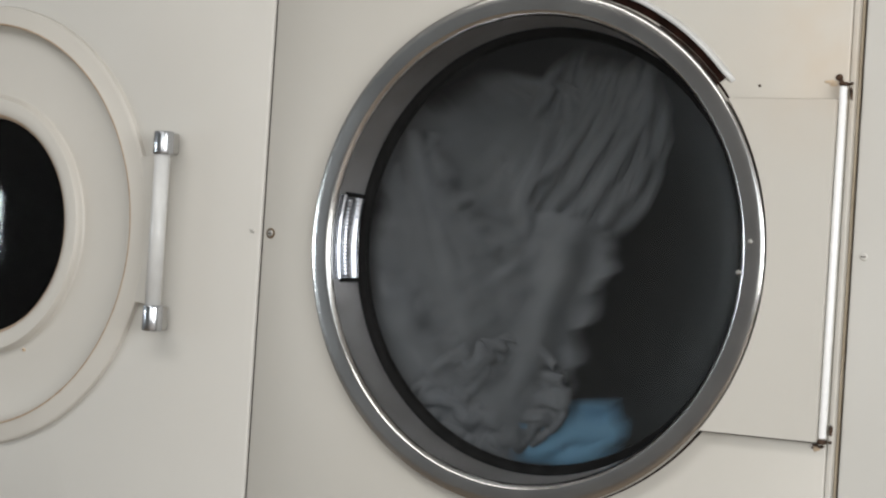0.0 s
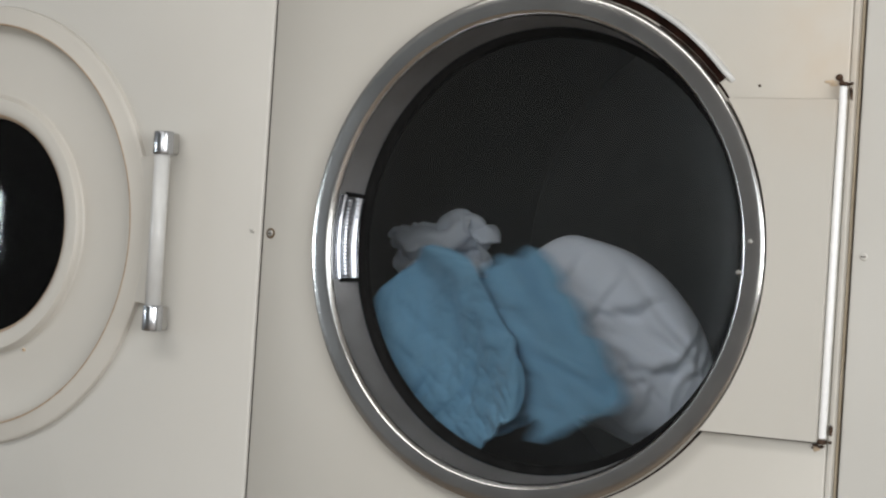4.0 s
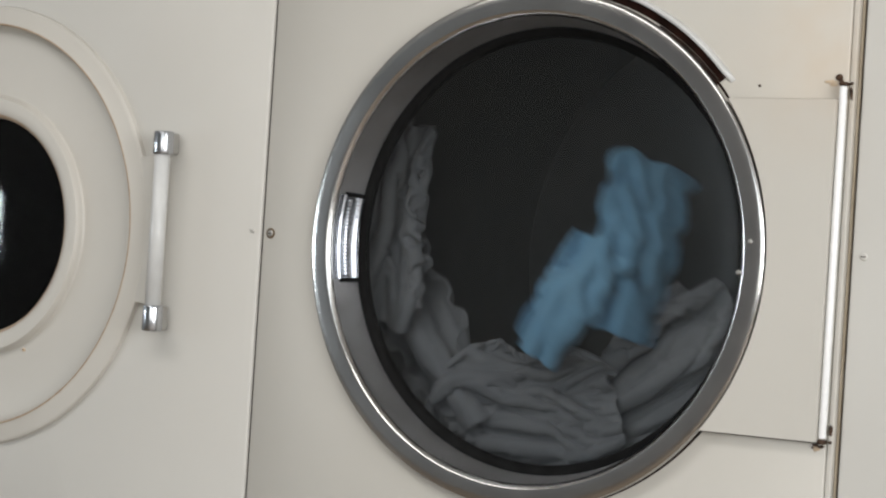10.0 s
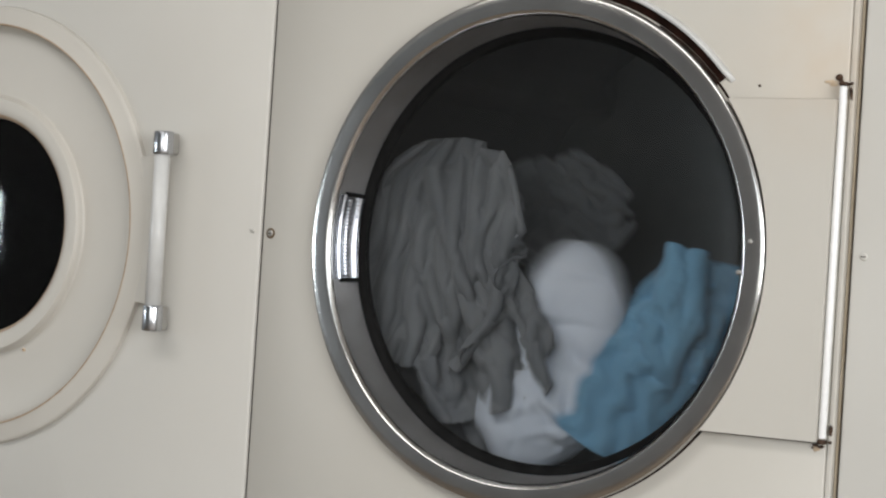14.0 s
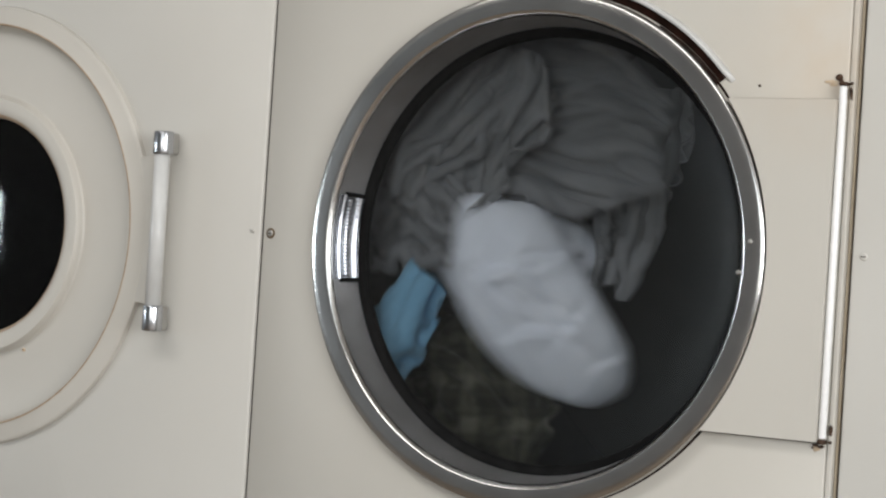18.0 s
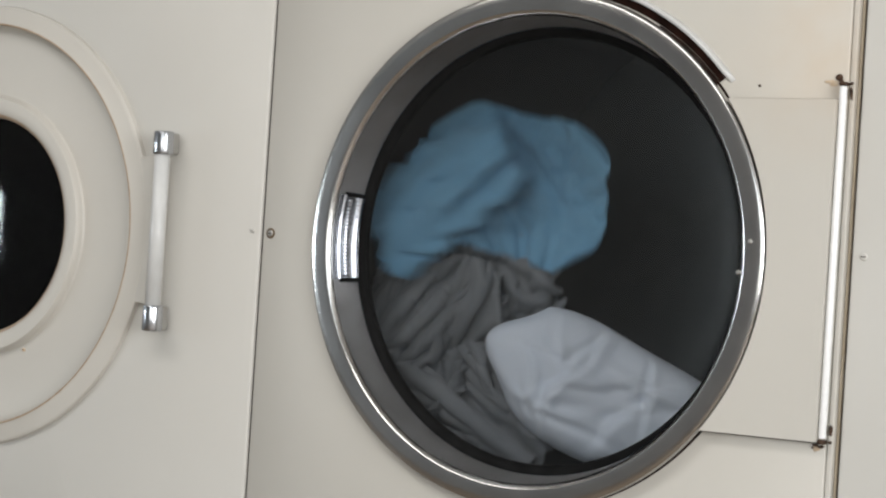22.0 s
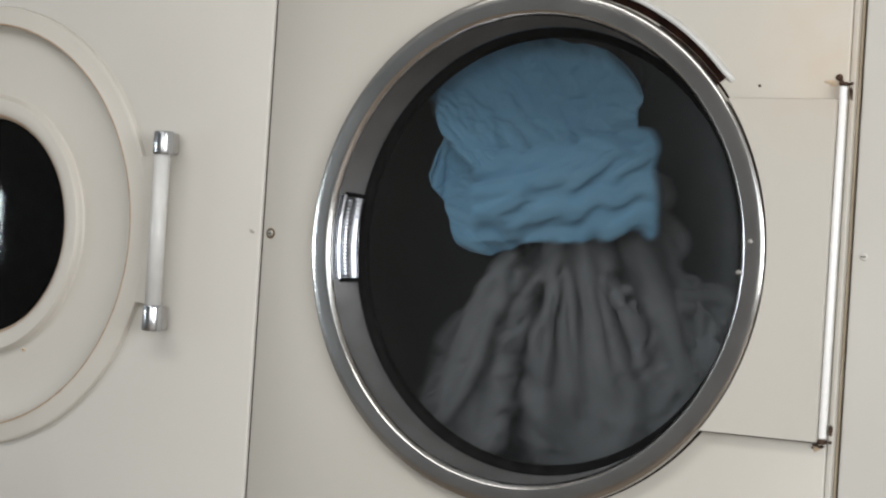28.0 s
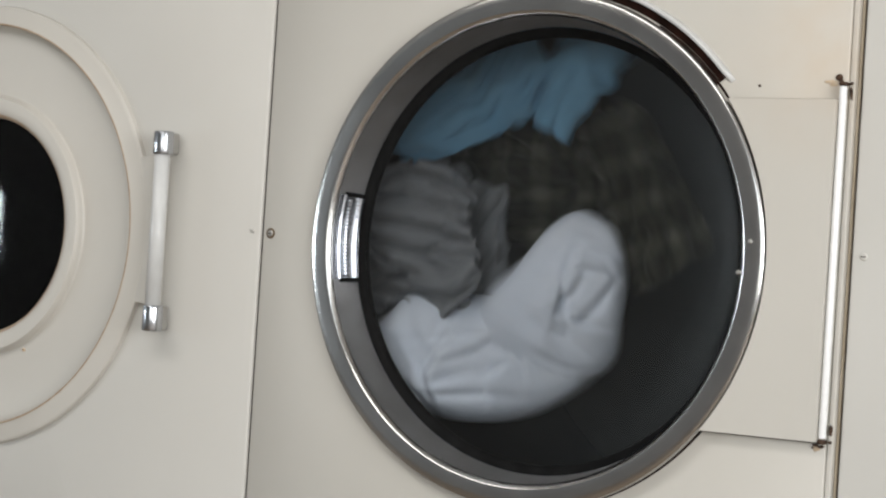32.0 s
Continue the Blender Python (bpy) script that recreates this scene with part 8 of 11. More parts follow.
    walk(pillow_pieces[2], [(0, at(0.000, 0.000, 0.000, 90, 0)), (0.3, at(0.261, 0.261, -0.221, 90, 0)), (0.5, at(-0.061, -0.033, 0.011, 61, 16)), (0.8, at(0.105, 0.105, 0.202, 90, 0)), (1, at(0.325, 0.293, 0.131, 90, 0)), (1.3, at(0.349, 0.285, -0.142, 90, 0)), (1.5, at(-0.188, -0.031, -0.054, 94, 0)), (1.8, at(0.222, 0.249, 0.163, 90, 0)), (2, at(0.162, 0.243, 0.100, 51, 0)), (2.3, at(-0.020, -0.154, -0.010, 43, 34)), (2.5, at(0.196, 0.118, 0.034, 90, 0)), (2.8, at(-0.070, 0.047, 0.096, 28, 7)), (2.9, at(-0.085, 0.025, 0.106, -17, 18)), (3, at(-0.100, 0.003, 0.117, -62, 30)), (3.15, at(0.004, 0.061, 0.087, 14, 15)), (3.3, at(0.109, 0.119, 0.057, 90, 0)), (3.5, at(-0.130, -0.139, -0.059, 129, 5)), (3.8, at(0.226, 0.249, 0.113, 90, 0)), (4, at(-0.210, -0.056, 0.111, 6, 0)), (4.3, at(0.063, 0.067, 0.076, 90, 0)), (4.5, at(0.119, 0.096, 0.197, 90, 0)), (4.8, at(0.018, -0.027, 0.014, 90, 0)), (5, at(0.006, -0.027, -0.130, 90, 0)), (5.3, at(0.263, 0.279, 0.084, 90, 0)), (5.5, at(0.249, 0.281, 0.170, 90, 0)), (5.8, at(0.098, 0.067, -0.068, 90, 0)), (6, at(0.198, 0.133, 0.027, 174, 0)), (6.3, at(0.272, 0.233, 0.034, 90, 0)), (6.5, at(-0.069, -0.105, 0.081, 10, 34)), (6.8, at(0.078, 0.099, -0.096, 90, 0)), (7, at(-0.005, -0.027, -0.132, 90, 0)), (7.3, at(0.106, 0.114, 0.201, 90, 0)), (7.5, at(0.008, -0.027, 0.125, 90, 0)), (7.8, at(0.120, 0.017, -0.178, 90, 0)), (8, at(0.087, -0.003, -0.066, 90, 0)), (8.3, at(0.273, 0.263, 0.197, 90, 0)), (8.5, at(0.157, 0.086, 0.172, 90, 0)), (8.8, at(0.007, -0.027, -0.127, 90, 0)), (8.9, at(-0.131, -0.115, -0.033, 45, 10)), (9, at(-0.269, -0.203, 0.060, 0, 20)), (9.15, at(-0.021, 0.009, 0.112, 45, 10)), (9.3, at(0.227, 0.221, 0.164, 90, 0)), (9.5, at(0.016, -0.027, 0.067, 90, 0)), (9.8, at(0.002, -0.027, -0.137, 90, 0)), (10, at(-0.017, -0.027, -0.047, 90, 0)), (10.3, at(0.226, 0.221, 0.172, 90, 0)), (10.5, at(0.018, -0.027, 0.026, 90, 0)), (10.8, at(-0.004, -0.027, -0.135, 90, 0)), (11, at(-0.019, -0.027, -0.005, 90, 0)), (11.3, at(-0.136, 0.018, 0.245, 127, 5)), (11.5, at(0.276, 0.233, -0.030, 90, 0)), (11.8, at(-0.010, -0.027, -0.119, 90, 0)), (12, at(0.098, 0.143, 0.092, 90, 0)), (12.3, at(0.286, 0.279, 0.139, 90, 0)), (12.5, at(0.018, 0.010, -0.120, 61, 15)), (12.8, at(-0.109, -0.195, -0.002, 83, 34)), (13, at(-0.015, -0.027, 0.078, 90, 0)), (13.3, at(0.100, 0.067, 0.089, 90, 0)), (13.5, at(0.129, 0.096, -0.066, 90, 0)), (13.8, at(-0.017, -0.027, -0.055, 90, 0)), (14, at(0.119, 0.100, 0.189, 90, 0)), (14.3, at(0.283, 0.218, 0.096, 90, 0)), (14.5, at(0.299, 0.209, 0.031, 90, 0)), (14.8, at(-0.018, -0.027, -0.014, 90, 0)), (15, at(0.190, 0.102, 0.158, 90, 0)), (15.3, at(0.018, -0.027, -0.008, 90, 0)), (15.5, at(0.004, -0.027, -0.135, 90, 0)), (15.8, at(-0.018, -0.027, 0.030, 90, 0)), (16, at(-0.001, -0.027, 0.138, 90, 0)), (16.3, at(0.008, 0.014, -0.130, 7, 9)), (16.5, at(-0.061, -0.036, 0.009, 23, 6)), (16.8, at(0.265, 0.276, 0.036, 90, 0)), (17, at(0.289, 0.250, 0.088, 90, 0)), (17.3, at(0.158, 0.128, -0.072, 90, 0)), (17.5, at(0.233, 0.267, -0.033, 90, 0)), (17.8, at(0.008, 0.014, -0.130, 7, 9)), (18, at(0.306, 0.222, 0.104, 90, 0)), (18.3, at(0.010, -0.027, -0.116, 90, 0)), (18.5, at(-0.013, -0.027, -0.101, 90, 0)), (18.8, at(-0.009, 0.014, -0.111, 150, 6)), (19, at(0.342, 0.179, -0.046, 90, 0)), (19.3, at(0.005, -0.027, -0.134, 90, 0)), (19.5, at(-0.016, -0.027, -0.067, 90, 0)), (19.8, at(-0.002, -0.027, 0.137, 90, 0)), (20, at(0.017, -0.027, 0.047, 90, 0)), (20.3, at(-0.001, -0.027, -0.138, 90, 0)), (20.5, at(0.133, 0.075, -0.121, 90, 0)), (20.8, at(0.069, 0.075, 0.108, 90, 0)), (21, at(0.019, -0.027, 0.005, 90, 0)), (21.3, at(-0.007, -0.027, -0.129, 90, 0)), (21.5, at(-0.019, -0.027, 0.017, 90, 0)), (21.8, at(0.135, 0.110, 0.111, 90, 0)), (22, at(0.112, 0.097, -0.012, 90, 0)), (22.3, at(-0.012, -0.027, -0.107, 90, 0)), (22.5, at(0.184, 0.136, 0.012, 90, 0)), (22.8, at(0.241, 0.259, 0.164, 90, 0)), (23, at(0.226, 0.290, 0.132, 90, 0)), (23.3, at(-0.417, -0.265, -0.106, 118, 0)), (23.5, at(-0.398, -0.282, -0.021, 34, 0)), (23.8, at(0.164, 0.118, 0.145, 90, 0)), (23.9, at(0.044, 0.035, 0.080, 48, 0)), (24, at(-0.076, -0.047, 0.015, 5, 0)), (24.15, at(0.087, 0.107, -0.001, 48, 0)), (24.3, at(0.249, 0.261, -0.018, 90, 0)), (24.5, at(-0.143, -0.171, 0.104, 83, 34)), (24.8, at(0.018, -0.027, 0.014, 90, 0)), (25, at(-0.152, -0.233, -0.113, 20, 32)), (25.3, at(0.271, 0.237, 0.169, 90, 0)), (25.5, at(0.326, 0.241, 0.197, 90, 0)), (25.8, at(0.243, 0.259, 0.074, 90, 0)), (26, at(0.001, -0.027, -0.138, 90, 0)), (26.3, at(0.267, 0.263, 0.153, 90, 0)), (26.5, at(0.130, 0.096, 0.182, 90, 0)), (26.8, at(0.016, -0.027, -0.070, 90, 0)), (27, at(-0.005, -0.027, -0.132, 90, 0)), (27.3, at(0.275, 0.237, 0.224, 90, 0)), (27.5, at(0.264, 0.274, 0.188, 90, 0)), (27.8, at(0.012, -0.027, -0.103, 90, 0)), (28, at(-0.010, -0.027, -0.115, 90, 0)), (28.3, at(-0.010, -0.027, 0.116, 90, 0)), (28.5, at(0.140, 0.117, 0.143, 90, 0)), (28.8, at(0.207, 0.104, -0.027, 90, 0)), (29, at(0.160, 0.124, 0.022, 90, 0)), (29.3, at(-0.005, -0.027, 0.134, 90, 0)), (29.5, at(0.207, 0.102, 0.039, 90, 0)), (29.8, at(0.002, -0.027, -0.137, 90, 0)), (30, at(-0.017, -0.027, -0.047, 90, 0)), (30.3, at(0.001, -0.027, 0.138, 90, 0)), (30.5, at(0.018, -0.027, 0.026, 90, 0)), (30.8, at(0.267, 0.221, 0.012, 90, 0)), (31, at(0.175, 0.100, 0.060, 7, 0)), (31.3, at(0.007, -0.027, 0.129, 90, 0)), (31.5, at(0.019, -0.027, -0.017, 90, 0)), (31.8, at(0.216, 0.266, 0.032, 90, 0)), (32, at(0.286, 0.257, 0.079, 90, 0))])
    walk(blue_shirt, [(0, pose(0.206, 0.537, 1.179)), (0.3, pose(-0.016, 0.448, 1.183)), (0.5, pose(-0.181, 0.350, 1.260)), (0.8, pose(0.071, 0.351, 1.290)), (1, pose(0.134, 0.460, 1.176)), (1.3, pose(0.174, 0.532, 1.216)), (1.5, pose(0.175, 0.532, 1.239)), (1.8, pose(0.003, 0.449, 1.263)), (2, pose(0.302, 0.630, 1.239)), (2.3, pose(0.301, 0.630, 1.262)), (2.5, pose(0.303, 0.630, 1.265)), (2.8, pose(0.303, 0.630, 1.242)), (3, pose(0.150, 0.558, 1.318)), (3.3, pose(0.227, 0.576, 1.307)), (3.5, pose(0.304, 0.630, 1.262)), (3.8, pose(-0.000, 0.449, 1.266)), (4, pose(-0.041, 0.292, 1.095)), (4.3, pose(-0.112, 0.305, 1.076)), (4.5, pose(0.004, 0.410, 1.319)), (4.8, pose(-0.249, 0.192, 1.354)), (5, pose(-0.044, 0.211, 1.116)), (5.3, pose(0.206, 0.539, 1.163)), (5.5, pose(0.304, 0.630, 1.255)), (5.8, pose(0.056, 0.332, 1.355)), (6, pose(0.247, 0.567, 1.230)), (6.3, pose(0.303, 0.630, 1.265)), (6.5, pose(0.304, 0.630, 1.250)), (6.8, pose(-0.009, 0.306, 1.323)), (7, pose(0.205, 0.446, 1.200)), (7.3, pose(0.304, 0.630, 1.263)), (7.5, pose(-0.131, 0.371, 1.113)), (7.8, pose(-0.144, 0.305, 1.294)), (8, pose(-0.178, 0.276, 1.361)), (8.3, pose(0.212, 0.534, 1.156)), (8.5, pose(-0.104, 0.352, 1.123)), (8.8, pose(-0.094, 0.292, 1.258)), (9, pose(-0.139, 0.210, 1.149)), (9.3, pose(0.058, 0.427, 1.106)), (9.5, pose(0.303, 0.630, 1.240)), (9.8, pose(0.041, 0.418, 1.367)), (10, pose(0.146, 0.445, 1.236)), (10.3, pose(0.093, 0.437, 1.161)), (10.5, pose(-0.106, 0.335, 1.125)), (10.8, pose(-0.249, 0.192, 1.354)), (11, pose(0.022, 0.205, 1.113)), (11.3, pose(0.077, 0.421, 1.102)), (11.5, pose(-0.020, 0.406, 1.204)), (11.8, pose(0.079, 0.421, 1.393)), (12, pose(0.169, 0.440, 1.245)), (12.3, pose(0.199, 0.539, 1.165)), (12.5, pose(0.009, 0.416, 1.145)), (12.8, pose(-0.156, 0.319, 1.182)), (13, pose(-0.140, 0.317, 1.174)), (13.3, pose(-0.116, 0.305, 1.144)), (13.5, pose(0.010, 0.410, 1.289)), (13.8, pose(0.011, 0.329, 1.382)), (14, pose(0.104, 0.304, 1.105)), (14.3, pose(0.303, 0.630, 1.239)), (14.5, pose(0.301, 0.630, 1.246)), (14.8, pose(0.083, 0.421, 1.383)), (15, pose(-0.166, 0.197, 1.055)), (15.3, pose(-0.175, 0.306, 1.232)), (15.5, pose(-0.265, 0.211, 1.337)), (15.8, pose(0.124, 0.429, 1.145)), (16, pose(-0.132, 0.371, 1.096)), (16.3, pose(0.302, 0.630, 1.240)), (16.5, pose(0.301, 0.630, 1.255)), (16.8, pose(0.172, 0.545, 1.173)), (17, pose(0.305, 0.630, 1.248)), (17.3, pose(0.223, 0.526, 1.262)), (17.5, pose(0.301, 0.630, 1.259)), (17.8, pose(0.304, 0.630, 1.261)), (18, pose(0.146, 0.522, 1.204)), (18.3, pose(0.301, 0.630, 1.246)), (18.5, pose(0.014, 0.399, 1.259)), (18.8, pose(0.204, 0.534, 1.151)), (19, pose(-0.131, 0.319, 1.152)), (19.3, pose(-0.147, 0.327, 1.183)), (19.5, pose(0.197, 0.540, 1.295)), (19.8, pose(-0.064, 0.204, 1.190)), (20, pose(-0.072, 0.188, 1.096)), (20.3, pose(0.301, 0.630, 1.254)), (20.5, pose(0.177, 0.571, 1.306)), (20.8, pose(-0.075, 0.307, 1.405)), (21, pose(-0.025, 0.230, 1.264)), (21.3, pose(0.301, 0.630, 1.258)), (21.5, pose(0.303, 0.630, 1.266)), (21.8, pose(0.148, 0.532, 1.224)), (22, pose(-0.095, 0.306, 1.311)), (22.3, pose(0.301, 0.630, 1.262)), (22.5, pose(0.303, 0.630, 1.265)), (22.8, pose(0.141, 0.534, 1.266)), (23, pose(0.171, 0.552, 1.300)), (23.3, pose(0.253, 0.567, 1.257)), (23.5, pose(0.304, 0.630, 1.262)), (23.8, pose(0.303, 0.630, 1.240)), (24, pose(0.134, 0.526, 1.211)), (24.3, pose(0.186, 0.576, 1.315)), (24.5, pose(0.304, 0.630, 1.259)), (24.8, pose(0.302, 0.630, 1.239)), (25, pose(0.017, 0.399, 1.163)), (25.3, pose(0.006, 0.452, 1.291)), (25.5, pose(0.304, 0.630, 1.255)), (25.8, pose(0.141, 0.534, 1.292)), (26, pose(-0.076, 0.206, 1.131)), (26.3, pose(0.215, 0.534, 1.163)), (26.5, pose(0.006, 0.410, 1.329)), (26.8, pose(0.017, 0.329, 1.332)), (27, pose(0.145, 0.407, 1.281)), (27.3, pose(0.007, 0.452, 1.269)), (27.5, pose(0.304, 0.630, 1.246)), (27.8, pose(0.145, 0.522, 1.306)), (28, pose(-0.116, 0.191, 1.405)), (28.3, pose(0.252, 0.532, 1.220)), (28.5, pose(0.191, 0.525, 1.174)), (28.8, pose(0.137, 0.512, 1.218)), (29, pose(-0.140, 0.306, 1.352)), (29.3, pose(-0.080, 0.206, 1.104)), (29.5, pose(-0.166, 0.197, 1.055)), (29.8, pose(-0.182, 0.306, 1.231)), (30, pose(0.035, 0.402, 1.300)), (30.3, pose(0.127, 0.429, 1.177)), (30.5, pose(-0.114, 0.195, 1.048)), (30.8, pose(-0.241, 0.203, 1.283)), (31, pose(-0.192, 0.196, 1.395)), (31.3, pose(-0.164, 0.233, 1.026)), (31.5, pose(0.144, 0.522, 1.239)), (31.8, pose(-0.003, 0.401, 1.345)), (32, pose(0.072, 0.435, 1.380))])
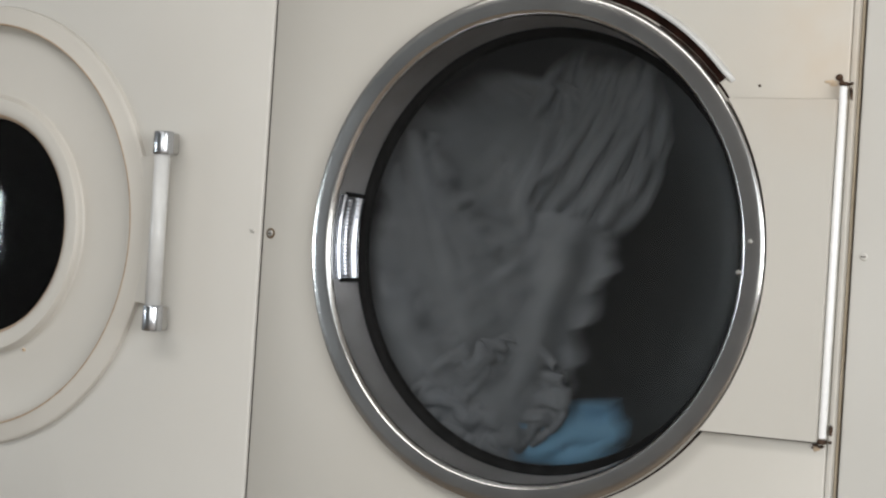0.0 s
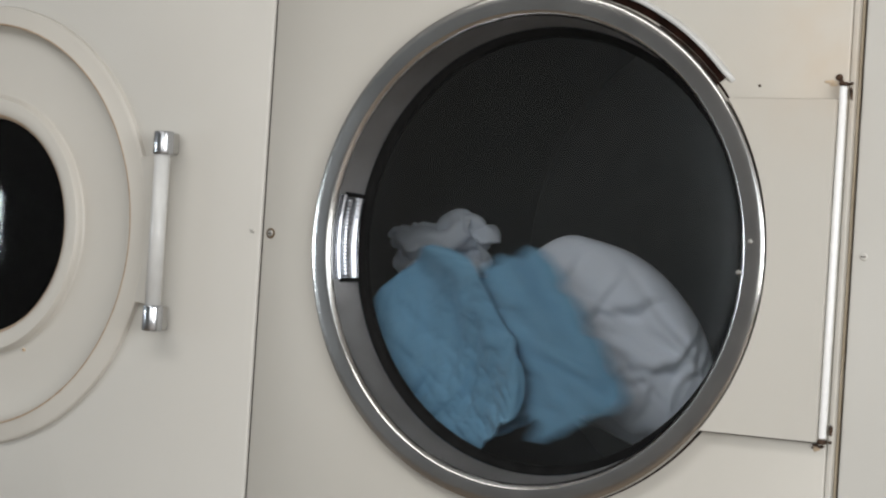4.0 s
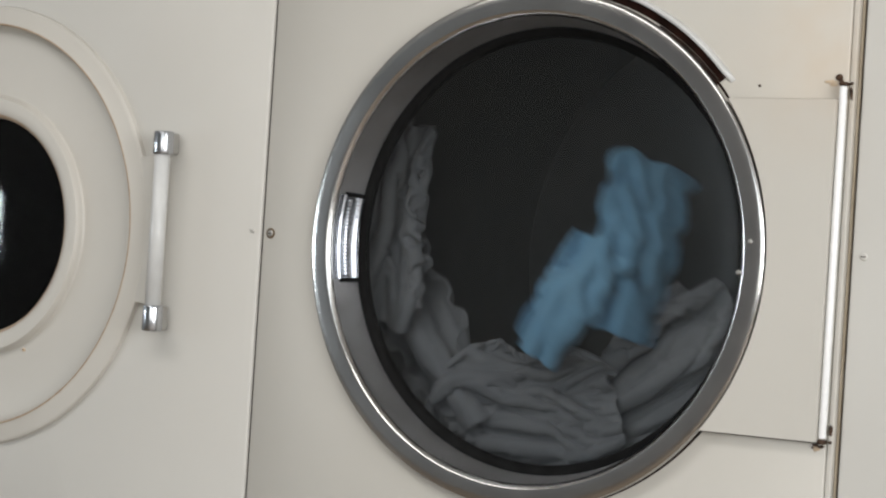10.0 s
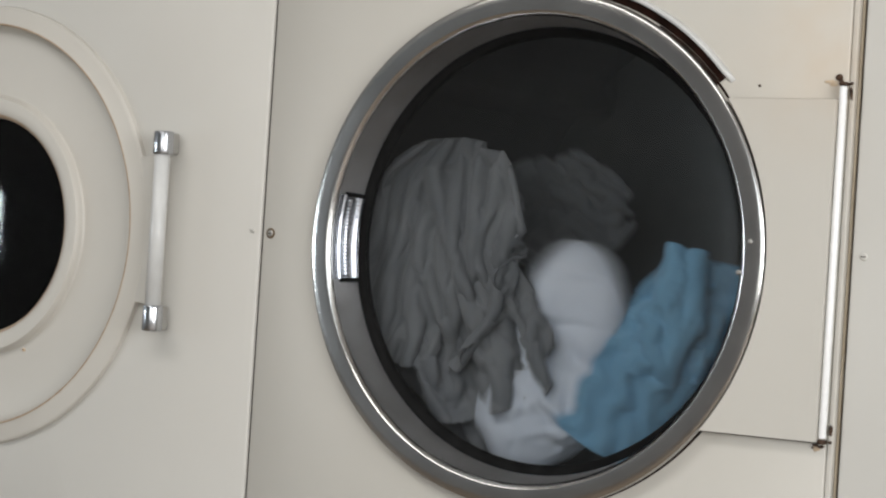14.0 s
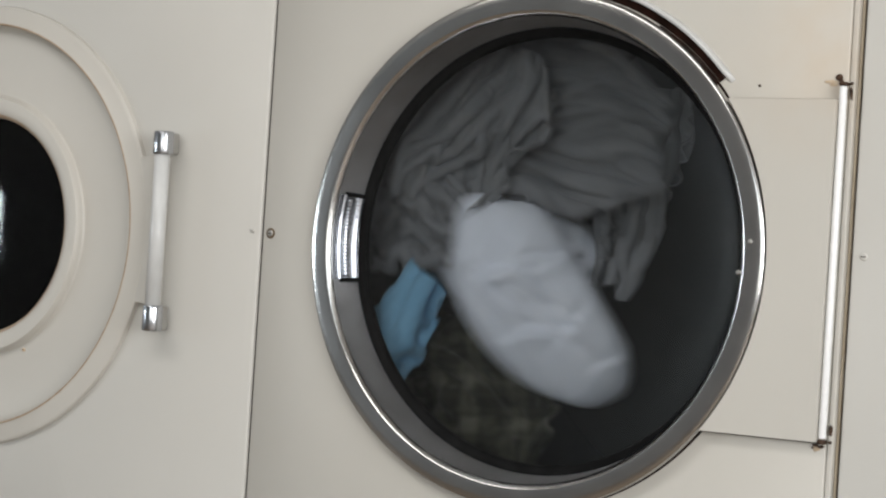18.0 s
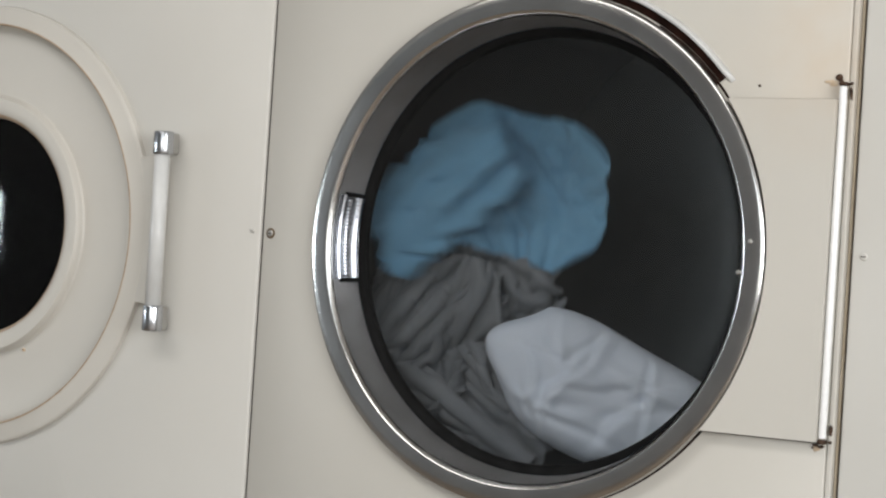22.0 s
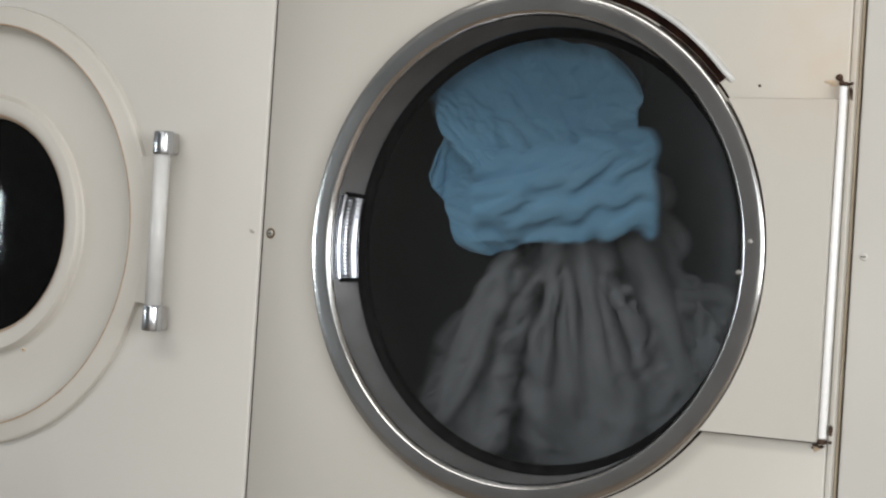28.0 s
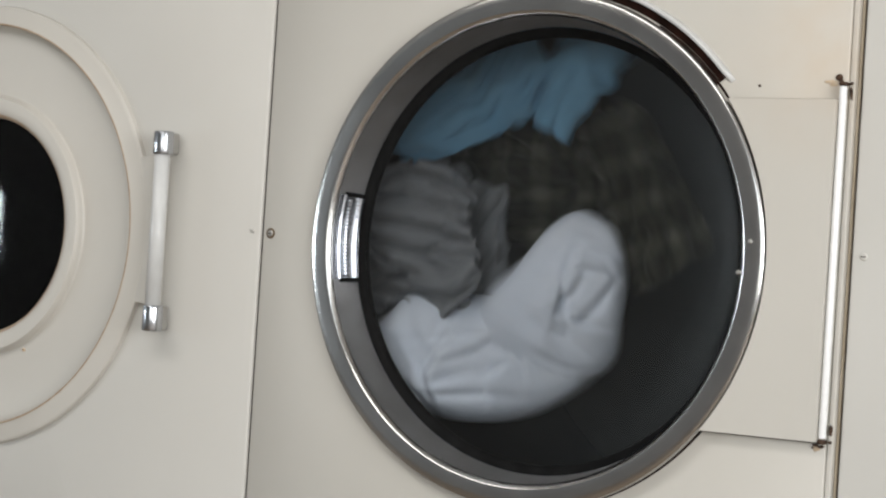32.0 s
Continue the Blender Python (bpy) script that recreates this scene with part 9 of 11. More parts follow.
    walk(blue_shirt_pieces[0], [(0, at(0.094, 0.093, 0.071, 90, 0)), (0.3, at(-0.318, -0.205, -0.010, 94, 0)), (0.5, at(-0.160, -0.110, 0.023, 82, 0)), (0.8, at(-0.106, -0.106, 0.028, 126, 22)), (1, at(0.166, 0.170, 0.074, 199, 0)), (1.3, at(0.119, 0.100, 0.175, 270, 0)), (1.5, at(0.142, 0.100, 0.095, 270, 0)), (1.8, at(0.301, 0.183, -0.160, 270, 0)), (2, at(-0.020, 0.002, -0.053, 270, 0)), (2.3, at(-0.002, 0.002, 0.138, 270, 0)), (2.5, at(0.016, 0.002, 0.027, 270, 0)), (2.8, at(-0.006, 0.002, -0.141, 270, 0)), (3, at(0.130, 0.074, -0.087, 270, 0)), (3.3, at(0.079, 0.056, 0.087, 270, 0)), (3.5, at(0.016, 0.002, -0.017, 270, 0)), (3.8, at(0.291, 0.183, -0.152, 270, 0)), (4, at(-0.160, -0.126, -0.012, 307, 0)), (4.3, at(-0.136, -0.139, 0.008, 382, 0)), (4.5, at(-0.291, -0.244, 0.031, 408, 0)), (4.8, at(-0.001, -0.026, 0.010, 419, 0)), (5, at(0.032, -0.023, 0.009, 339, 10)), (5.3, at(0.110, 0.093, 0.179, 270, 0)), (5.5, at(0.012, 0.002, -0.097, 270, 0)), (5.8, at(-0.086, -0.117, -0.060, 241, 21)), (6, at(0.039, 0.065, 0.129, 270, 0)), (6.3, at(0.016, 0.002, 0.036, 270, 0)), (6.5, at(0.007, 0.002, -0.124, 270, 0)), (6.8, at(-0.103, -0.113, 0.125, 240, 12)), (6.87, at(-0.097, -0.141, 0.046, 180, 19)), (6.93, at(-0.092, -0.168, -0.033, 120, 25)), (7, at(-0.086, -0.196, -0.112, 60, 32)), (7.15, at(-0.035, -0.097, -0.060, -15, 16)), (7.3, at(0.016, 0.002, -0.008, -90, 0)), (7.5, at(-0.132, -0.100, -0.076, -109, 0)), (7.8, at(-0.142, -0.139, 0.042, -121, 0)), (8, at(-0.047, 0.074, -0.016, -146, 9)), (8.3, at(0.107, 0.098, 0.052, -90, 0)), (8.5, at(-0.191, -0.168, -0.042, -109, 0)), (8.8, at(-0.116, -0.126, 0.054, -151, 0)), (8.9, at(-0.091, -0.073, 0.002, -106, 10)), (9, at(-0.067, -0.020, -0.051, -62, 20)), (9.15, at(0.096, 0.093, 0.004, 14, 10)), (9.3, at(0.259, 0.205, 0.060, 90, 0)), (9.5, at(-0.010, 0.002, -0.131, 90, 0)), (9.8, at(0.244, 0.214, -0.014, 90, 0)), (10, at(0.154, 0.185, 0.014, 90, 0)), (10.3, at(-0.204, -0.217, -0.145, 174, 11)), (10.5, at(-0.150, -0.133, 0.013, 129, 0)), (10.8, at(-0.001, -0.026, 0.010, 59, 0)), (10.9, at(0.003, -0.020, 0.018, 10, 15)), (11, at(0.006, -0.015, 0.027, -40, 30)), (11.3, at(0.230, 0.211, 0.007, -90, 0)), (11.5, at(0.303, 0.226, -0.038, -90, 0)), (11.8, at(0.217, 0.211, 0.004, -90, 0)), (12, at(0.131, 0.190, 0.005, -102, 0)), (12.3, at(0.102, 0.093, -0.065, -90, 0)), (12.5, at(0.272, 0.216, 0.063, -90, 0)), (12.8, at(-0.152, -0.135, 0.047, -121, 0)), (13, at(-0.171, -0.092, -0.063, -53, 0)), (13.3, at(-0.132, -0.139, -0.060, 22, 0)), (13.5, at(-0.297, -0.244, 0.061, 48, 0)), (13.8, at(-0.070, -0.119, 0.042, -18, 19)), (14, at(-0.007, 0.046, -0.013, -102, 34)), (14.3, at(-0.014, 0.002, -0.113, -90, 0)), (14.5, at(-0.020, 0.002, 0.055, -90, 0)), (14.8, at(0.231, 0.211, -0.024, -90, 0)), (15, at(0.031, -0.021, 0.012, -166, 6)), (15.3, at(-0.163, -0.122, 0.049, -121, 0)), (15.5, at(0.040, -0.045, 0.060, -132, 0)), (15.8, at(-0.168, -0.224, -0.097, -118, 17)), (16, at(-0.131, -0.100, -0.059, -109, 0)), (16.3, at(-0.021, 0.002, -0.041, -90, 0)), (16.5, at(-0.012, 0.002, 0.119, -90, 0)), (16.8, at(0.148, 0.087, 0.105, -90, 0)), (17, at(0.004, 0.002, -0.134, -90, 0)), (17.3, at(0.057, 0.106, -0.017, -90, 0)), (17.5, at(-0.007, 0.002, 0.135, -90, 0)), (17.8, at(0.016, 0.002, -0.030, -90, 0)), (18, at(0.157, 0.110, -0.103, -90, 0)), (18.3, at(-0.020, 0.002, 0.046, -90, 0)), (18.5, at(-0.090, -0.049, -0.025, -44, 23)), (18.8, at(0.114, 0.098, 0.035, -90, 0)), (19, at(-0.137, -0.135, -0.095, -51, 0)), (19.3, at(-0.148, -0.125, -0.021, 21, 0)), (19.5, at(0.110, 0.092, 0.096, 90, 0)), (19.8, at(-0.084, -0.027, 0.046, 16, 6)), (20, at(-0.022, -0.008, 0.070, -15, 24)), (20.15, at(-0.018, -0.003, 0.092, 38, 12)), (20.3, at(-0.013, 0.002, 0.115, 90, 0)), (20.5, at(0.135, 0.061, 0.063, 90, 0)), (20.8, at(-0.178, -0.141, -0.001, 27, 0)), (21, at(-0.035, -0.030, 0.025, -20, 28)), (21.3, at(-0.008, 0.002, 0.133, -90, 0)), (21.5, at(0.014, 0.002, 0.068, -90, 0)), (21.8, at(0.156, 0.100, -0.121, -90, 0)), (22, at(-0.052, -0.061, 0.040, -7, 10)), (22.3, at(-0.002, 0.002, 0.138, -90, 0)), (22.5, at(0.016, 0.002, 0.027, -90, 0)), (22.8, at(0.156, 0.098, -0.165, -90, 0)), (23, at(0.129, 0.078, -0.050, -90, 0)), (23.3, at(0.053, 0.065, 0.137, -90, 0)), (23.5, at(0.016, 0.002, -0.017, -90, 0)), (23.8, at(-0.012, 0.002, -0.126, -90, 0)), (24, at(0.146, 0.106, 0.067, -90, 0)), (24.3, at(0.125, 0.056, 0.059, -90, 0)), (24.5, at(0.015, 0.002, -0.060, -90, 0)), (24.8, at(-0.016, 0.002, -0.098, -90, 0)), (25, at(0.265, 0.233, 0.159, -90, 0)), (25.3, at(0.310, 0.180, 0.051, -90, 0)), (25.5, at(0.012, 0.002, -0.097, -90, 0)), (25.8, at(0.141, 0.098, -0.114, -90, 0)), (26, at(-0.033, -0.033, 0.029, -171, 5)), (26.3, at(0.104, 0.098, 0.138, -90, 0)), (26.5, at(-0.293, -0.244, 0.021, -132, 0)), (26.8, at(-0.076, -0.119, 0.092, -198, 19)), (27, at(0.146, 0.225, 0.105, -270, 0)), (27.3, at(0.313, 0.180, -0.014, -270, 0)), (27.5, at(0.002, 0.002, -0.140, -270, 0)), (27.8, at(0.135, 0.110, -0.037, -270, 0)), (27.9, at(0.080, 0.054, 0.010, -320, 12)), (28, at(0.024, -0.001, 0.058, -370, 25)), (28.15, at(0.046, 0.049, 0.023, -320, 12)), (28.3, at(0.067, 0.100, -0.012, -270, 0)), (28.5, at(0.108, 0.107, -0.074, -270, 0)), (28.8, at(0.145, 0.120, 0.096, -270, 0)), (29, at(-0.130, -0.076, -0.008, -290, 16)), (29.15, at(-0.095, -0.052, 0.010, -334, 11)), (29.3, at(-0.060, -0.029, 0.028, -377, 6)), (29.5, at(0.031, -0.021, 0.012, -346, 6)), (29.8, at(-0.156, -0.122, 0.050, -301, 0)), (30, at(-0.243, -0.222, 0.113, -302, 20)), (30.3, at(-0.171, -0.224, -0.129, -298, 17)), (30.5, at(-0.033, -0.023, 0.017, -372, 5)), (30.8, at(-0.003, -0.037, -0.012, -456, 0)), (30.9, at(0.025, -0.022, -0.030, -378, 12)), (31, at(0.054, -0.006, -0.049, -300, 24)), (31.15, at(0.030, -0.010, -0.031, -241, 15)), (31.3, at(0.007, -0.013, -0.014, -182, 6)), (31.5, at(0.139, 0.110, -0.073, -266, 0)), (31.8, at(0.299, 0.231, 0.052, -270, 0)), (32, at(0.228, 0.195, -0.130, -270, 0))])
    walk(blue_shirt_pieces[1], [(0, at(0.094, 0.093, 0.071, 90, 0)), (0.3, at(0.336, 0.207, 0.053, 90, 0)), (0.5, at(-0.142, -0.082, -0.122, 71, 0)), (0.8, at(-0.033, -0.088, -0.096, 126, 30)), (0.9, at(-0.077, -0.134, -0.092, 42, 29)), (1, at(-0.120, -0.180, -0.088, -42, 28)), (1.15, at(-0.241, -0.225, -0.140, -108, 17)), (1.3, at(-0.363, -0.269, -0.192, -174, 6)), (1.5, at(-0.389, -0.269, -0.247, -173, 2)), (1.8, at(-0.264, -0.186, 0.127, -137, 1)), (2, at(0.004, 0.025, 0.154, -90, 0)), (2.3, at(0.014, 0.025, -0.111, -90, 0)), (2.5, at(-0.012, 0.025, -0.149, -90, 0)), (2.8, at(-0.016, 0.025, 0.124, -90, 0)), (3, at(0.162, 0.097, 0.053, -90, 0)), (3.3, at(0.083, 0.079, -0.186, -90, 0)), (3.5, at(-0.018, 0.025, -0.118, -90, 0)), (3.8, at(-0.261, -0.186, 0.124, -137, 1)), (4, at(-0.017, -0.108, 0.017, -59, 5)), (4.3, at(0.416, 0.350, 0.028, -90, 0)), (4.5, at(0.278, 0.245, -0.137, -90, 0)), (4.8, at(0.097, -0.008, 0.093, -6, 8)), (5, at(0.052, 0.006, -0.072, -22, 23)), (5.3, at(0.092, 0.116, -0.062, -90, 0)), (5.5, at(-0.024, 0.025, -0.028, -90, 0)), (5.8, at(0.249, 0.323, 0.040, -90, 0)), (6, at(0.073, 0.088, 0.020, -90, 0)), (6.3, at(-0.011, 0.025, -0.153, -90, 0)), (6.5, at(-0.024, 0.025, 0.023, -90, 0)), (6.8, at(-0.108, -0.122, -0.033, -103, 10)), (6.87, at(-0.101, -0.130, 0.006, -45, 17)), (6.93, at(-0.093, -0.138, 0.046, 14, 25)), (7, at(-0.086, -0.146, 0.085, 72, 32)), (7.15, at(-0.052, -0.060, -0.020, -9, 16)), (7.3, at(-0.017, 0.025, -0.126, -90, 0)), (7.5, at(0.413, 0.284, 0.205, -90, 0)), (7.8, at(-0.161, -0.070, 0.108, -153, 0)), (8, at(0.152, -0.090, 0.104, -146, 10)), (8.3, at(0.071, 0.121, 0.018, -90, 0)), (8.5, at(0.390, 0.303, 0.233, -90, 0)), (8.8, at(-0.156, -0.108, 0.040, -174, 0)), (8.9, at(-0.033, -0.059, 0.005, -121, 13)), (9, at(0.091, -0.010, -0.031, -68, 26)), (9.15, at(-0.115, -0.113, -0.050, -136, 13)), (9.3, at(-0.321, -0.217, -0.069, -205, 0)), (9.5, at(-0.012, 0.025, 0.144, -270, 0)), (9.8, at(-0.274, -0.173, 0.057, -301, 3)), (10, at(-0.124, -0.145, 0.027, -282, 64)), (10.3, at(0.187, 0.218, 0.103, -270, 0)), (10.5, at(-0.122, -0.054, -0.066, -231, 3)), (10.8, at(0.097, -0.008, 0.093, -180, 8)), (10.9, at(0.088, 0.013, 0.025, -120, 20)), (11, at(0.080, 0.035, -0.043, -60, 32)), (11.15, at(-0.105, -0.092, -0.049, -126, 16)), (11.3, at(-0.290, -0.219, -0.055, -191, 0)), (11.5, at(-0.310, -0.215, -0.042, -109, 0)), (11.8, at(-0.251, -0.176, 0.046, -152, 9)), (11.9, at(-0.163, -0.163, 0.016, -216, 20)), (12, at(-0.074, -0.150, -0.013, -280, 32)), (12.1, at(-0.021, -0.061, 0.053, -337, 21)), (12.2, at(0.033, 0.027, 0.118, -393, 11)), (12.3, at(0.086, 0.116, 0.184, -450, 0)), (12.5, at(-0.281, -0.195, -0.097, -411, 0)), (12.8, at(0.469, 0.336, -0.048, -450, 0)), (13, at(-0.096, -0.151, -0.096, -413, 0)), (13.3, at(0.406, 0.350, 0.235, -450, 0)), (13.5, at(0.304, 0.245, 0.067, -450, 0)), (13.8, at(-0.132, -0.084, -0.008, -534, 14)), (14, at(-0.010, -0.075, -0.033, -478, 33)), (14.3, at(-0.007, 0.025, 0.157, -450, 0)), (14.5, at(0.017, 0.025, 0.072, -450, 0)), (14.8, at(-0.255, -0.176, 0.056, -512, 9)), (15, at(0.061, -0.013, -0.051, -533, 9)), (15.3, at(-0.163, -0.104, -0.004, -602, 0)), (15.5, at(0.001, -0.027, -0.040, -655, 0)), (15.8, at(0.171, 0.226, -0.040, -630, 0)), (16, at(0.412, 0.284, 0.154, -630, 0)), (16.3, at(0.006, 0.025, 0.148, -630, 0)), (16.5, at(0.019, 0.025, -0.028, -630, 0)), (16.8, at(0.117, 0.110, -0.050, -630, 0)), (17, at(-0.024, 0.025, 0.048, -630, 0)), (17.3, at(-0.225, -0.288, 0.179, -585, 26)), (17.5, at(0.017, 0.025, -0.077, -630, 0)), (17.8, at(-0.019, 0.025, -0.107, -630, 0)), (18, at(0.138, 0.133, 0.134, -630, 0)), (18.3, at(0.016, 0.025, 0.080, -630, 0)), (18.5, at(-0.086, -0.154, 0.063, -584, 19)), (18.8, at(0.077, 0.121, 0.044, -630, 0)), (19, at(0.419, 0.336, 0.219, -630, 0)), (19.3, at(0.467, 0.328, 0.100, -630, 0)), (19.5, at(0.112, 0.115, -0.179, -630, 0)), (19.8, at(0.077, 0.008, 0.017, -604, 25)), (20, at(0.108, 0.022, 0.062, -658, 30)), (20.15, at(0.064, 0.024, 0.022, -734, 15)), (20.3, at(0.019, 0.025, -0.018, -810, 0)), (20.5, at(0.126, 0.084, -0.204, -810, 0)), (20.8, at(-0.038, -0.062, 0.075, -729, 15)), (21, at(0.066, 0.040, -0.006, -755, 32)), (21.3, at(0.017, 0.025, -0.068, -810, 0)), (21.5, at(-0.006, 0.025, -0.164, -810, 0)), (21.8, at(-0.488, -0.269, 0.020, -894, 0)), (22, at(-0.146, -0.140, 0.021, -867, 0)), (22.3, at(0.014, 0.025, -0.111, -810, 0)), (22.5, at(-0.012, 0.025, -0.149, -810, 0)), (22.8, at(0.146, 0.121, 0.100, -810, 0)), (23, at(0.129, 0.078, -0.050, -810, 0)), (23.3, at(0.057, 0.088, -0.136, -810, 0)), (23.5, at(-0.018, 0.025, -0.118, -810, 0)), (23.8, at(-0.010, 0.025, 0.149, -810, 0)), (24, at(-0.475, -0.286, 0.005, -827, 0)), (24.3, at(0.118, 0.079, -0.211, -810, 0)), (24.5, at(-0.022, 0.025, -0.077, -810, 0)), (24.8, at(-0.003, 0.025, 0.161, -810, 0)), (25, at(-0.277, -0.231, -0.129, -770, 0)), (25.3, at(-0.296, -0.189, 0.038, -817, 0)), (25.5, at(-0.024, 0.025, -0.028, -810, 0)), (25.8, at(0.164, 0.121, 0.103, -810, 0)), (26, at(-0.014, -0.022, -0.115, -893, 5)), (26.3, at(0.077, 0.121, -0.051, -810, 0)), (26.5, at(0.274, 0.245, -0.056, -810, 0)), (26.8, at(-0.138, -0.084, 0.042, -894, 14)), (27, at(-0.206, -0.228, -0.087, -826, 10)), (27.3, at(-0.297, -0.189, 0.060, -817, 0)), (27.5, at(-0.022, 0.025, 0.072, -810, 0)), (27.8, at(0.170, 0.133, 0.040, -810, 0)), (27.9, at(0.123, 0.064, -0.010, -761, 12)), (28, at(0.075, -0.006, -0.061, -712, 25)), (28.15, at(-0.052, -0.138, -0.131, -789, 28)), (28.3, at(-0.179, -0.269, -0.202, -866, 32)), (28.5, at(0.095, 0.130, 0.182, -810, 0)), (28.8, at(-0.474, -0.330, -0.030, -818, 0)), (29, at(-0.149, -0.101, 0.075, -847, 0)), (29.3, at(0.094, 0.014, 0.039, -763, 25)), (29.5, at(0.061, -0.013, -0.051, -713, 9)), (29.8, at(-0.156, -0.104, -0.003, -782, 0)), (29.9, at(-0.223, -0.168, -0.008, -718, 8)), (30, at(-0.289, -0.232, -0.012, -655, 16)), (30.15, at(-0.068, -0.003, 0.037, -732, 8)), (30.3, at(0.153, 0.226, 0.087, -810, 0)), (30.5, at(0.008, -0.011, -0.031, -741, 9)), (30.8, at(0.015, -0.019, -0.157, -825, 0)), (30.87, at(-0.015, -0.023, -0.141, -883, 5)), (30.93, at(-0.044, -0.027, -0.124, -940, 9)), (31, at(-0.074, -0.031, -0.108, -998, 14)), (31.15, at(0.015, -0.001, -0.057, -946, 16)), (31.3, at(0.104, 0.030, -0.006, -894, 19)), (31.5, at(0.159, 0.133, 0.159, -810, 0)), (31.8, at(-0.338, -0.227, -0.066, -818, 0)), (31.9, at(-0.333, -0.211, 0.024, -754, 10)), (32, at(-0.327, -0.195, 0.113, -690, 20))])
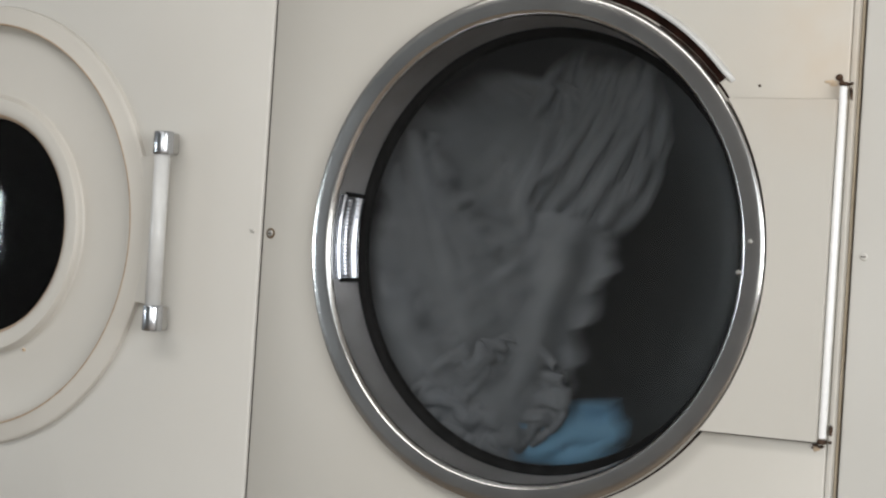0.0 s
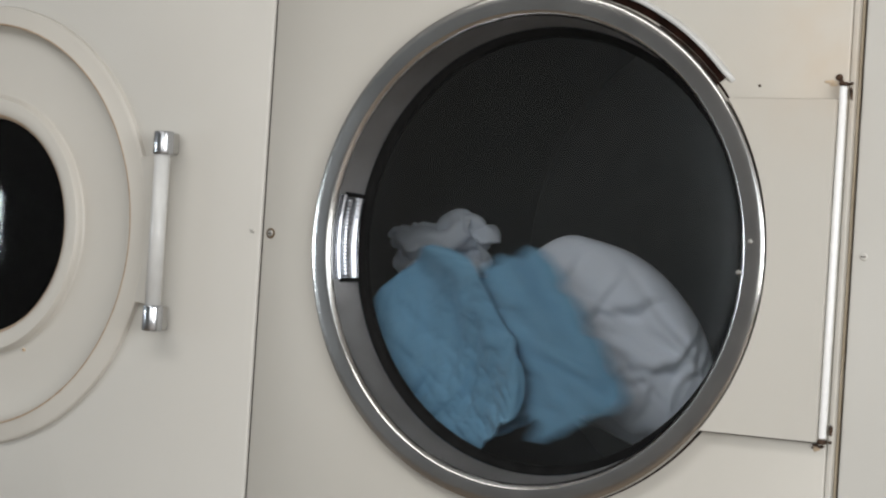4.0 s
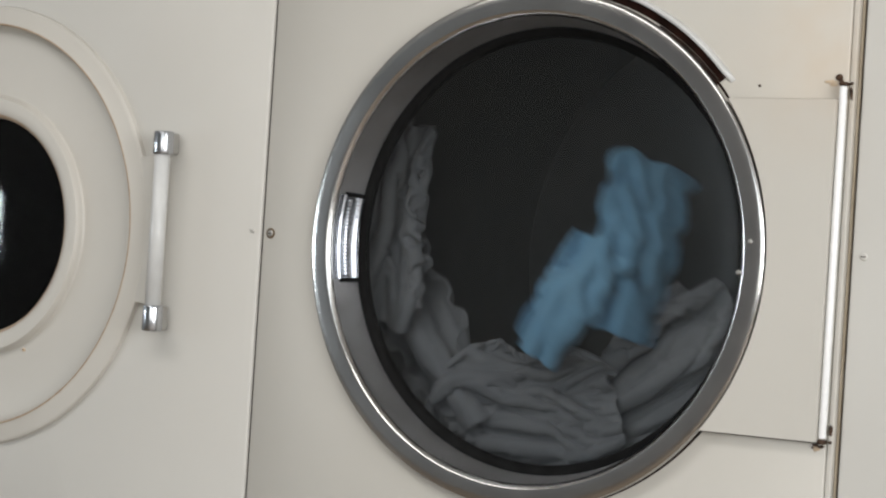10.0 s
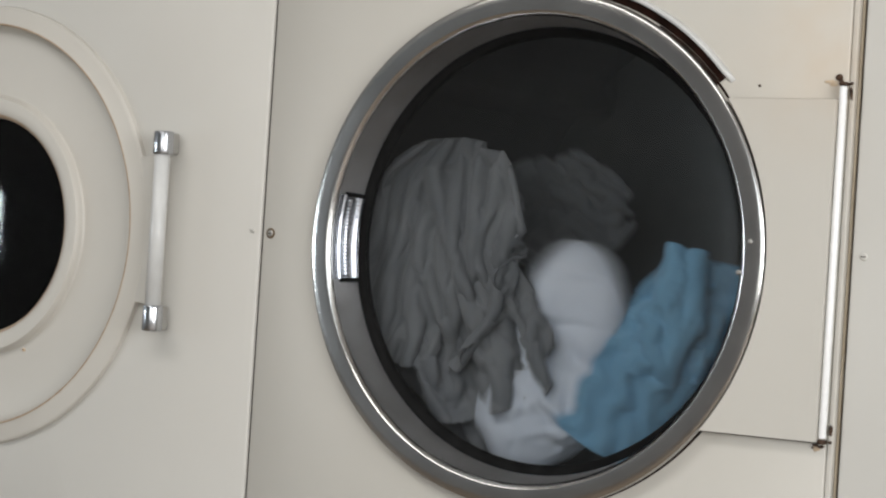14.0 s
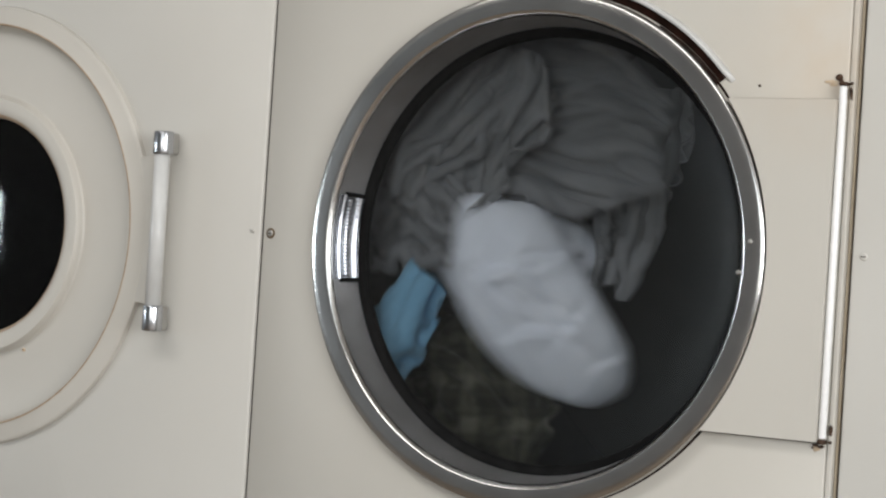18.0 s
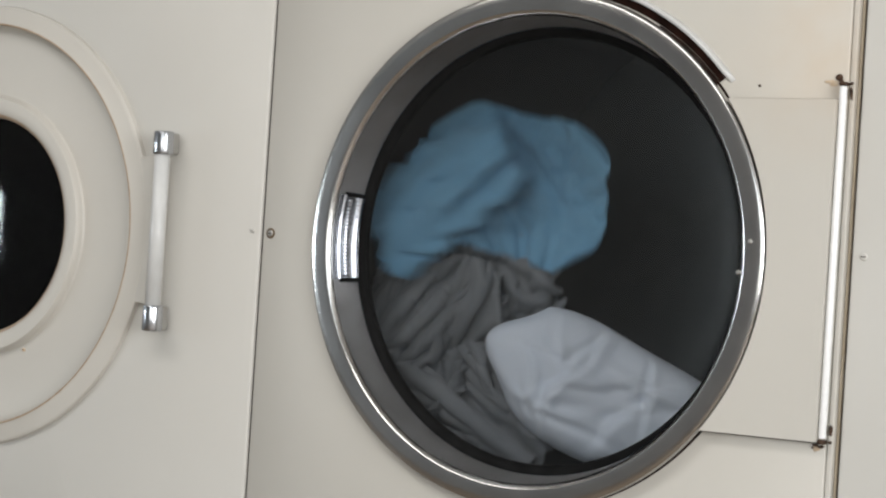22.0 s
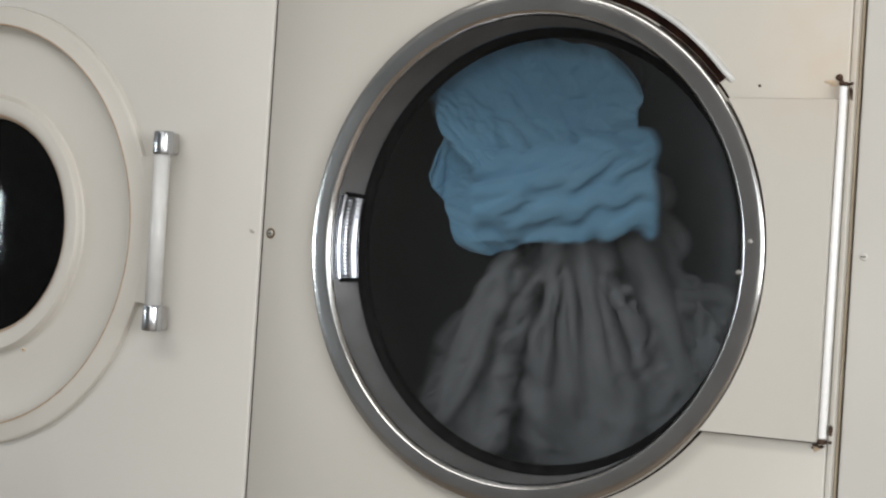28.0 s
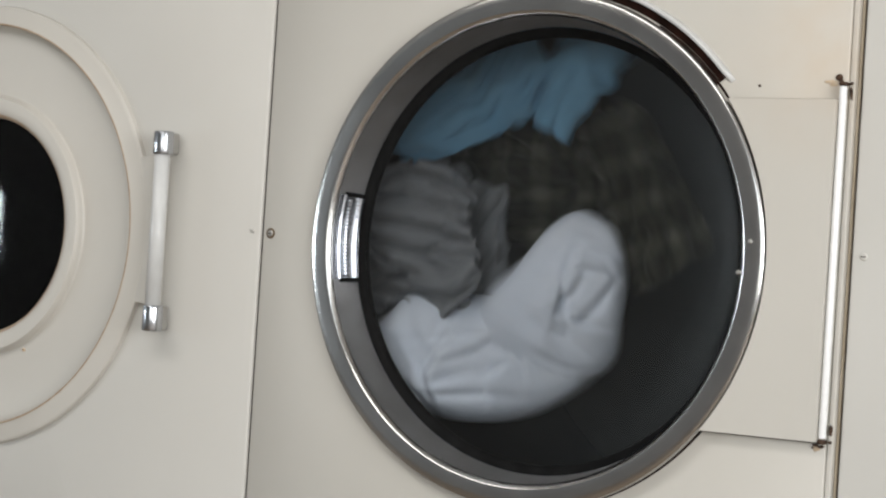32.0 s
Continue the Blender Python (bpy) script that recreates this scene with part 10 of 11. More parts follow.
    walk(blue_shirt_pieces[2], [(0, at(-0.281, -0.277, -0.213, 0, 28)), (0.15, at(0.010, -0.061, -0.123, 45, 14)), (0.3, at(0.301, 0.155, -0.032, 90, 0)), (0.5, at(0.464, 0.253, 0.074, 90, 0)), (0.8, at(0.246, 0.252, 0.040, 90, 0)), (0.9, at(0.017, 0.046, -0.009, 25, 14)), (1, at(-0.212, -0.160, -0.059, -40, 28)), (1.15, at(-0.052, -0.045, -0.042, 25, 14)), (1.3, at(0.108, 0.071, -0.026, 90, 0)), (1.5, at(0.113, 0.071, 0.130, 90, 0)), (1.8, at(-0.343, -0.178, 0.036, 59, 0)), (2, at(0.008, -0.027, -0.120, 90, 0)), (2.3, at(-0.021, -0.027, -0.026, 90, 0)), (2.5, at(-0.010, -0.027, 0.126, 90, 0)), (2.8, at(0.017, -0.027, -0.001, 90, 0)), (3, at(-0.452, -0.242, 0.093, 43, 0)), (3.3, at(-0.246, -0.190, 0.148, -37, 32)), (3.5, at(-0.005, -0.027, 0.138, -90, 0)), (3.8, at(-0.340, -0.178, 0.033, -121, 0)), (4, at(0.338, 0.311, 0.006, -90, 0)), (4.3, at(-0.144, -0.121, -0.045, -174, 0)), (4.5, at(0.302, 0.193, 0.075, -90, 0)), (4.8, at(-0.094, 0.010, -0.113, -151, 0)), (5, at(-0.114, -0.009, 0.055, -114, 6)), (5.3, at(-0.307, -0.301, -0.213, -173, 12)), (5.5, at(0.007, -0.027, 0.119, -90, 0)), (5.8, at(-0.078, -0.139, 0.082, -120, 22)), (5.9, at(-0.126, -0.178, -0.049, -40, 27)), (6, at(-0.173, -0.217, -0.181, 40, 32)), (6.15, at(-0.092, -0.122, -0.029, -25, 16)), (6.3, at(-0.011, -0.027, 0.123, -90, 0)), (6.5, at(0.012, -0.027, 0.092, -90, 0)), (6.8, at(0.314, 0.297, -0.218, -90, 0)), (7, at(0.077, 0.157, -0.022, -90, 0)), (7.3, at(-0.006, -0.027, 0.136, -90, 0)), (7.5, at(-0.150, -0.132, -0.052, -120, 0)), (7.8, at(0.443, 0.298, -0.194, -90, 0)), (8, at(-0.060, -0.110, -0.071, -169, 0)), (8.3, at(-0.275, -0.314, -0.175, -164, 15)), (8.5, at(-0.007, -0.017, -0.150, -173, 17)), (8.8, at(0.387, 0.311, -0.147, -90, 0)), (9, at(-0.013, 0.010, 0.084, -20, 25)), (9.3, at(-0.190, -0.189, -0.146, -6, 9)), (9.5, at(0.016, -0.027, -0.032, -90, 0)), (9.8, at(-0.240, -0.252, 0.065, -121, 2)), (9.87, at(-0.222, -0.243, 0.024, -61, 11)), (9.93, at(-0.203, -0.234, -0.016, -2, 19)), (10, at(-0.185, -0.225, -0.057, 58, 28)), (10.15, at(0.019, -0.029, 0.066, -16, 14)), (10.3, at(0.222, 0.166, 0.188, -90, 0)), (10.5, at(0.423, 0.268, 0.041, -90, 0)), (10.8, at(-0.094, 0.010, -0.113, -151, 0)), (10.9, at(-0.087, -0.007, -0.007, -90, 12)), (11, at(-0.080, -0.025, 0.098, -30, 25)), (11.15, at(-0.126, -0.113, -0.007, -106, 18)), (11.3, at(-0.171, -0.201, -0.111, -182, 12)), (11.5, at(-0.321, -0.234, 0.023, -266, 0)), (11.8, at(-0.199, -0.242, 0.081, -323, 11)), (12, at(-0.188, -0.230, 0.003, -360, 28)), (12.3, at(-0.300, -0.301, -0.215, -353, 12)), (12.5, at(-0.291, -0.236, -0.083, -410, 0)), (12.8, at(-0.166, -0.117, -0.046, -480, 0)), (13, at(0.436, 0.286, 0.223, -450, 0)), (13.3, at(-0.140, -0.121, -0.113, -534, 0)), (13.5, at(0.291, 0.193, -0.189, -450, 0)), (13.8, at(0.270, 0.274, -0.077, -450, 0)), (14, at(0.025, -0.066, 0.059, -462, 34)), (14.3, at(0.014, -0.027, -0.065, -450, 0)), (14.5, at(-0.007, -0.027, -0.140, -450, 0)), (14.8, at(-0.203, -0.242, 0.091, -503, 11)), (15, at(-0.123, 0.005, 0.026, -535, 0)), (15.15, at(0.183, 0.151, -0.034, -492, 0)), (15.3, at(0.488, 0.297, -0.095, -450, 0)), (15.5, at(-0.079, 0.069, -0.079, -481, 0)), (15.8, at(0.165, 0.174, 0.232, -450, 0)), (16, at(-0.149, -0.132, -0.035, -480, 0)), (16.3, at(0.006, -0.027, -0.128, -450, 0)), (16.5, at(-0.017, -0.027, -0.097, -450, 0)), (16.8, at(-0.402, -0.282, -0.142, -534, 2)), (17, at(0.013, -0.027, 0.074, -450, 0)), (17.3, at(0.079, 0.077, -0.161, -450, 0)), (17.5, at(-0.020, -0.027, -0.060, -450, 0)), (17.8, at(-0.003, -0.027, 0.139, -450, 0)), (18, at(-0.459, -0.352, -0.088, -481, 0)), (18.3, at(-0.005, -0.027, -0.142, -450, 0)), (18.5, at(0.266, 0.204, -0.014, -450, 0)), (18.8, at(-0.296, -0.314, -0.186, -533, 12)), (19, at(-0.143, -0.117, -0.029, -510, 0)), (19.3, at(-0.170, -0.127, -0.059, -535, 0)), (19.5, at(-0.336, -0.295, 0.118, -594, 12)), (19.8, at(0.092, -0.002, -0.110, -637, 25)), (20, at(-0.004, -0.018, -0.104, -720, 24)), (20.15, at(-0.010, -0.023, -0.104, -675, 12)), (20.3, at(-0.016, -0.027, -0.103, -630, 0)), (20.5, at(-0.392, -0.203, 0.186, -546, 12)), (20.8, at(0.392, 0.296, -0.075, -630, 0)), (20.9, at(0.153, 0.123, -0.068, -682, 12)), (21, at(-0.087, -0.050, -0.060, -735, 25)), (21.15, at(-0.053, -0.039, -0.064, -682, 12)), (21.3, at(-0.019, -0.027, -0.068, -630, 0)), (21.5, at(-0.015, -0.027, 0.103, -630, 0)), (21.8, at(0.171, 0.071, 0.063, -630, 0)), (22, at(-0.199, -0.122, -0.001, -661, 0)), (22.3, at(-0.021, -0.027, -0.026, -630, 0)), (22.5, at(-0.010, -0.027, 0.126, -630, 0)), (22.8, at(-0.472, -0.314, 0.070, -650, 0)), (22.9, at(-0.429, -0.273, 0.111, -705, 14)), (23, at(-0.387, -0.232, 0.152, -760, 28)), (23.15, at(-0.277, -0.225, 0.075, -701, 31)), (23.3, at(-0.167, -0.217, -0.002, -642, 34)), (23.5, at(-0.005, -0.027, 0.138, -630, 0)), (23.8, at(0.016, -0.027, -0.045, -630, 0)), (24, at(0.163, 0.077, -0.110, -630, 0)), (24.3, at(-0.365, -0.190, 0.207, -660, 17)), (24.5, at(0.002, -0.027, 0.135, -630, 0)), (24.8, at(0.013, -0.027, -0.085, -630, 0)), (25, at(-0.279, -0.234, -0.127, -585, 0)), (25.3, at(-0.319, -0.171, -0.059, -637, 0)), (25.5, at(0.007, -0.027, 0.119, -630, 0)), (25.8, at(-0.472, -0.314, 0.044, -650, 0)), (26, at(0.080, 0.039, 0.058, -594, 25)), (26.3, at(-0.278, -0.314, -0.182, -524, 15)), (26.5, at(0.310, 0.193, 0.013, -450, 0)), (26.8, at(0.288, 0.274, -0.227, -450, 0)), (27, at(-0.103, -0.218, 0.004, -457, 27)), (27.3, at(-0.320, -0.171, -0.037, -457, 0)), (27.5, at(0.015, -0.027, 0.055, -450, 0)), (27.8, at(-0.470, -0.352, 0.045, -482, 0)), (28, at(-0.084, -0.001, 0.035, -410, 20)), (28.15, at(-0.016, 0.035, 0.105, -340, 10)), (28.3, at(0.052, 0.071, 0.176, -270, 0)), (28.5, at(-0.324, -0.341, -0.194, -191, 6)), (28.8, at(0.156, 0.091, -0.107, -270, 0)), (29, at(0.420, 0.297, -0.083, -270, 0)), (29.3, at(0.025, -0.004, -0.096, -353, 15)), (29.5, at(-0.123, 0.005, 0.026, -355, 0)), (29.65, at(0.173, 0.151, -0.036, -312, 0)), (29.8, at(0.469, 0.297, -0.097, -270, 0)), (30, at(0.265, 0.228, -0.050, -301, 0)), (30.3, at(0.188, 0.174, 0.172, -270, 0)), (30.5, at(0.056, 0.007, -0.001, -201, 15)), (30.8, at(-0.011, 0.042, 0.182, -121, 2)), (30.9, at(0.028, 0.043, 0.152, -56, 15)), (31, at(0.068, 0.044, 0.121, 10, 28)), (31.15, at(-0.025, -0.006, 0.078, -55, 14)), (31.3, at(-0.117, -0.055, 0.035, -120, 0)), (31.5, at(-0.464, -0.352, -0.107, -98, 0)), (31.8, at(-0.275, -0.235, 0.098, -122, 0)), (31.87, at(-0.226, -0.222, 0.114, -181, 9)), (31.93, at(-0.176, -0.208, 0.129, -241, 19)), (32, at(-0.127, -0.195, 0.145, -300, 28))])
    walk(blue_shirt_pieces[3], [(0, at(0.094, 0.093, 0.071, 90, 0)), (0.3, at(-0.318, -0.155, -0.010, 129, 0)), (0.5, at(-0.160, -0.060, 0.023, 117, 0)), (0.8, at(-0.106, -0.056, 0.028, 161, 22)), (1, at(0.166, 0.170, 0.074, 234, 0)), (1.3, at(0.136, 0.098, 0.044, 270, 0)), (1.5, at(0.135, 0.098, 0.021, 270, 0)), (1.8, at(0.307, 0.181, -0.003, 270, 0)), (2, at(0.008, 0.000, 0.021, 270, 0)), (2.3, at(0.009, 0.000, -0.002, 270, 0)), (2.5, at(0.007, 0.000, -0.005, 270, 0)), (2.8, at(0.007, 0.000, 0.018, 270, 0)), (3, at(0.160, 0.072, -0.058, 270, 0)), (3.3, at(0.083, 0.054, -0.047, 270, 0)), (3.5, at(0.006, 0.000, -0.002, 270, 0)), (3.8, at(0.310, 0.181, -0.006, 270, 0)), (4, at(-0.160, -0.076, -0.012, 342, 0)), (4.3, at(-0.136, -0.089, 0.008, 417, 0)), (4.5, at(-0.291, -0.194, 0.031, 443, 0)), (4.8, at(-0.001, 0.024, 0.010, 454, 0)), (5, at(0.032, 0.027, 0.009, 374, 10)), (5.15, at(0.068, 0.059, 0.053, 322, 5)), (5.3, at(0.104, 0.091, 0.097, 270, 0)), (5.5, at(0.006, 0.000, 0.005, 270, 0)), (5.8, at(-0.086, -0.067, -0.060, 276, 21)), (6, at(0.063, 0.063, 0.030, 270, 0)), (6.3, at(0.007, 0.000, -0.005, 270, 0)), (6.5, at(0.006, 0.000, 0.010, 270, 0)), (6.8, at(-0.103, -0.063, 0.125, 275, 12)), (7, at(0.095, 0.184, 0.050, 283, 0)), (7.3, at(0.006, 0.000, -0.003, 270, 0)), (7.5, at(-0.132, -0.050, -0.076, 286, 0)), (7.8, at(-0.142, -0.089, 0.042, 274, 0)), (8, at(-0.047, 0.124, -0.016, 249, 9)), (8.3, at(0.098, 0.096, 0.104, 270, 0)), (8.5, at(-0.191, -0.118, -0.042, 286, 0)), (8.8, at(-0.116, -0.076, 0.054, 244, 0)), (9, at(-0.012, 0.020, -0.003, 300, 24)), (9.15, at(0.120, 0.112, 0.075, 375, 12)), (9.3, at(0.252, 0.203, 0.154, 450, 0)), (9.5, at(0.007, 0.000, 0.020, 450, 0)), (9.8, at(0.269, 0.212, -0.107, 450, 0)), (10, at(0.154, 0.185, 0.014, 450, 0)), (10.15, at(-0.025, 0.009, -0.066, 510, 6)), (10.3, at(-0.204, -0.167, -0.145, 569, 11)), (10.5, at(-0.150, -0.083, 0.013, 524, 0)), (10.8, at(-0.001, 0.024, 0.010, 454, 0)), (10.9, at(-0.003, 0.014, -0.037, 400, 14)), (11, at(-0.006, 0.005, -0.084, 345, 28)), (11.3, at(0.233, 0.209, 0.158, 270, 0)), (11.5, at(0.330, 0.224, 0.056, 270, 0)), (11.8, at(0.231, 0.209, -0.133, 270, 0)), (12, at(0.131, 0.190, 0.005, 293, 0)), (12.3, at(0.111, 0.091, 0.095, 270, 0)), (12.5, at(0.301, 0.214, 0.115, 270, 0)), (12.8, at(-0.152, -0.085, 0.047, 274, 0)), (13, at(-0.171, -0.042, -0.063, 342, 0)), (13.3, at(-0.132, -0.089, -0.060, 417, 0)), (13.5, at(-0.297, -0.194, 0.061, 443, 0)), (13.8, at(-0.070, -0.069, 0.042, 377, 19)), (14, at(-0.007, 0.096, -0.013, 293, 34)), (14.3, at(0.007, 0.000, 0.021, 270, 0)), (14.5, at(0.009, 0.000, 0.014, 270, 0)), (14.8, at(0.227, 0.209, -0.123, 270, 0)), (15, at(0.031, 0.029, 0.012, 229, 6)), (15.3, at(-0.163, -0.072, 0.049, 274, 0)), (15.5, at(0.040, 0.005, 0.060, 263, 0)), (15.8, at(-0.168, -0.174, -0.097, 277, 17)), (16, at(-0.131, -0.050, -0.059, 286, 0)), (16.3, at(0.008, 0.000, 0.020, 270, 0)), (16.5, at(0.009, 0.000, 0.005, 270, 0)), (16.8, at(0.138, 0.085, 0.087, 270, 0)), (17, at(0.005, 0.000, 0.012, 270, 0)), (17.3, at(0.087, 0.104, -0.002, 270, 0)), (17.5, at(0.009, 0.000, 0.001, 270, 0)), (17.8, at(0.006, 0.000, -0.001, 270, 0)), (18, at(0.164, 0.108, 0.056, 270, 0)), (18.3, at(0.009, 0.000, 0.014, 270, 0)), (18.5, at(-0.090, 0.001, -0.025, 351, 23)), (18.8, at(0.106, 0.096, 0.109, 270, 0)), (19, at(-0.137, -0.085, -0.095, 344, 0)), (19.3, at(-0.148, -0.075, -0.021, 416, 0)), (19.5, at(0.113, 0.090, -0.035, 450, 0)), (19.8, at(-0.084, 0.023, 0.046, 411, 6)), (20, at(-0.080, 0.002, -0.029, 395, 20)), (20.3, at(0.009, 0.000, 0.006, 450, 0)), (20.5, at(0.133, 0.059, -0.046, 450, 0)), (20.8, at(-0.178, -0.091, -0.001, 422, 0)), (20.9, at(-0.060, -0.025, 0.020, 376, 16)), (21, at(0.058, 0.040, 0.041, 330, 32)), (21.3, at(0.009, 0.000, 0.002, 270, 0)), (21.5, at(0.007, 0.000, -0.006, 270, 0)), (21.8, at(0.162, 0.098, 0.036, 270, 0)), (21.9, at(0.279, 0.211, -0.012, 329, 0)), (22, at(0.395, 0.324, -0.061, 388, 0)), (22.15, at(0.202, 0.162, -0.031, 329, 0)), (22.3, at(0.009, 0.000, -0.002, 270, 0)), (22.5, at(0.007, 0.000, -0.005, 270, 0)), (22.8, at(0.169, 0.096, -0.006, 270, 0)), (23, at(0.129, 0.078, -0.050, 270, 0)), (23.3, at(0.057, 0.063, 0.003, 270, 0)), (23.5, at(0.006, 0.000, -0.002, 270, 0)), (23.8, at(0.007, 0.000, 0.020, 270, 0)), (24, at(0.166, 0.104, 0.039, 270, 0)), (24.3, at(0.124, 0.054, -0.055, 270, 0)), (24.5, at(0.006, 0.000, 0.001, 270, 0)), (24.8, at(0.008, 0.000, 0.021, 270, 0)), (25, at(0.293, 0.231, 0.097, 270, 0)), (25.3, at(0.304, 0.178, -0.031, 270, 0)), (25.5, at(0.006, 0.000, 0.005, 270, 0)), (25.8, at(0.169, 0.096, -0.032, 270, 0)), (26, at(-0.033, 0.017, 0.029, 224, 5)), (26.3, at(0.095, 0.096, 0.097, 270, 0)), (26.5, at(-0.293, -0.194, 0.021, 263, 0)), (26.8, at(-0.076, -0.069, 0.092, 197, 19)), (26.9, at(0.044, 0.077, 0.035, 144, 10)), (27, at(0.165, 0.223, -0.021, 90, 0)), (27.3, at(0.303, 0.178, -0.009, 90, 0)), (27.5, at(0.006, 0.000, 0.014, 90, 0)), (27.8, at(0.165, 0.108, -0.046, 90, 0)), (28, at(-0.015, 0.009, -0.032, 30, 25)), (28.3, at(0.058, 0.098, 0.040, 90, 0)), (28.5, at(0.119, 0.105, 0.086, 90, 0)), (28.8, at(0.173, 0.118, 0.042, 90, 0)), (29, at(-0.140, -0.121, 0.015, 70, 16)), (29.3, at(-0.060, 0.021, 0.028, 18, 6)), (29.5, at(0.031, 0.029, 0.012, 49, 6)), (29.8, at(-0.156, -0.072, 0.050, 94, 0)), (30, at(0.265, 0.228, -0.050, 83, 0)), (30.3, at(-0.171, -0.174, -0.129, 97, 17)), (30.5, at(-0.033, 0.027, 0.017, 23, 5)), (30.8, at(-0.003, 0.013, -0.012, -61, 0)), (30.9, at(-0.026, 0.003, 0.012, -6, 10)), (31, at(-0.049, -0.006, 0.036, 50, 20)), (31.15, at(-0.021, 0.015, 0.011, 132, 13)), (31.3, at(0.007, 0.037, -0.014, 213, 6)), (31.4, at(0.087, 0.072, 0.003, 154, 3)), (31.5, at(0.166, 0.108, 0.021, 94, 0)), (31.8, at(0.313, 0.229, -0.085, 90, 0)), (32, at(0.228, 0.195, -0.130, 90, 0))])
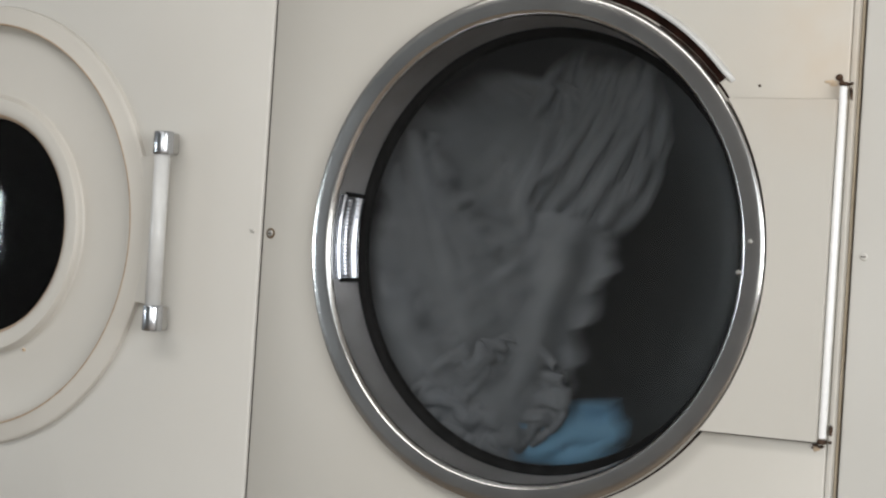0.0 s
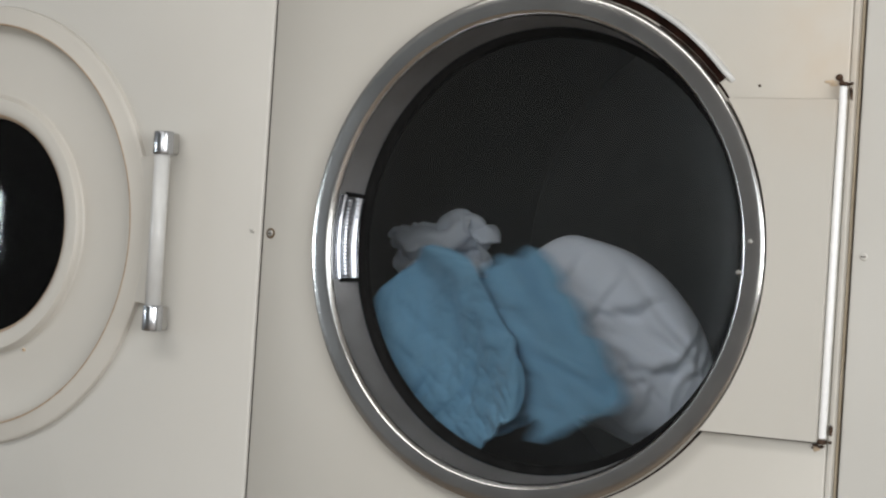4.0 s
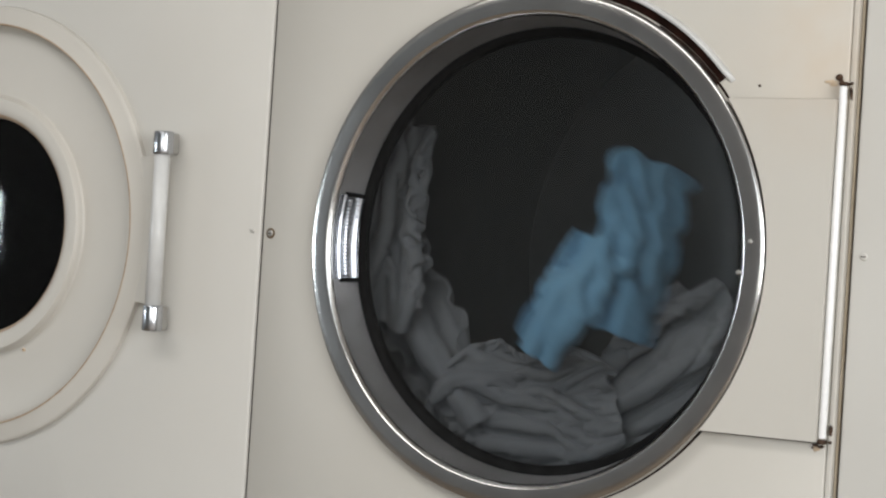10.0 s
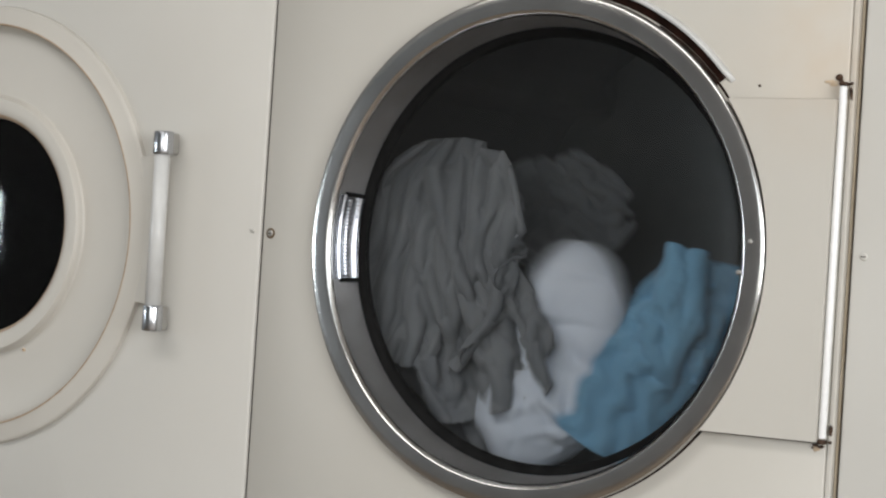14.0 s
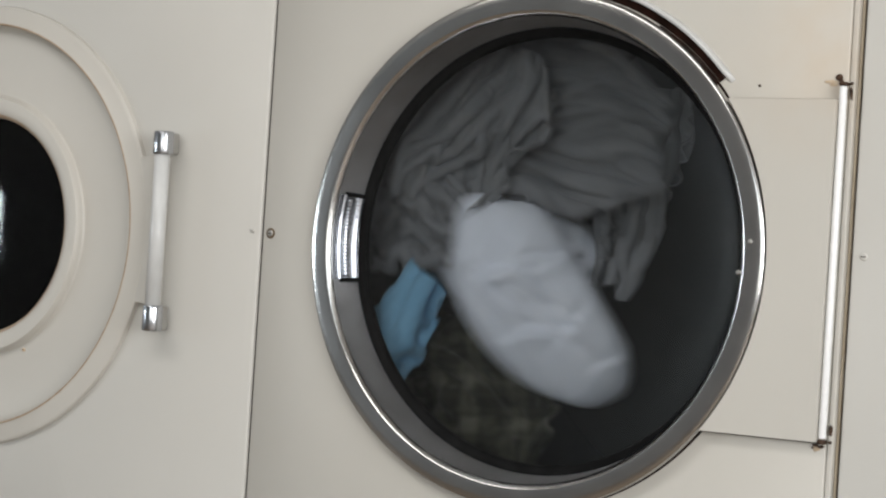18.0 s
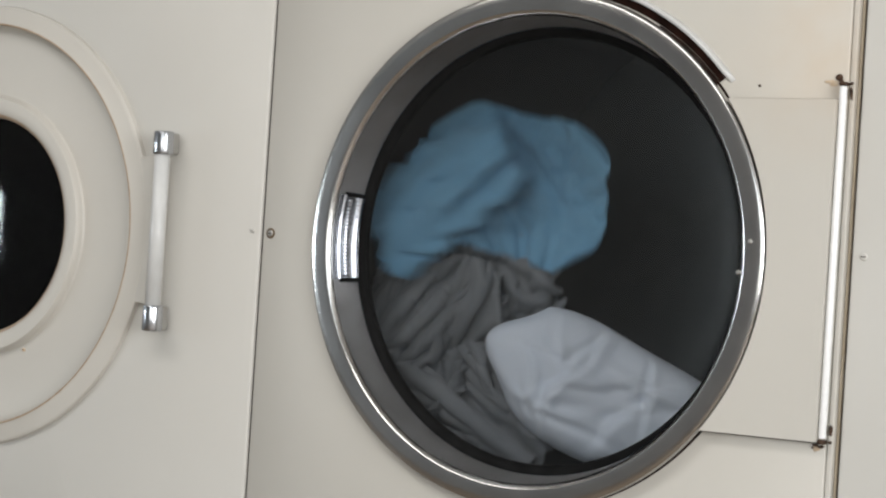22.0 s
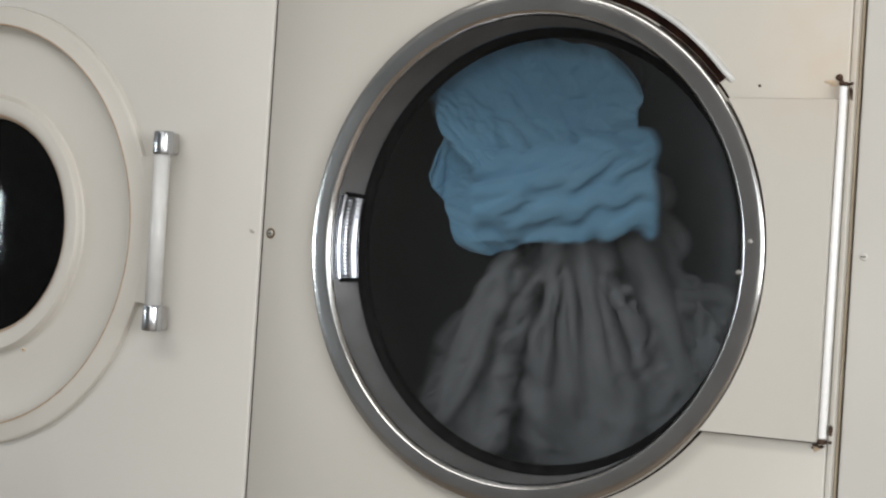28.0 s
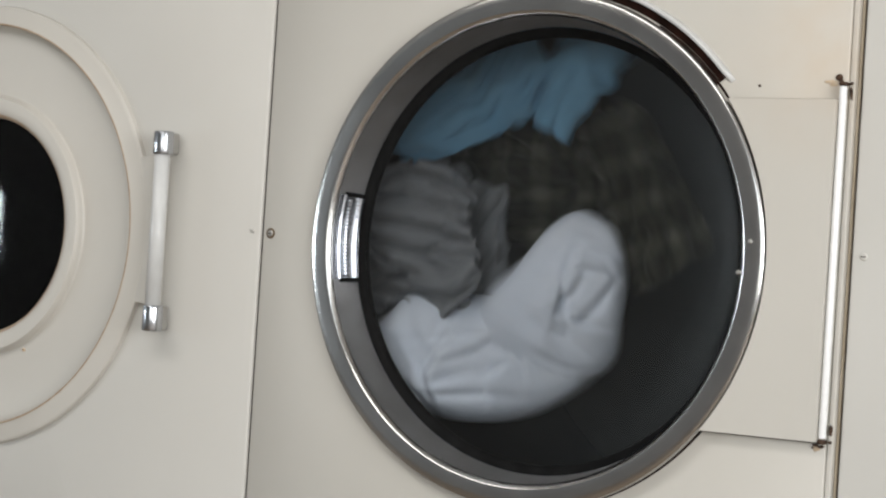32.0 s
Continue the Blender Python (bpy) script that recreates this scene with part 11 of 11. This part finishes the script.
    walk(plaid_shirt, [(0, pose(0.294, 0.643, 1.292)), (0.3, pose(0.307, 0.643, 1.272)), (0.5, pose(0.305, 0.643, 1.202)), (0.8, pose(0.001, 0.500, 1.090)), (1, pose(-0.002, 0.491, 1.240)), (1.3, pose(0.308, 0.643, 1.254)), (1.5, pose(0.302, 0.643, 1.194)), (1.8, pose(0.292, 0.643, 1.256)), (2, pose(0.299, 0.643, 1.308)), (2.3, pose(0.307, 0.643, 1.236)), (2.5, pose(0.300, 0.643, 1.190)), (2.8, pose(0.292, 0.643, 1.273)), (3, pose(0.301, 0.643, 1.308)), (3.3, pose(0.307, 0.643, 1.218)), (3.5, pose(0.297, 0.643, 1.194)), (3.8, pose(0.294, 0.643, 1.289)), (4, pose(0.303, 0.643, 1.304)), (4.3, pose(0.067, 0.450, 1.177)), (4.5, pose(0.070, 0.578, 1.266)), (4.8, pose(0.296, 0.643, 1.301)), (5, pose(0.306, 0.643, 1.292)), (5.3, pose(0.106, 0.578, 1.171)), (5.5, pose(0.293, 0.643, 1.215)), (5.8, pose(0.298, 0.643, 1.308)), (6, pose(0.307, 0.643, 1.277)), (6.3, pose(0.300, 0.643, 1.191)), (6.5, pose(0.050, 0.502, 1.199)), (6.8, pose(0.300, 0.643, 1.309)), (7, pose(0.308, 0.643, 1.259)), (7.3, pose(0.131, 0.491, 1.149)), (7.5, pose(0.292, 0.643, 1.250)), (7.8, pose(0.303, 0.643, 1.304)), (8, pose(0.308, 0.643, 1.241)), (8.3, pose(0.295, 0.643, 1.200)), (8.5, pose(0.292, 0.643, 1.268)), (8.8, pose(0.305, 0.643, 1.295)), (9, pose(0.307, 0.643, 1.223)), (9.3, pose(0.294, 0.643, 1.212)), (9.5, pose(0.293, 0.643, 1.285)), (9.8, pose(0.306, 0.643, 1.280)), (10, pose(0.306, 0.643, 1.208)), (10.3, pose(0.292, 0.643, 1.228)), (10.5, pose(0.295, 0.643, 1.298)), (10.8, pose(0.308, 0.643, 1.263)), (11, pose(0.303, 0.643, 1.196)), (11.3, pose(0.292, 0.643, 1.246)), (11.5, pose(0.029, 0.491, 1.131)), (11.8, pose(0.308, 0.643, 1.244)), (12, pose(0.044, 0.500, 1.240)), (12.3, pose(0.111, 0.578, 1.297)), (12.5, pose(0.140, 0.578, 1.227)), (12.8, pose(0.053, 0.578, 1.087)), (13, pose(0.077, 0.500, 1.082)), (13.3, pose(0.073, 0.450, 1.318)), (13.5, pose(0.090, 0.578, 1.256)), (13.8, pose(0.306, 0.643, 1.211)), (14, pose(0.296, 0.643, 1.196)), (14.3, pose(0.295, 0.643, 1.296)), (14.5, pose(0.305, 0.643, 1.298)), (14.8, pose(0.304, 0.643, 1.199)), (15, pose(0.004, 0.500, 1.223)), (15.3, pose(0.297, 0.643, 1.305)), (15.5, pose(0.306, 0.643, 1.285)), (15.8, pose(0.302, 0.643, 1.192)), (16, pose(0.293, 0.643, 1.223)), (16.3, pose(0.299, 0.643, 1.309)), (16.5, pose(0.307, 0.643, 1.268)), (16.8, pose(0.299, 0.643, 1.191)), (17, pose(0.292, 0.643, 1.241)), (17.3, pose(0.302, 0.643, 1.308)), (17.5, pose(0.308, 0.643, 1.250)), (17.8, pose(0.297, 0.643, 1.196)), (18, pose(0.025, 0.468, 1.206)), (18.3, pose(-0.021, 0.486, 1.263)), (18.5, pose(0.307, 0.643, 1.232)), (18.8, pose(0.145, 0.502, 1.193)), (19, pose(0.096, 0.459, 1.241)), (19.3, pose(0.045, 0.491, 1.220)), (19.5, pose(0.306, 0.643, 1.215)), (19.8, pose(0.293, 0.643, 1.220)), (20, pose(0.294, 0.643, 1.292)), (20.3, pose(0.307, 0.643, 1.272)), (20.5, pose(0.305, 0.643, 1.202)), (20.8, pose(0.292, 0.643, 1.237)), (21, pose(0.296, 0.643, 1.304)), (21.3, pose(0.308, 0.643, 1.254)), (21.5, pose(0.302, 0.643, 1.194)), (21.8, pose(0.292, 0.643, 1.256)), (22, pose(0.299, 0.643, 1.308)), (22.3, pose(0.307, 0.643, 1.236)), (22.5, pose(0.300, 0.643, 1.190)), (22.8, pose(0.292, 0.643, 1.273)), (23, pose(0.301, 0.643, 1.308)), (23.3, pose(0.307, 0.643, 1.218)), (23.5, pose(0.297, 0.643, 1.194)), (23.8, pose(0.294, 0.643, 1.289)), (24, pose(0.303, 0.643, 1.304)), (24.3, pose(0.057, 0.468, 1.069)), (24.5, pose(-0.007, 0.500, 1.143)), (24.8, pose(0.296, 0.643, 1.301)), (25, pose(-0.103, 0.498, 1.100)), (25.3, pose(0.146, 0.500, 1.159)), (25.5, pose(0.116, 0.491, 1.034)), (25.8, pose(0.298, 0.643, 1.308)), (26, pose(0.307, 0.643, 1.277)), (26.3, pose(0.300, 0.643, 1.191)), (26.5, pose(0.073, 0.578, 1.306)), (26.8, pose(0.300, 0.643, 1.309)), (27, pose(0.308, 0.643, 1.259)), (27.3, pose(0.144, 0.500, 1.116)), (27.5, pose(0.129, 0.566, 1.093)), (27.8, pose(0.026, 0.502, 1.152)), (28, pose(0.308, 0.643, 1.241)), (28.3, pose(-0.075, 0.297, 1.191)), (28.5, pose(0.074, 0.459, 1.305)), (28.8, pose(0.147, 0.438, 1.139)), (29, pose(0.307, 0.643, 1.223)), (29.3, pose(-0.002, 0.481, 1.252)), (29.5, pose(-0.009, 0.500, 1.254)), (29.8, pose(0.306, 0.643, 1.280)), (30, pose(0.306, 0.643, 1.208)), (30.3, pose(0.292, 0.643, 1.228)), (30.5, pose(-0.261, 0.254, 1.240)), (30.8, pose(0.102, 0.491, 1.363)), (31, pose(0.039, 0.320, 1.204)), (31.3, pose(0.292, 0.643, 1.246)), (31.5, pose(-0.030, 0.425, 1.273)), (31.8, pose(-0.240, 0.395, 1.417)), (32, pose(-0.116, 0.380, 1.373))])
    walk(plaid_shirt_pieces[0], [(0, at(-0.013, -0.011, -0.097, 90, 0)), (0.3, at(-0.006, -0.011, 0.128, 90, 0)), (0.5, at(0.015, -0.011, 0.081, 90, 0)), (0.8, at(0.295, 0.132, 0.013, 90, 0)), (1, at(0.282, 0.141, 0.001, 90, 0)), (1.3, at(-0.001, -0.011, 0.137, 90, 0)), (1.5, at(0.018, -0.011, 0.042, 90, 0)), (1.8, at(-0.002, -0.011, -0.137, 90, 0)), (2, at(-0.018, -0.011, -0.021, 90, 0)), (2.3, at(0.005, -0.011, 0.133, 90, 0)), (2.5, at(0.018, -0.011, 0.000, 90, 0)), (2.8, at(-0.007, -0.011, -0.126, 90, 0)), (3, at(-0.018, -0.011, 0.022, 90, 0)), (3.3, at(0.010, -0.011, 0.116, 90, 0)), (3.5, at(0.018, -0.011, -0.043, 90, 0)), (3.8, at(-0.012, -0.011, -0.103, 90, 0)), (4, at(-0.016, -0.011, 0.062, 90, 0)), (4.3, at(-0.224, -0.205, 0.061, 60, 9)), (4.5, at(-0.211, -0.078, -0.017, 3, 25)), (4.8, at(-0.016, -0.011, -0.070, 87, 0)), (5, at(-0.013, -0.011, 0.097, 90, 0)), (5.3, at(-0.180, -0.078, 0.026, 6, 31)), (5.5, at(0.011, -0.011, -0.111, 90, 0)), (5.8, at(-0.018, -0.011, -0.030, 90, 0)), (6, at(-0.008, -0.011, 0.123, 90, 0)), (6.3, at(0.019, -0.011, 0.008, 90, 0)), (6.5, at(-0.236, -0.152, -0.165, 6, 11)), (6.8, at(-0.018, -0.011, 0.013, 90, 0)), (7, at(-0.003, -0.011, 0.136, 90, 0)), (7.3, at(0.185, 0.141, 0.009, 90, 0)), (7.5, at(0.000, -0.011, -0.138, 90, 0)), (7.8, at(-0.017, -0.011, 0.055, 90, 0)), (8, at(0.003, -0.011, 0.136, 90, 0)), (8.3, at(0.016, -0.011, -0.074, 90, 0)), (8.5, at(-0.005, -0.011, -0.131, 90, 0)), (8.8, at(-0.014, -0.011, 0.091, 90, 0)), (9, at(0.008, -0.011, 0.123, 90, 0)), (9.3, at(0.012, -0.011, -0.106, 90, 0)), (9.5, at(-0.010, -0.011, -0.111, 90, 0)), (9.8, at(-0.009, -0.011, 0.119, 90, 0)), (10, at(0.013, -0.011, 0.097, 90, 0)), (10.3, at(0.007, -0.011, -0.128, 90, 0)), (10.5, at(-0.015, -0.011, -0.081, 90, 0)), (10.8, at(-0.004, -0.011, 0.134, 90, 0)), (11, at(0.017, -0.011, 0.063, 90, 0)), (11.3, at(0.001, -0.011, -0.137, 90, 0)), (11.5, at(0.251, 0.141, 0.133, 90, 0)), (11.8, at(0.002, -0.011, 0.137, 90, 0)), (12, at(0.275, 0.132, -0.027, 90, 0)), (12.3, at(-0.185, -0.078, -0.100, 6, 31)), (12.5, at(-0.179, -0.078, -0.084, 62, 34)), (12.8, at(-0.246, -0.078, -0.012, 5, 19)), (12.9, at(-0.003, 0.027, 0.038, 48, 10)), (13, at(0.240, 0.132, 0.088, 90, 0)), (13.3, at(-0.230, -0.205, -0.080, 60, 9)), (13.5, at(-0.231, -0.078, -0.007, 3, 25)), (13.8, at(0.012, -0.011, 0.103, 87, 0)), (14, at(0.017, -0.011, -0.062, 90, 0)), (14.3, at(-0.014, -0.011, -0.088, 90, 0)), (14.5, at(-0.015, -0.011, 0.081, 90, 0)), (14.8, at(0.016, -0.011, 0.070, 90, 0)), (15, at(0.303, 0.132, -0.112, 90, 0)), (15.3, at(-0.017, -0.011, -0.050, 90, 0)), (15.5, at(-0.010, -0.011, 0.111, 90, 0)), (15.8, at(0.018, -0.011, 0.030, 90, 0)), (16, at(0.008, -0.011, -0.123, 90, 0)), (16.3, at(-0.018, -0.011, -0.008, 90, 0)), (16.5, at(-0.005, -0.011, 0.131, 90, 0)), (16.8, at(0.019, -0.011, -0.013, 90, 0)), (17, at(0.003, -0.011, -0.136, 90, 0)), (17.3, at(-0.018, -0.011, 0.034, 90, 0)), (17.5, at(0.000, -0.011, 0.138, 90, 0)), (17.8, at(0.017, -0.011, -0.055, 90, 0)), (18, at(-0.269, -0.188, -0.189, 6, 1)), (18.3, at(0.310, 0.146, 0.111, 90, 0)), (18.5, at(0.006, -0.011, 0.131, 90, 0)), (18.65, at(-0.065, -0.082, 0.014, 48, 16)), (18.8, at(-0.136, -0.152, -0.103, 5, 31)), (19, at(-0.206, -0.196, -0.159, -12, 14)), (19.3, at(0.249, 0.141, 0.174, -90, 0)), (19.5, at(0.011, -0.011, 0.111, -90, 0)), (19.8, at(0.010, -0.011, -0.119, -90, 0)), (20, at(-0.013, -0.011, -0.097, -90, 0)), (20.3, at(-0.006, -0.011, 0.128, -90, 0)), (20.5, at(0.015, -0.011, 0.081, -90, 0)), (20.8, at(0.004, -0.011, -0.134, -90, 0)), (21, at(-0.016, -0.011, -0.063, -90, 0)), (21.3, at(-0.001, -0.011, 0.137, -90, 0)), (21.5, at(0.018, -0.011, 0.042, -90, 0)), (21.8, at(-0.002, -0.011, -0.137, -90, 0)), (22, at(-0.018, -0.011, -0.021, -90, 0)), (22.3, at(0.005, -0.011, 0.133, -90, 0)), (22.5, at(0.018, -0.011, 0.000, -90, 0)), (22.8, at(-0.007, -0.011, -0.126, -90, 0)), (23, at(-0.018, -0.011, 0.022, -90, 0)), (23.3, at(0.010, -0.011, 0.116, -90, 0)), (23.5, at(0.018, -0.011, -0.043, -90, 0)), (23.8, at(-0.012, -0.011, -0.103, -90, 0)), (24, at(-0.016, -0.011, 0.062, -90, 0)), (24.3, at(-0.234, -0.187, -0.047, -156, 8)), (24.5, at(0.317, 0.132, -0.022, -90, 0)), (24.8, at(-0.016, -0.011, -0.070, -90, 0)), (24.87, at(-0.005, -0.020, -0.059, -33, 10)), (24.93, at(0.005, -0.029, -0.049, 23, 20)), (25, at(0.016, -0.038, -0.038, 80, 30)), (25.1, at(0.069, 0.019, 0.003, 23, 20)), (25.2, at(0.121, 0.075, 0.045, -33, 10)), (25.3, at(0.174, 0.132, 0.086, -90, 0)), (25.5, at(0.188, 0.141, 0.070, -90, 0)), (25.8, at(-0.018, -0.011, -0.030, -90, 0)), (26, at(-0.008, -0.011, 0.123, -90, 0)), (26.3, at(0.019, -0.011, 0.008, -90, 0)), (26.5, at(-0.214, -0.078, -0.057, -174, 25)), (26.8, at(-0.018, -0.011, 0.013, -90, 0)), (27, at(-0.003, -0.011, 0.136, -90, 0)), (27.3, at(0.172, 0.132, 0.042, -90, 0)), (27.5, at(0.163, 0.066, 0.019, -90, 0)), (27.8, at(-0.294, -0.152, -0.097, -174, 3)), (28, at(0.003, -0.011, 0.136, -90, 0)), (28.3, at(-0.021, -0.052, 0.051, -33, 15)), (28.5, at(-0.224, -0.196, -0.093, -97, 11)), (28.8, at(-0.172, -0.218, -0.064, -156, 20)), (29, at(0.008, -0.011, 0.123, -90, 0)), (29.3, at(0.308, 0.151, -0.146, -90, 0)), (29.5, at(0.292, 0.132, -0.080, -90, 0)), (29.8, at(-0.009, -0.011, 0.119, -90, 0)), (30, at(0.013, -0.011, 0.097, -90, 0)), (30.3, at(0.007, -0.011, -0.128, -90, 0)), (30.5, at(0.039, -0.009, 0.036, -103, 3)), (30.8, at(0.202, 0.141, 0.034, -90, 0)), (30.87, at(0.135, 0.097, 0.063, -33, 11)), (30.93, at(0.068, 0.054, 0.093, 25, 21)), (31, at(0.001, 0.010, 0.122, 82, 32)), (31.1, at(0.001, 0.003, 0.036, 25, 21)), (31.2, at(0.001, -0.004, -0.051, -33, 11)), (31.3, at(0.001, -0.011, -0.137, -90, 0)), (31.5, at(0.310, 0.207, -0.009, -90, 0)), (31.8, at(-0.028, -0.027, -0.066, -97, 6)), (31.9, at(-0.069, -0.004, -0.023, -48, 16)), (32, at(-0.110, 0.020, 0.021, 0, 25))])
    walk(plaid_shirt_pieces[1], [(0, at(0.013, 0.012, 0.097, 90, 0)), (0.3, at(0.007, 0.012, -0.128, 90, 0)), (0.5, at(-0.015, 0.012, -0.081, 90, 0)), (0.8, at(-0.295, -0.132, -0.013, 94, 1)), (1, at(-0.283, -0.141, -0.001, 94, 3)), (1.3, at(0.001, 0.012, -0.138, 90, 0)), (1.5, at(-0.017, 0.012, -0.043, 90, 0)), (1.8, at(0.002, 0.012, 0.137, 90, 0)), (2, at(0.018, 0.012, 0.022, 90, 0)), (2.3, at(-0.004, 0.012, -0.134, 90, 0)), (2.5, at(-0.018, 0.012, 0.000, 90, 0)), (2.8, at(0.008, 0.012, 0.127, 90, 0)), (3, at(0.018, 0.012, -0.021, 90, 0)), (3.3, at(-0.010, 0.012, -0.116, 90, 0)), (3.5, at(-0.017, 0.012, 0.042, 90, 0)), (3.8, at(0.012, 0.012, 0.104, 90, 0)), (4, at(0.017, 0.012, -0.063, 90, 0)), (4.3, at(0.224, 0.205, -0.061, 90, 0)), (4.5, at(0.210, 0.077, 0.017, 90, 0)), (4.8, at(0.016, 0.012, 0.070, 90, 0)), (5, at(0.013, 0.012, -0.097, 90, 0)), (5.3, at(0.180, 0.077, -0.027, 90, 0)), (5.5, at(-0.010, 0.012, 0.111, 90, 0)), (5.8, at(0.018, 0.012, 0.030, 90, 0)), (6, at(0.008, 0.012, -0.123, 90, 0)), (6.3, at(-0.018, 0.012, -0.009, 90, 0)), (6.5, at(0.237, 0.153, 0.164, 90, 0)), (6.8, at(0.019, 0.012, -0.013, 90, 0)), (7, at(0.003, 0.012, -0.136, 90, 0)), (7.3, at(-0.186, -0.141, -0.009, 23, 25)), (7.5, at(0.000, 0.012, 0.138, 90, 0)), (7.8, at(0.017, 0.012, -0.054, 90, 0)), (8, at(-0.003, 0.012, -0.136, 90, 0)), (8.3, at(-0.015, 0.012, 0.073, 90, 0)), (8.5, at(0.006, 0.012, 0.131, 90, 0)), (8.8, at(0.014, 0.012, -0.091, 90, 0)), (9, at(-0.008, 0.012, -0.123, 90, 0)), (9.3, at(-0.012, 0.012, 0.106, 90, 0)), (9.5, at(0.011, 0.012, 0.111, 90, 0)), (9.8, at(0.010, 0.012, -0.118, 90, 0)), (10, at(-0.013, 0.012, -0.097, 90, 0)), (10.3, at(-0.006, 0.012, 0.128, 90, 0)), (10.5, at(0.015, 0.012, 0.081, 90, 0)), (10.8, at(0.004, 0.012, -0.134, 90, 0)), (11, at(-0.016, 0.012, -0.062, 90, 0)), (11.3, at(-0.001, 0.012, 0.138, 90, 0)), (11.5, at(-0.252, -0.141, -0.132, 7, 6)), (11.8, at(-0.002, 0.012, -0.137, 90, 0)), (12, at(-0.274, -0.132, 0.028, 6, 9)), (12.3, at(0.186, 0.077, 0.101, 90, 0)), (12.5, at(0.178, 0.077, 0.083, 90, 0)), (12.8, at(0.247, 0.077, 0.013, 90, 0)), (13, at(-0.239, -0.132, -0.088, 7, 14)), (13.3, at(0.230, 0.205, 0.080, 90, 0)), (13.5, at(0.230, 0.077, 0.008, 90, 0)), (13.8, at(-0.012, 0.012, -0.104, 90, 0)), (14, at(-0.016, 0.012, 0.063, 90, 0)), (14.3, at(0.014, 0.012, 0.088, 90, 0)), (14.5, at(0.015, 0.012, -0.081, 90, 0)), (14.8, at(-0.016, 0.012, -0.070, 90, 0)), (15, at(-0.304, -0.132, 0.112, 19, 3)), (15.3, at(0.017, 0.012, 0.051, 90, 0)), (15.5, at(0.011, 0.012, -0.111, 90, 0)), (15.8, at(-0.018, 0.012, -0.030, 90, 0)), (16, at(-0.008, 0.012, 0.123, 90, 0)), (16.3, at(0.019, 0.012, 0.009, 90, 0)), (16.5, at(0.006, 0.012, -0.131, 90, 0)), (16.8, at(-0.018, 0.012, 0.013, 90, 0)), (17, at(-0.003, 0.012, 0.136, 90, 0)), (17.3, at(0.018, 0.012, -0.035, 90, 0)), (17.5, at(0.000, 0.012, -0.138, 90, 0)), (17.8, at(-0.017, 0.012, 0.054, 90, 0)), (18, at(0.270, 0.187, 0.189, 90, 0)), (18.3, at(-0.310, -0.146, -0.111, 83, 0)), (18.5, at(-0.005, 0.012, -0.131, 90, 0)), (18.8, at(0.136, 0.153, 0.103, 90, 0)), (19, at(0.205, 0.196, 0.159, 90, 0)), (19.3, at(-0.248, -0.141, -0.174, 6, 9)), (19.5, at(-0.010, 0.012, -0.111, 90, 0)), (19.8, at(-0.009, 0.012, 0.118, 90, 0)), (20, at(0.013, 0.012, 0.097, 90, 0)), (20.3, at(0.007, 0.012, -0.128, 90, 0)), (20.5, at(-0.015, 0.012, -0.081, 90, 0)), (20.8, at(-0.004, 0.012, 0.134, 90, 0)), (21, at(0.017, 0.012, 0.062, 90, 0)), (21.3, at(0.001, 0.012, -0.138, 90, 0)), (21.5, at(-0.017, 0.012, -0.043, 90, 0)), (21.8, at(0.002, 0.012, 0.137, 90, 0)), (22, at(0.018, 0.012, 0.022, 90, 0)), (22.3, at(-0.004, 0.012, -0.134, 90, 0)), (22.5, at(-0.018, 0.012, 0.000, 90, 0)), (22.8, at(0.008, 0.012, 0.127, 90, 0)), (23, at(0.018, 0.012, -0.021, 90, 0)), (23.3, at(-0.010, 0.012, -0.116, 90, 0)), (23.5, at(-0.017, 0.012, 0.042, 90, 0)), (23.8, at(0.012, 0.012, 0.104, 90, 0)), (24, at(0.017, 0.012, -0.063, 90, 0)), (24.3, at(0.234, 0.187, 0.047, 90, 0)), (24.5, at(-0.316, -0.132, 0.021, 128, 0)), (24.8, at(0.016, 0.012, 0.070, 90, 0)), (25, at(-0.017, 0.038, 0.038, 83, 28)), (25.3, at(-0.174, -0.132, -0.085, 6, 28)), (25.5, at(-0.188, -0.141, -0.071, 7, 22)), (25.8, at(0.018, 0.012, 0.030, 90, 0)), (26, at(0.008, 0.012, -0.123, 90, 0)), (26.3, at(-0.018, 0.012, -0.009, 90, 0)), (26.5, at(0.214, 0.077, 0.057, 90, 0)), (26.8, at(0.019, 0.012, -0.013, 90, 0)), (27, at(0.003, 0.012, -0.136, 90, 0)), (27.3, at(-0.172, -0.132, -0.042, 6, 28)), (27.5, at(-0.163, -0.066, -0.020, 83, 34)), (27.8, at(0.294, 0.153, 0.098, 90, 0)), (28, at(-0.003, 0.012, -0.136, 90, 0)), (28.3, at(0.020, 0.053, -0.051, 166, 25)), (28.5, at(0.224, 0.196, 0.094, 90, 0)), (28.8, at(0.172, 0.217, 0.065, 90, 0)), (29, at(-0.008, 0.012, -0.123, 90, 0)), (29.3, at(-0.307, -0.151, 0.145, 59, 0)), (29.5, at(-0.291, -0.132, 0.081, 19, 3)), (29.8, at(0.010, 0.012, -0.118, 90, 0)), (30, at(-0.013, 0.012, -0.097, 90, 0)), (30.3, at(-0.006, 0.012, 0.128, 90, 0)), (30.5, at(-0.038, 0.009, -0.036, 60, 0)), (30.8, at(-0.201, -0.141, -0.035, 126, 22)), (31, at(-0.001, -0.010, -0.123, 82, 32)), (31.3, at(-0.001, 0.012, 0.138, 90, 0)), (31.5, at(-0.311, -0.207, 0.009, 82, 0)), (31.8, at(0.028, 0.027, 0.066, 0, 15)), (32, at(0.110, -0.020, -0.020, -65, 32))])


motions()
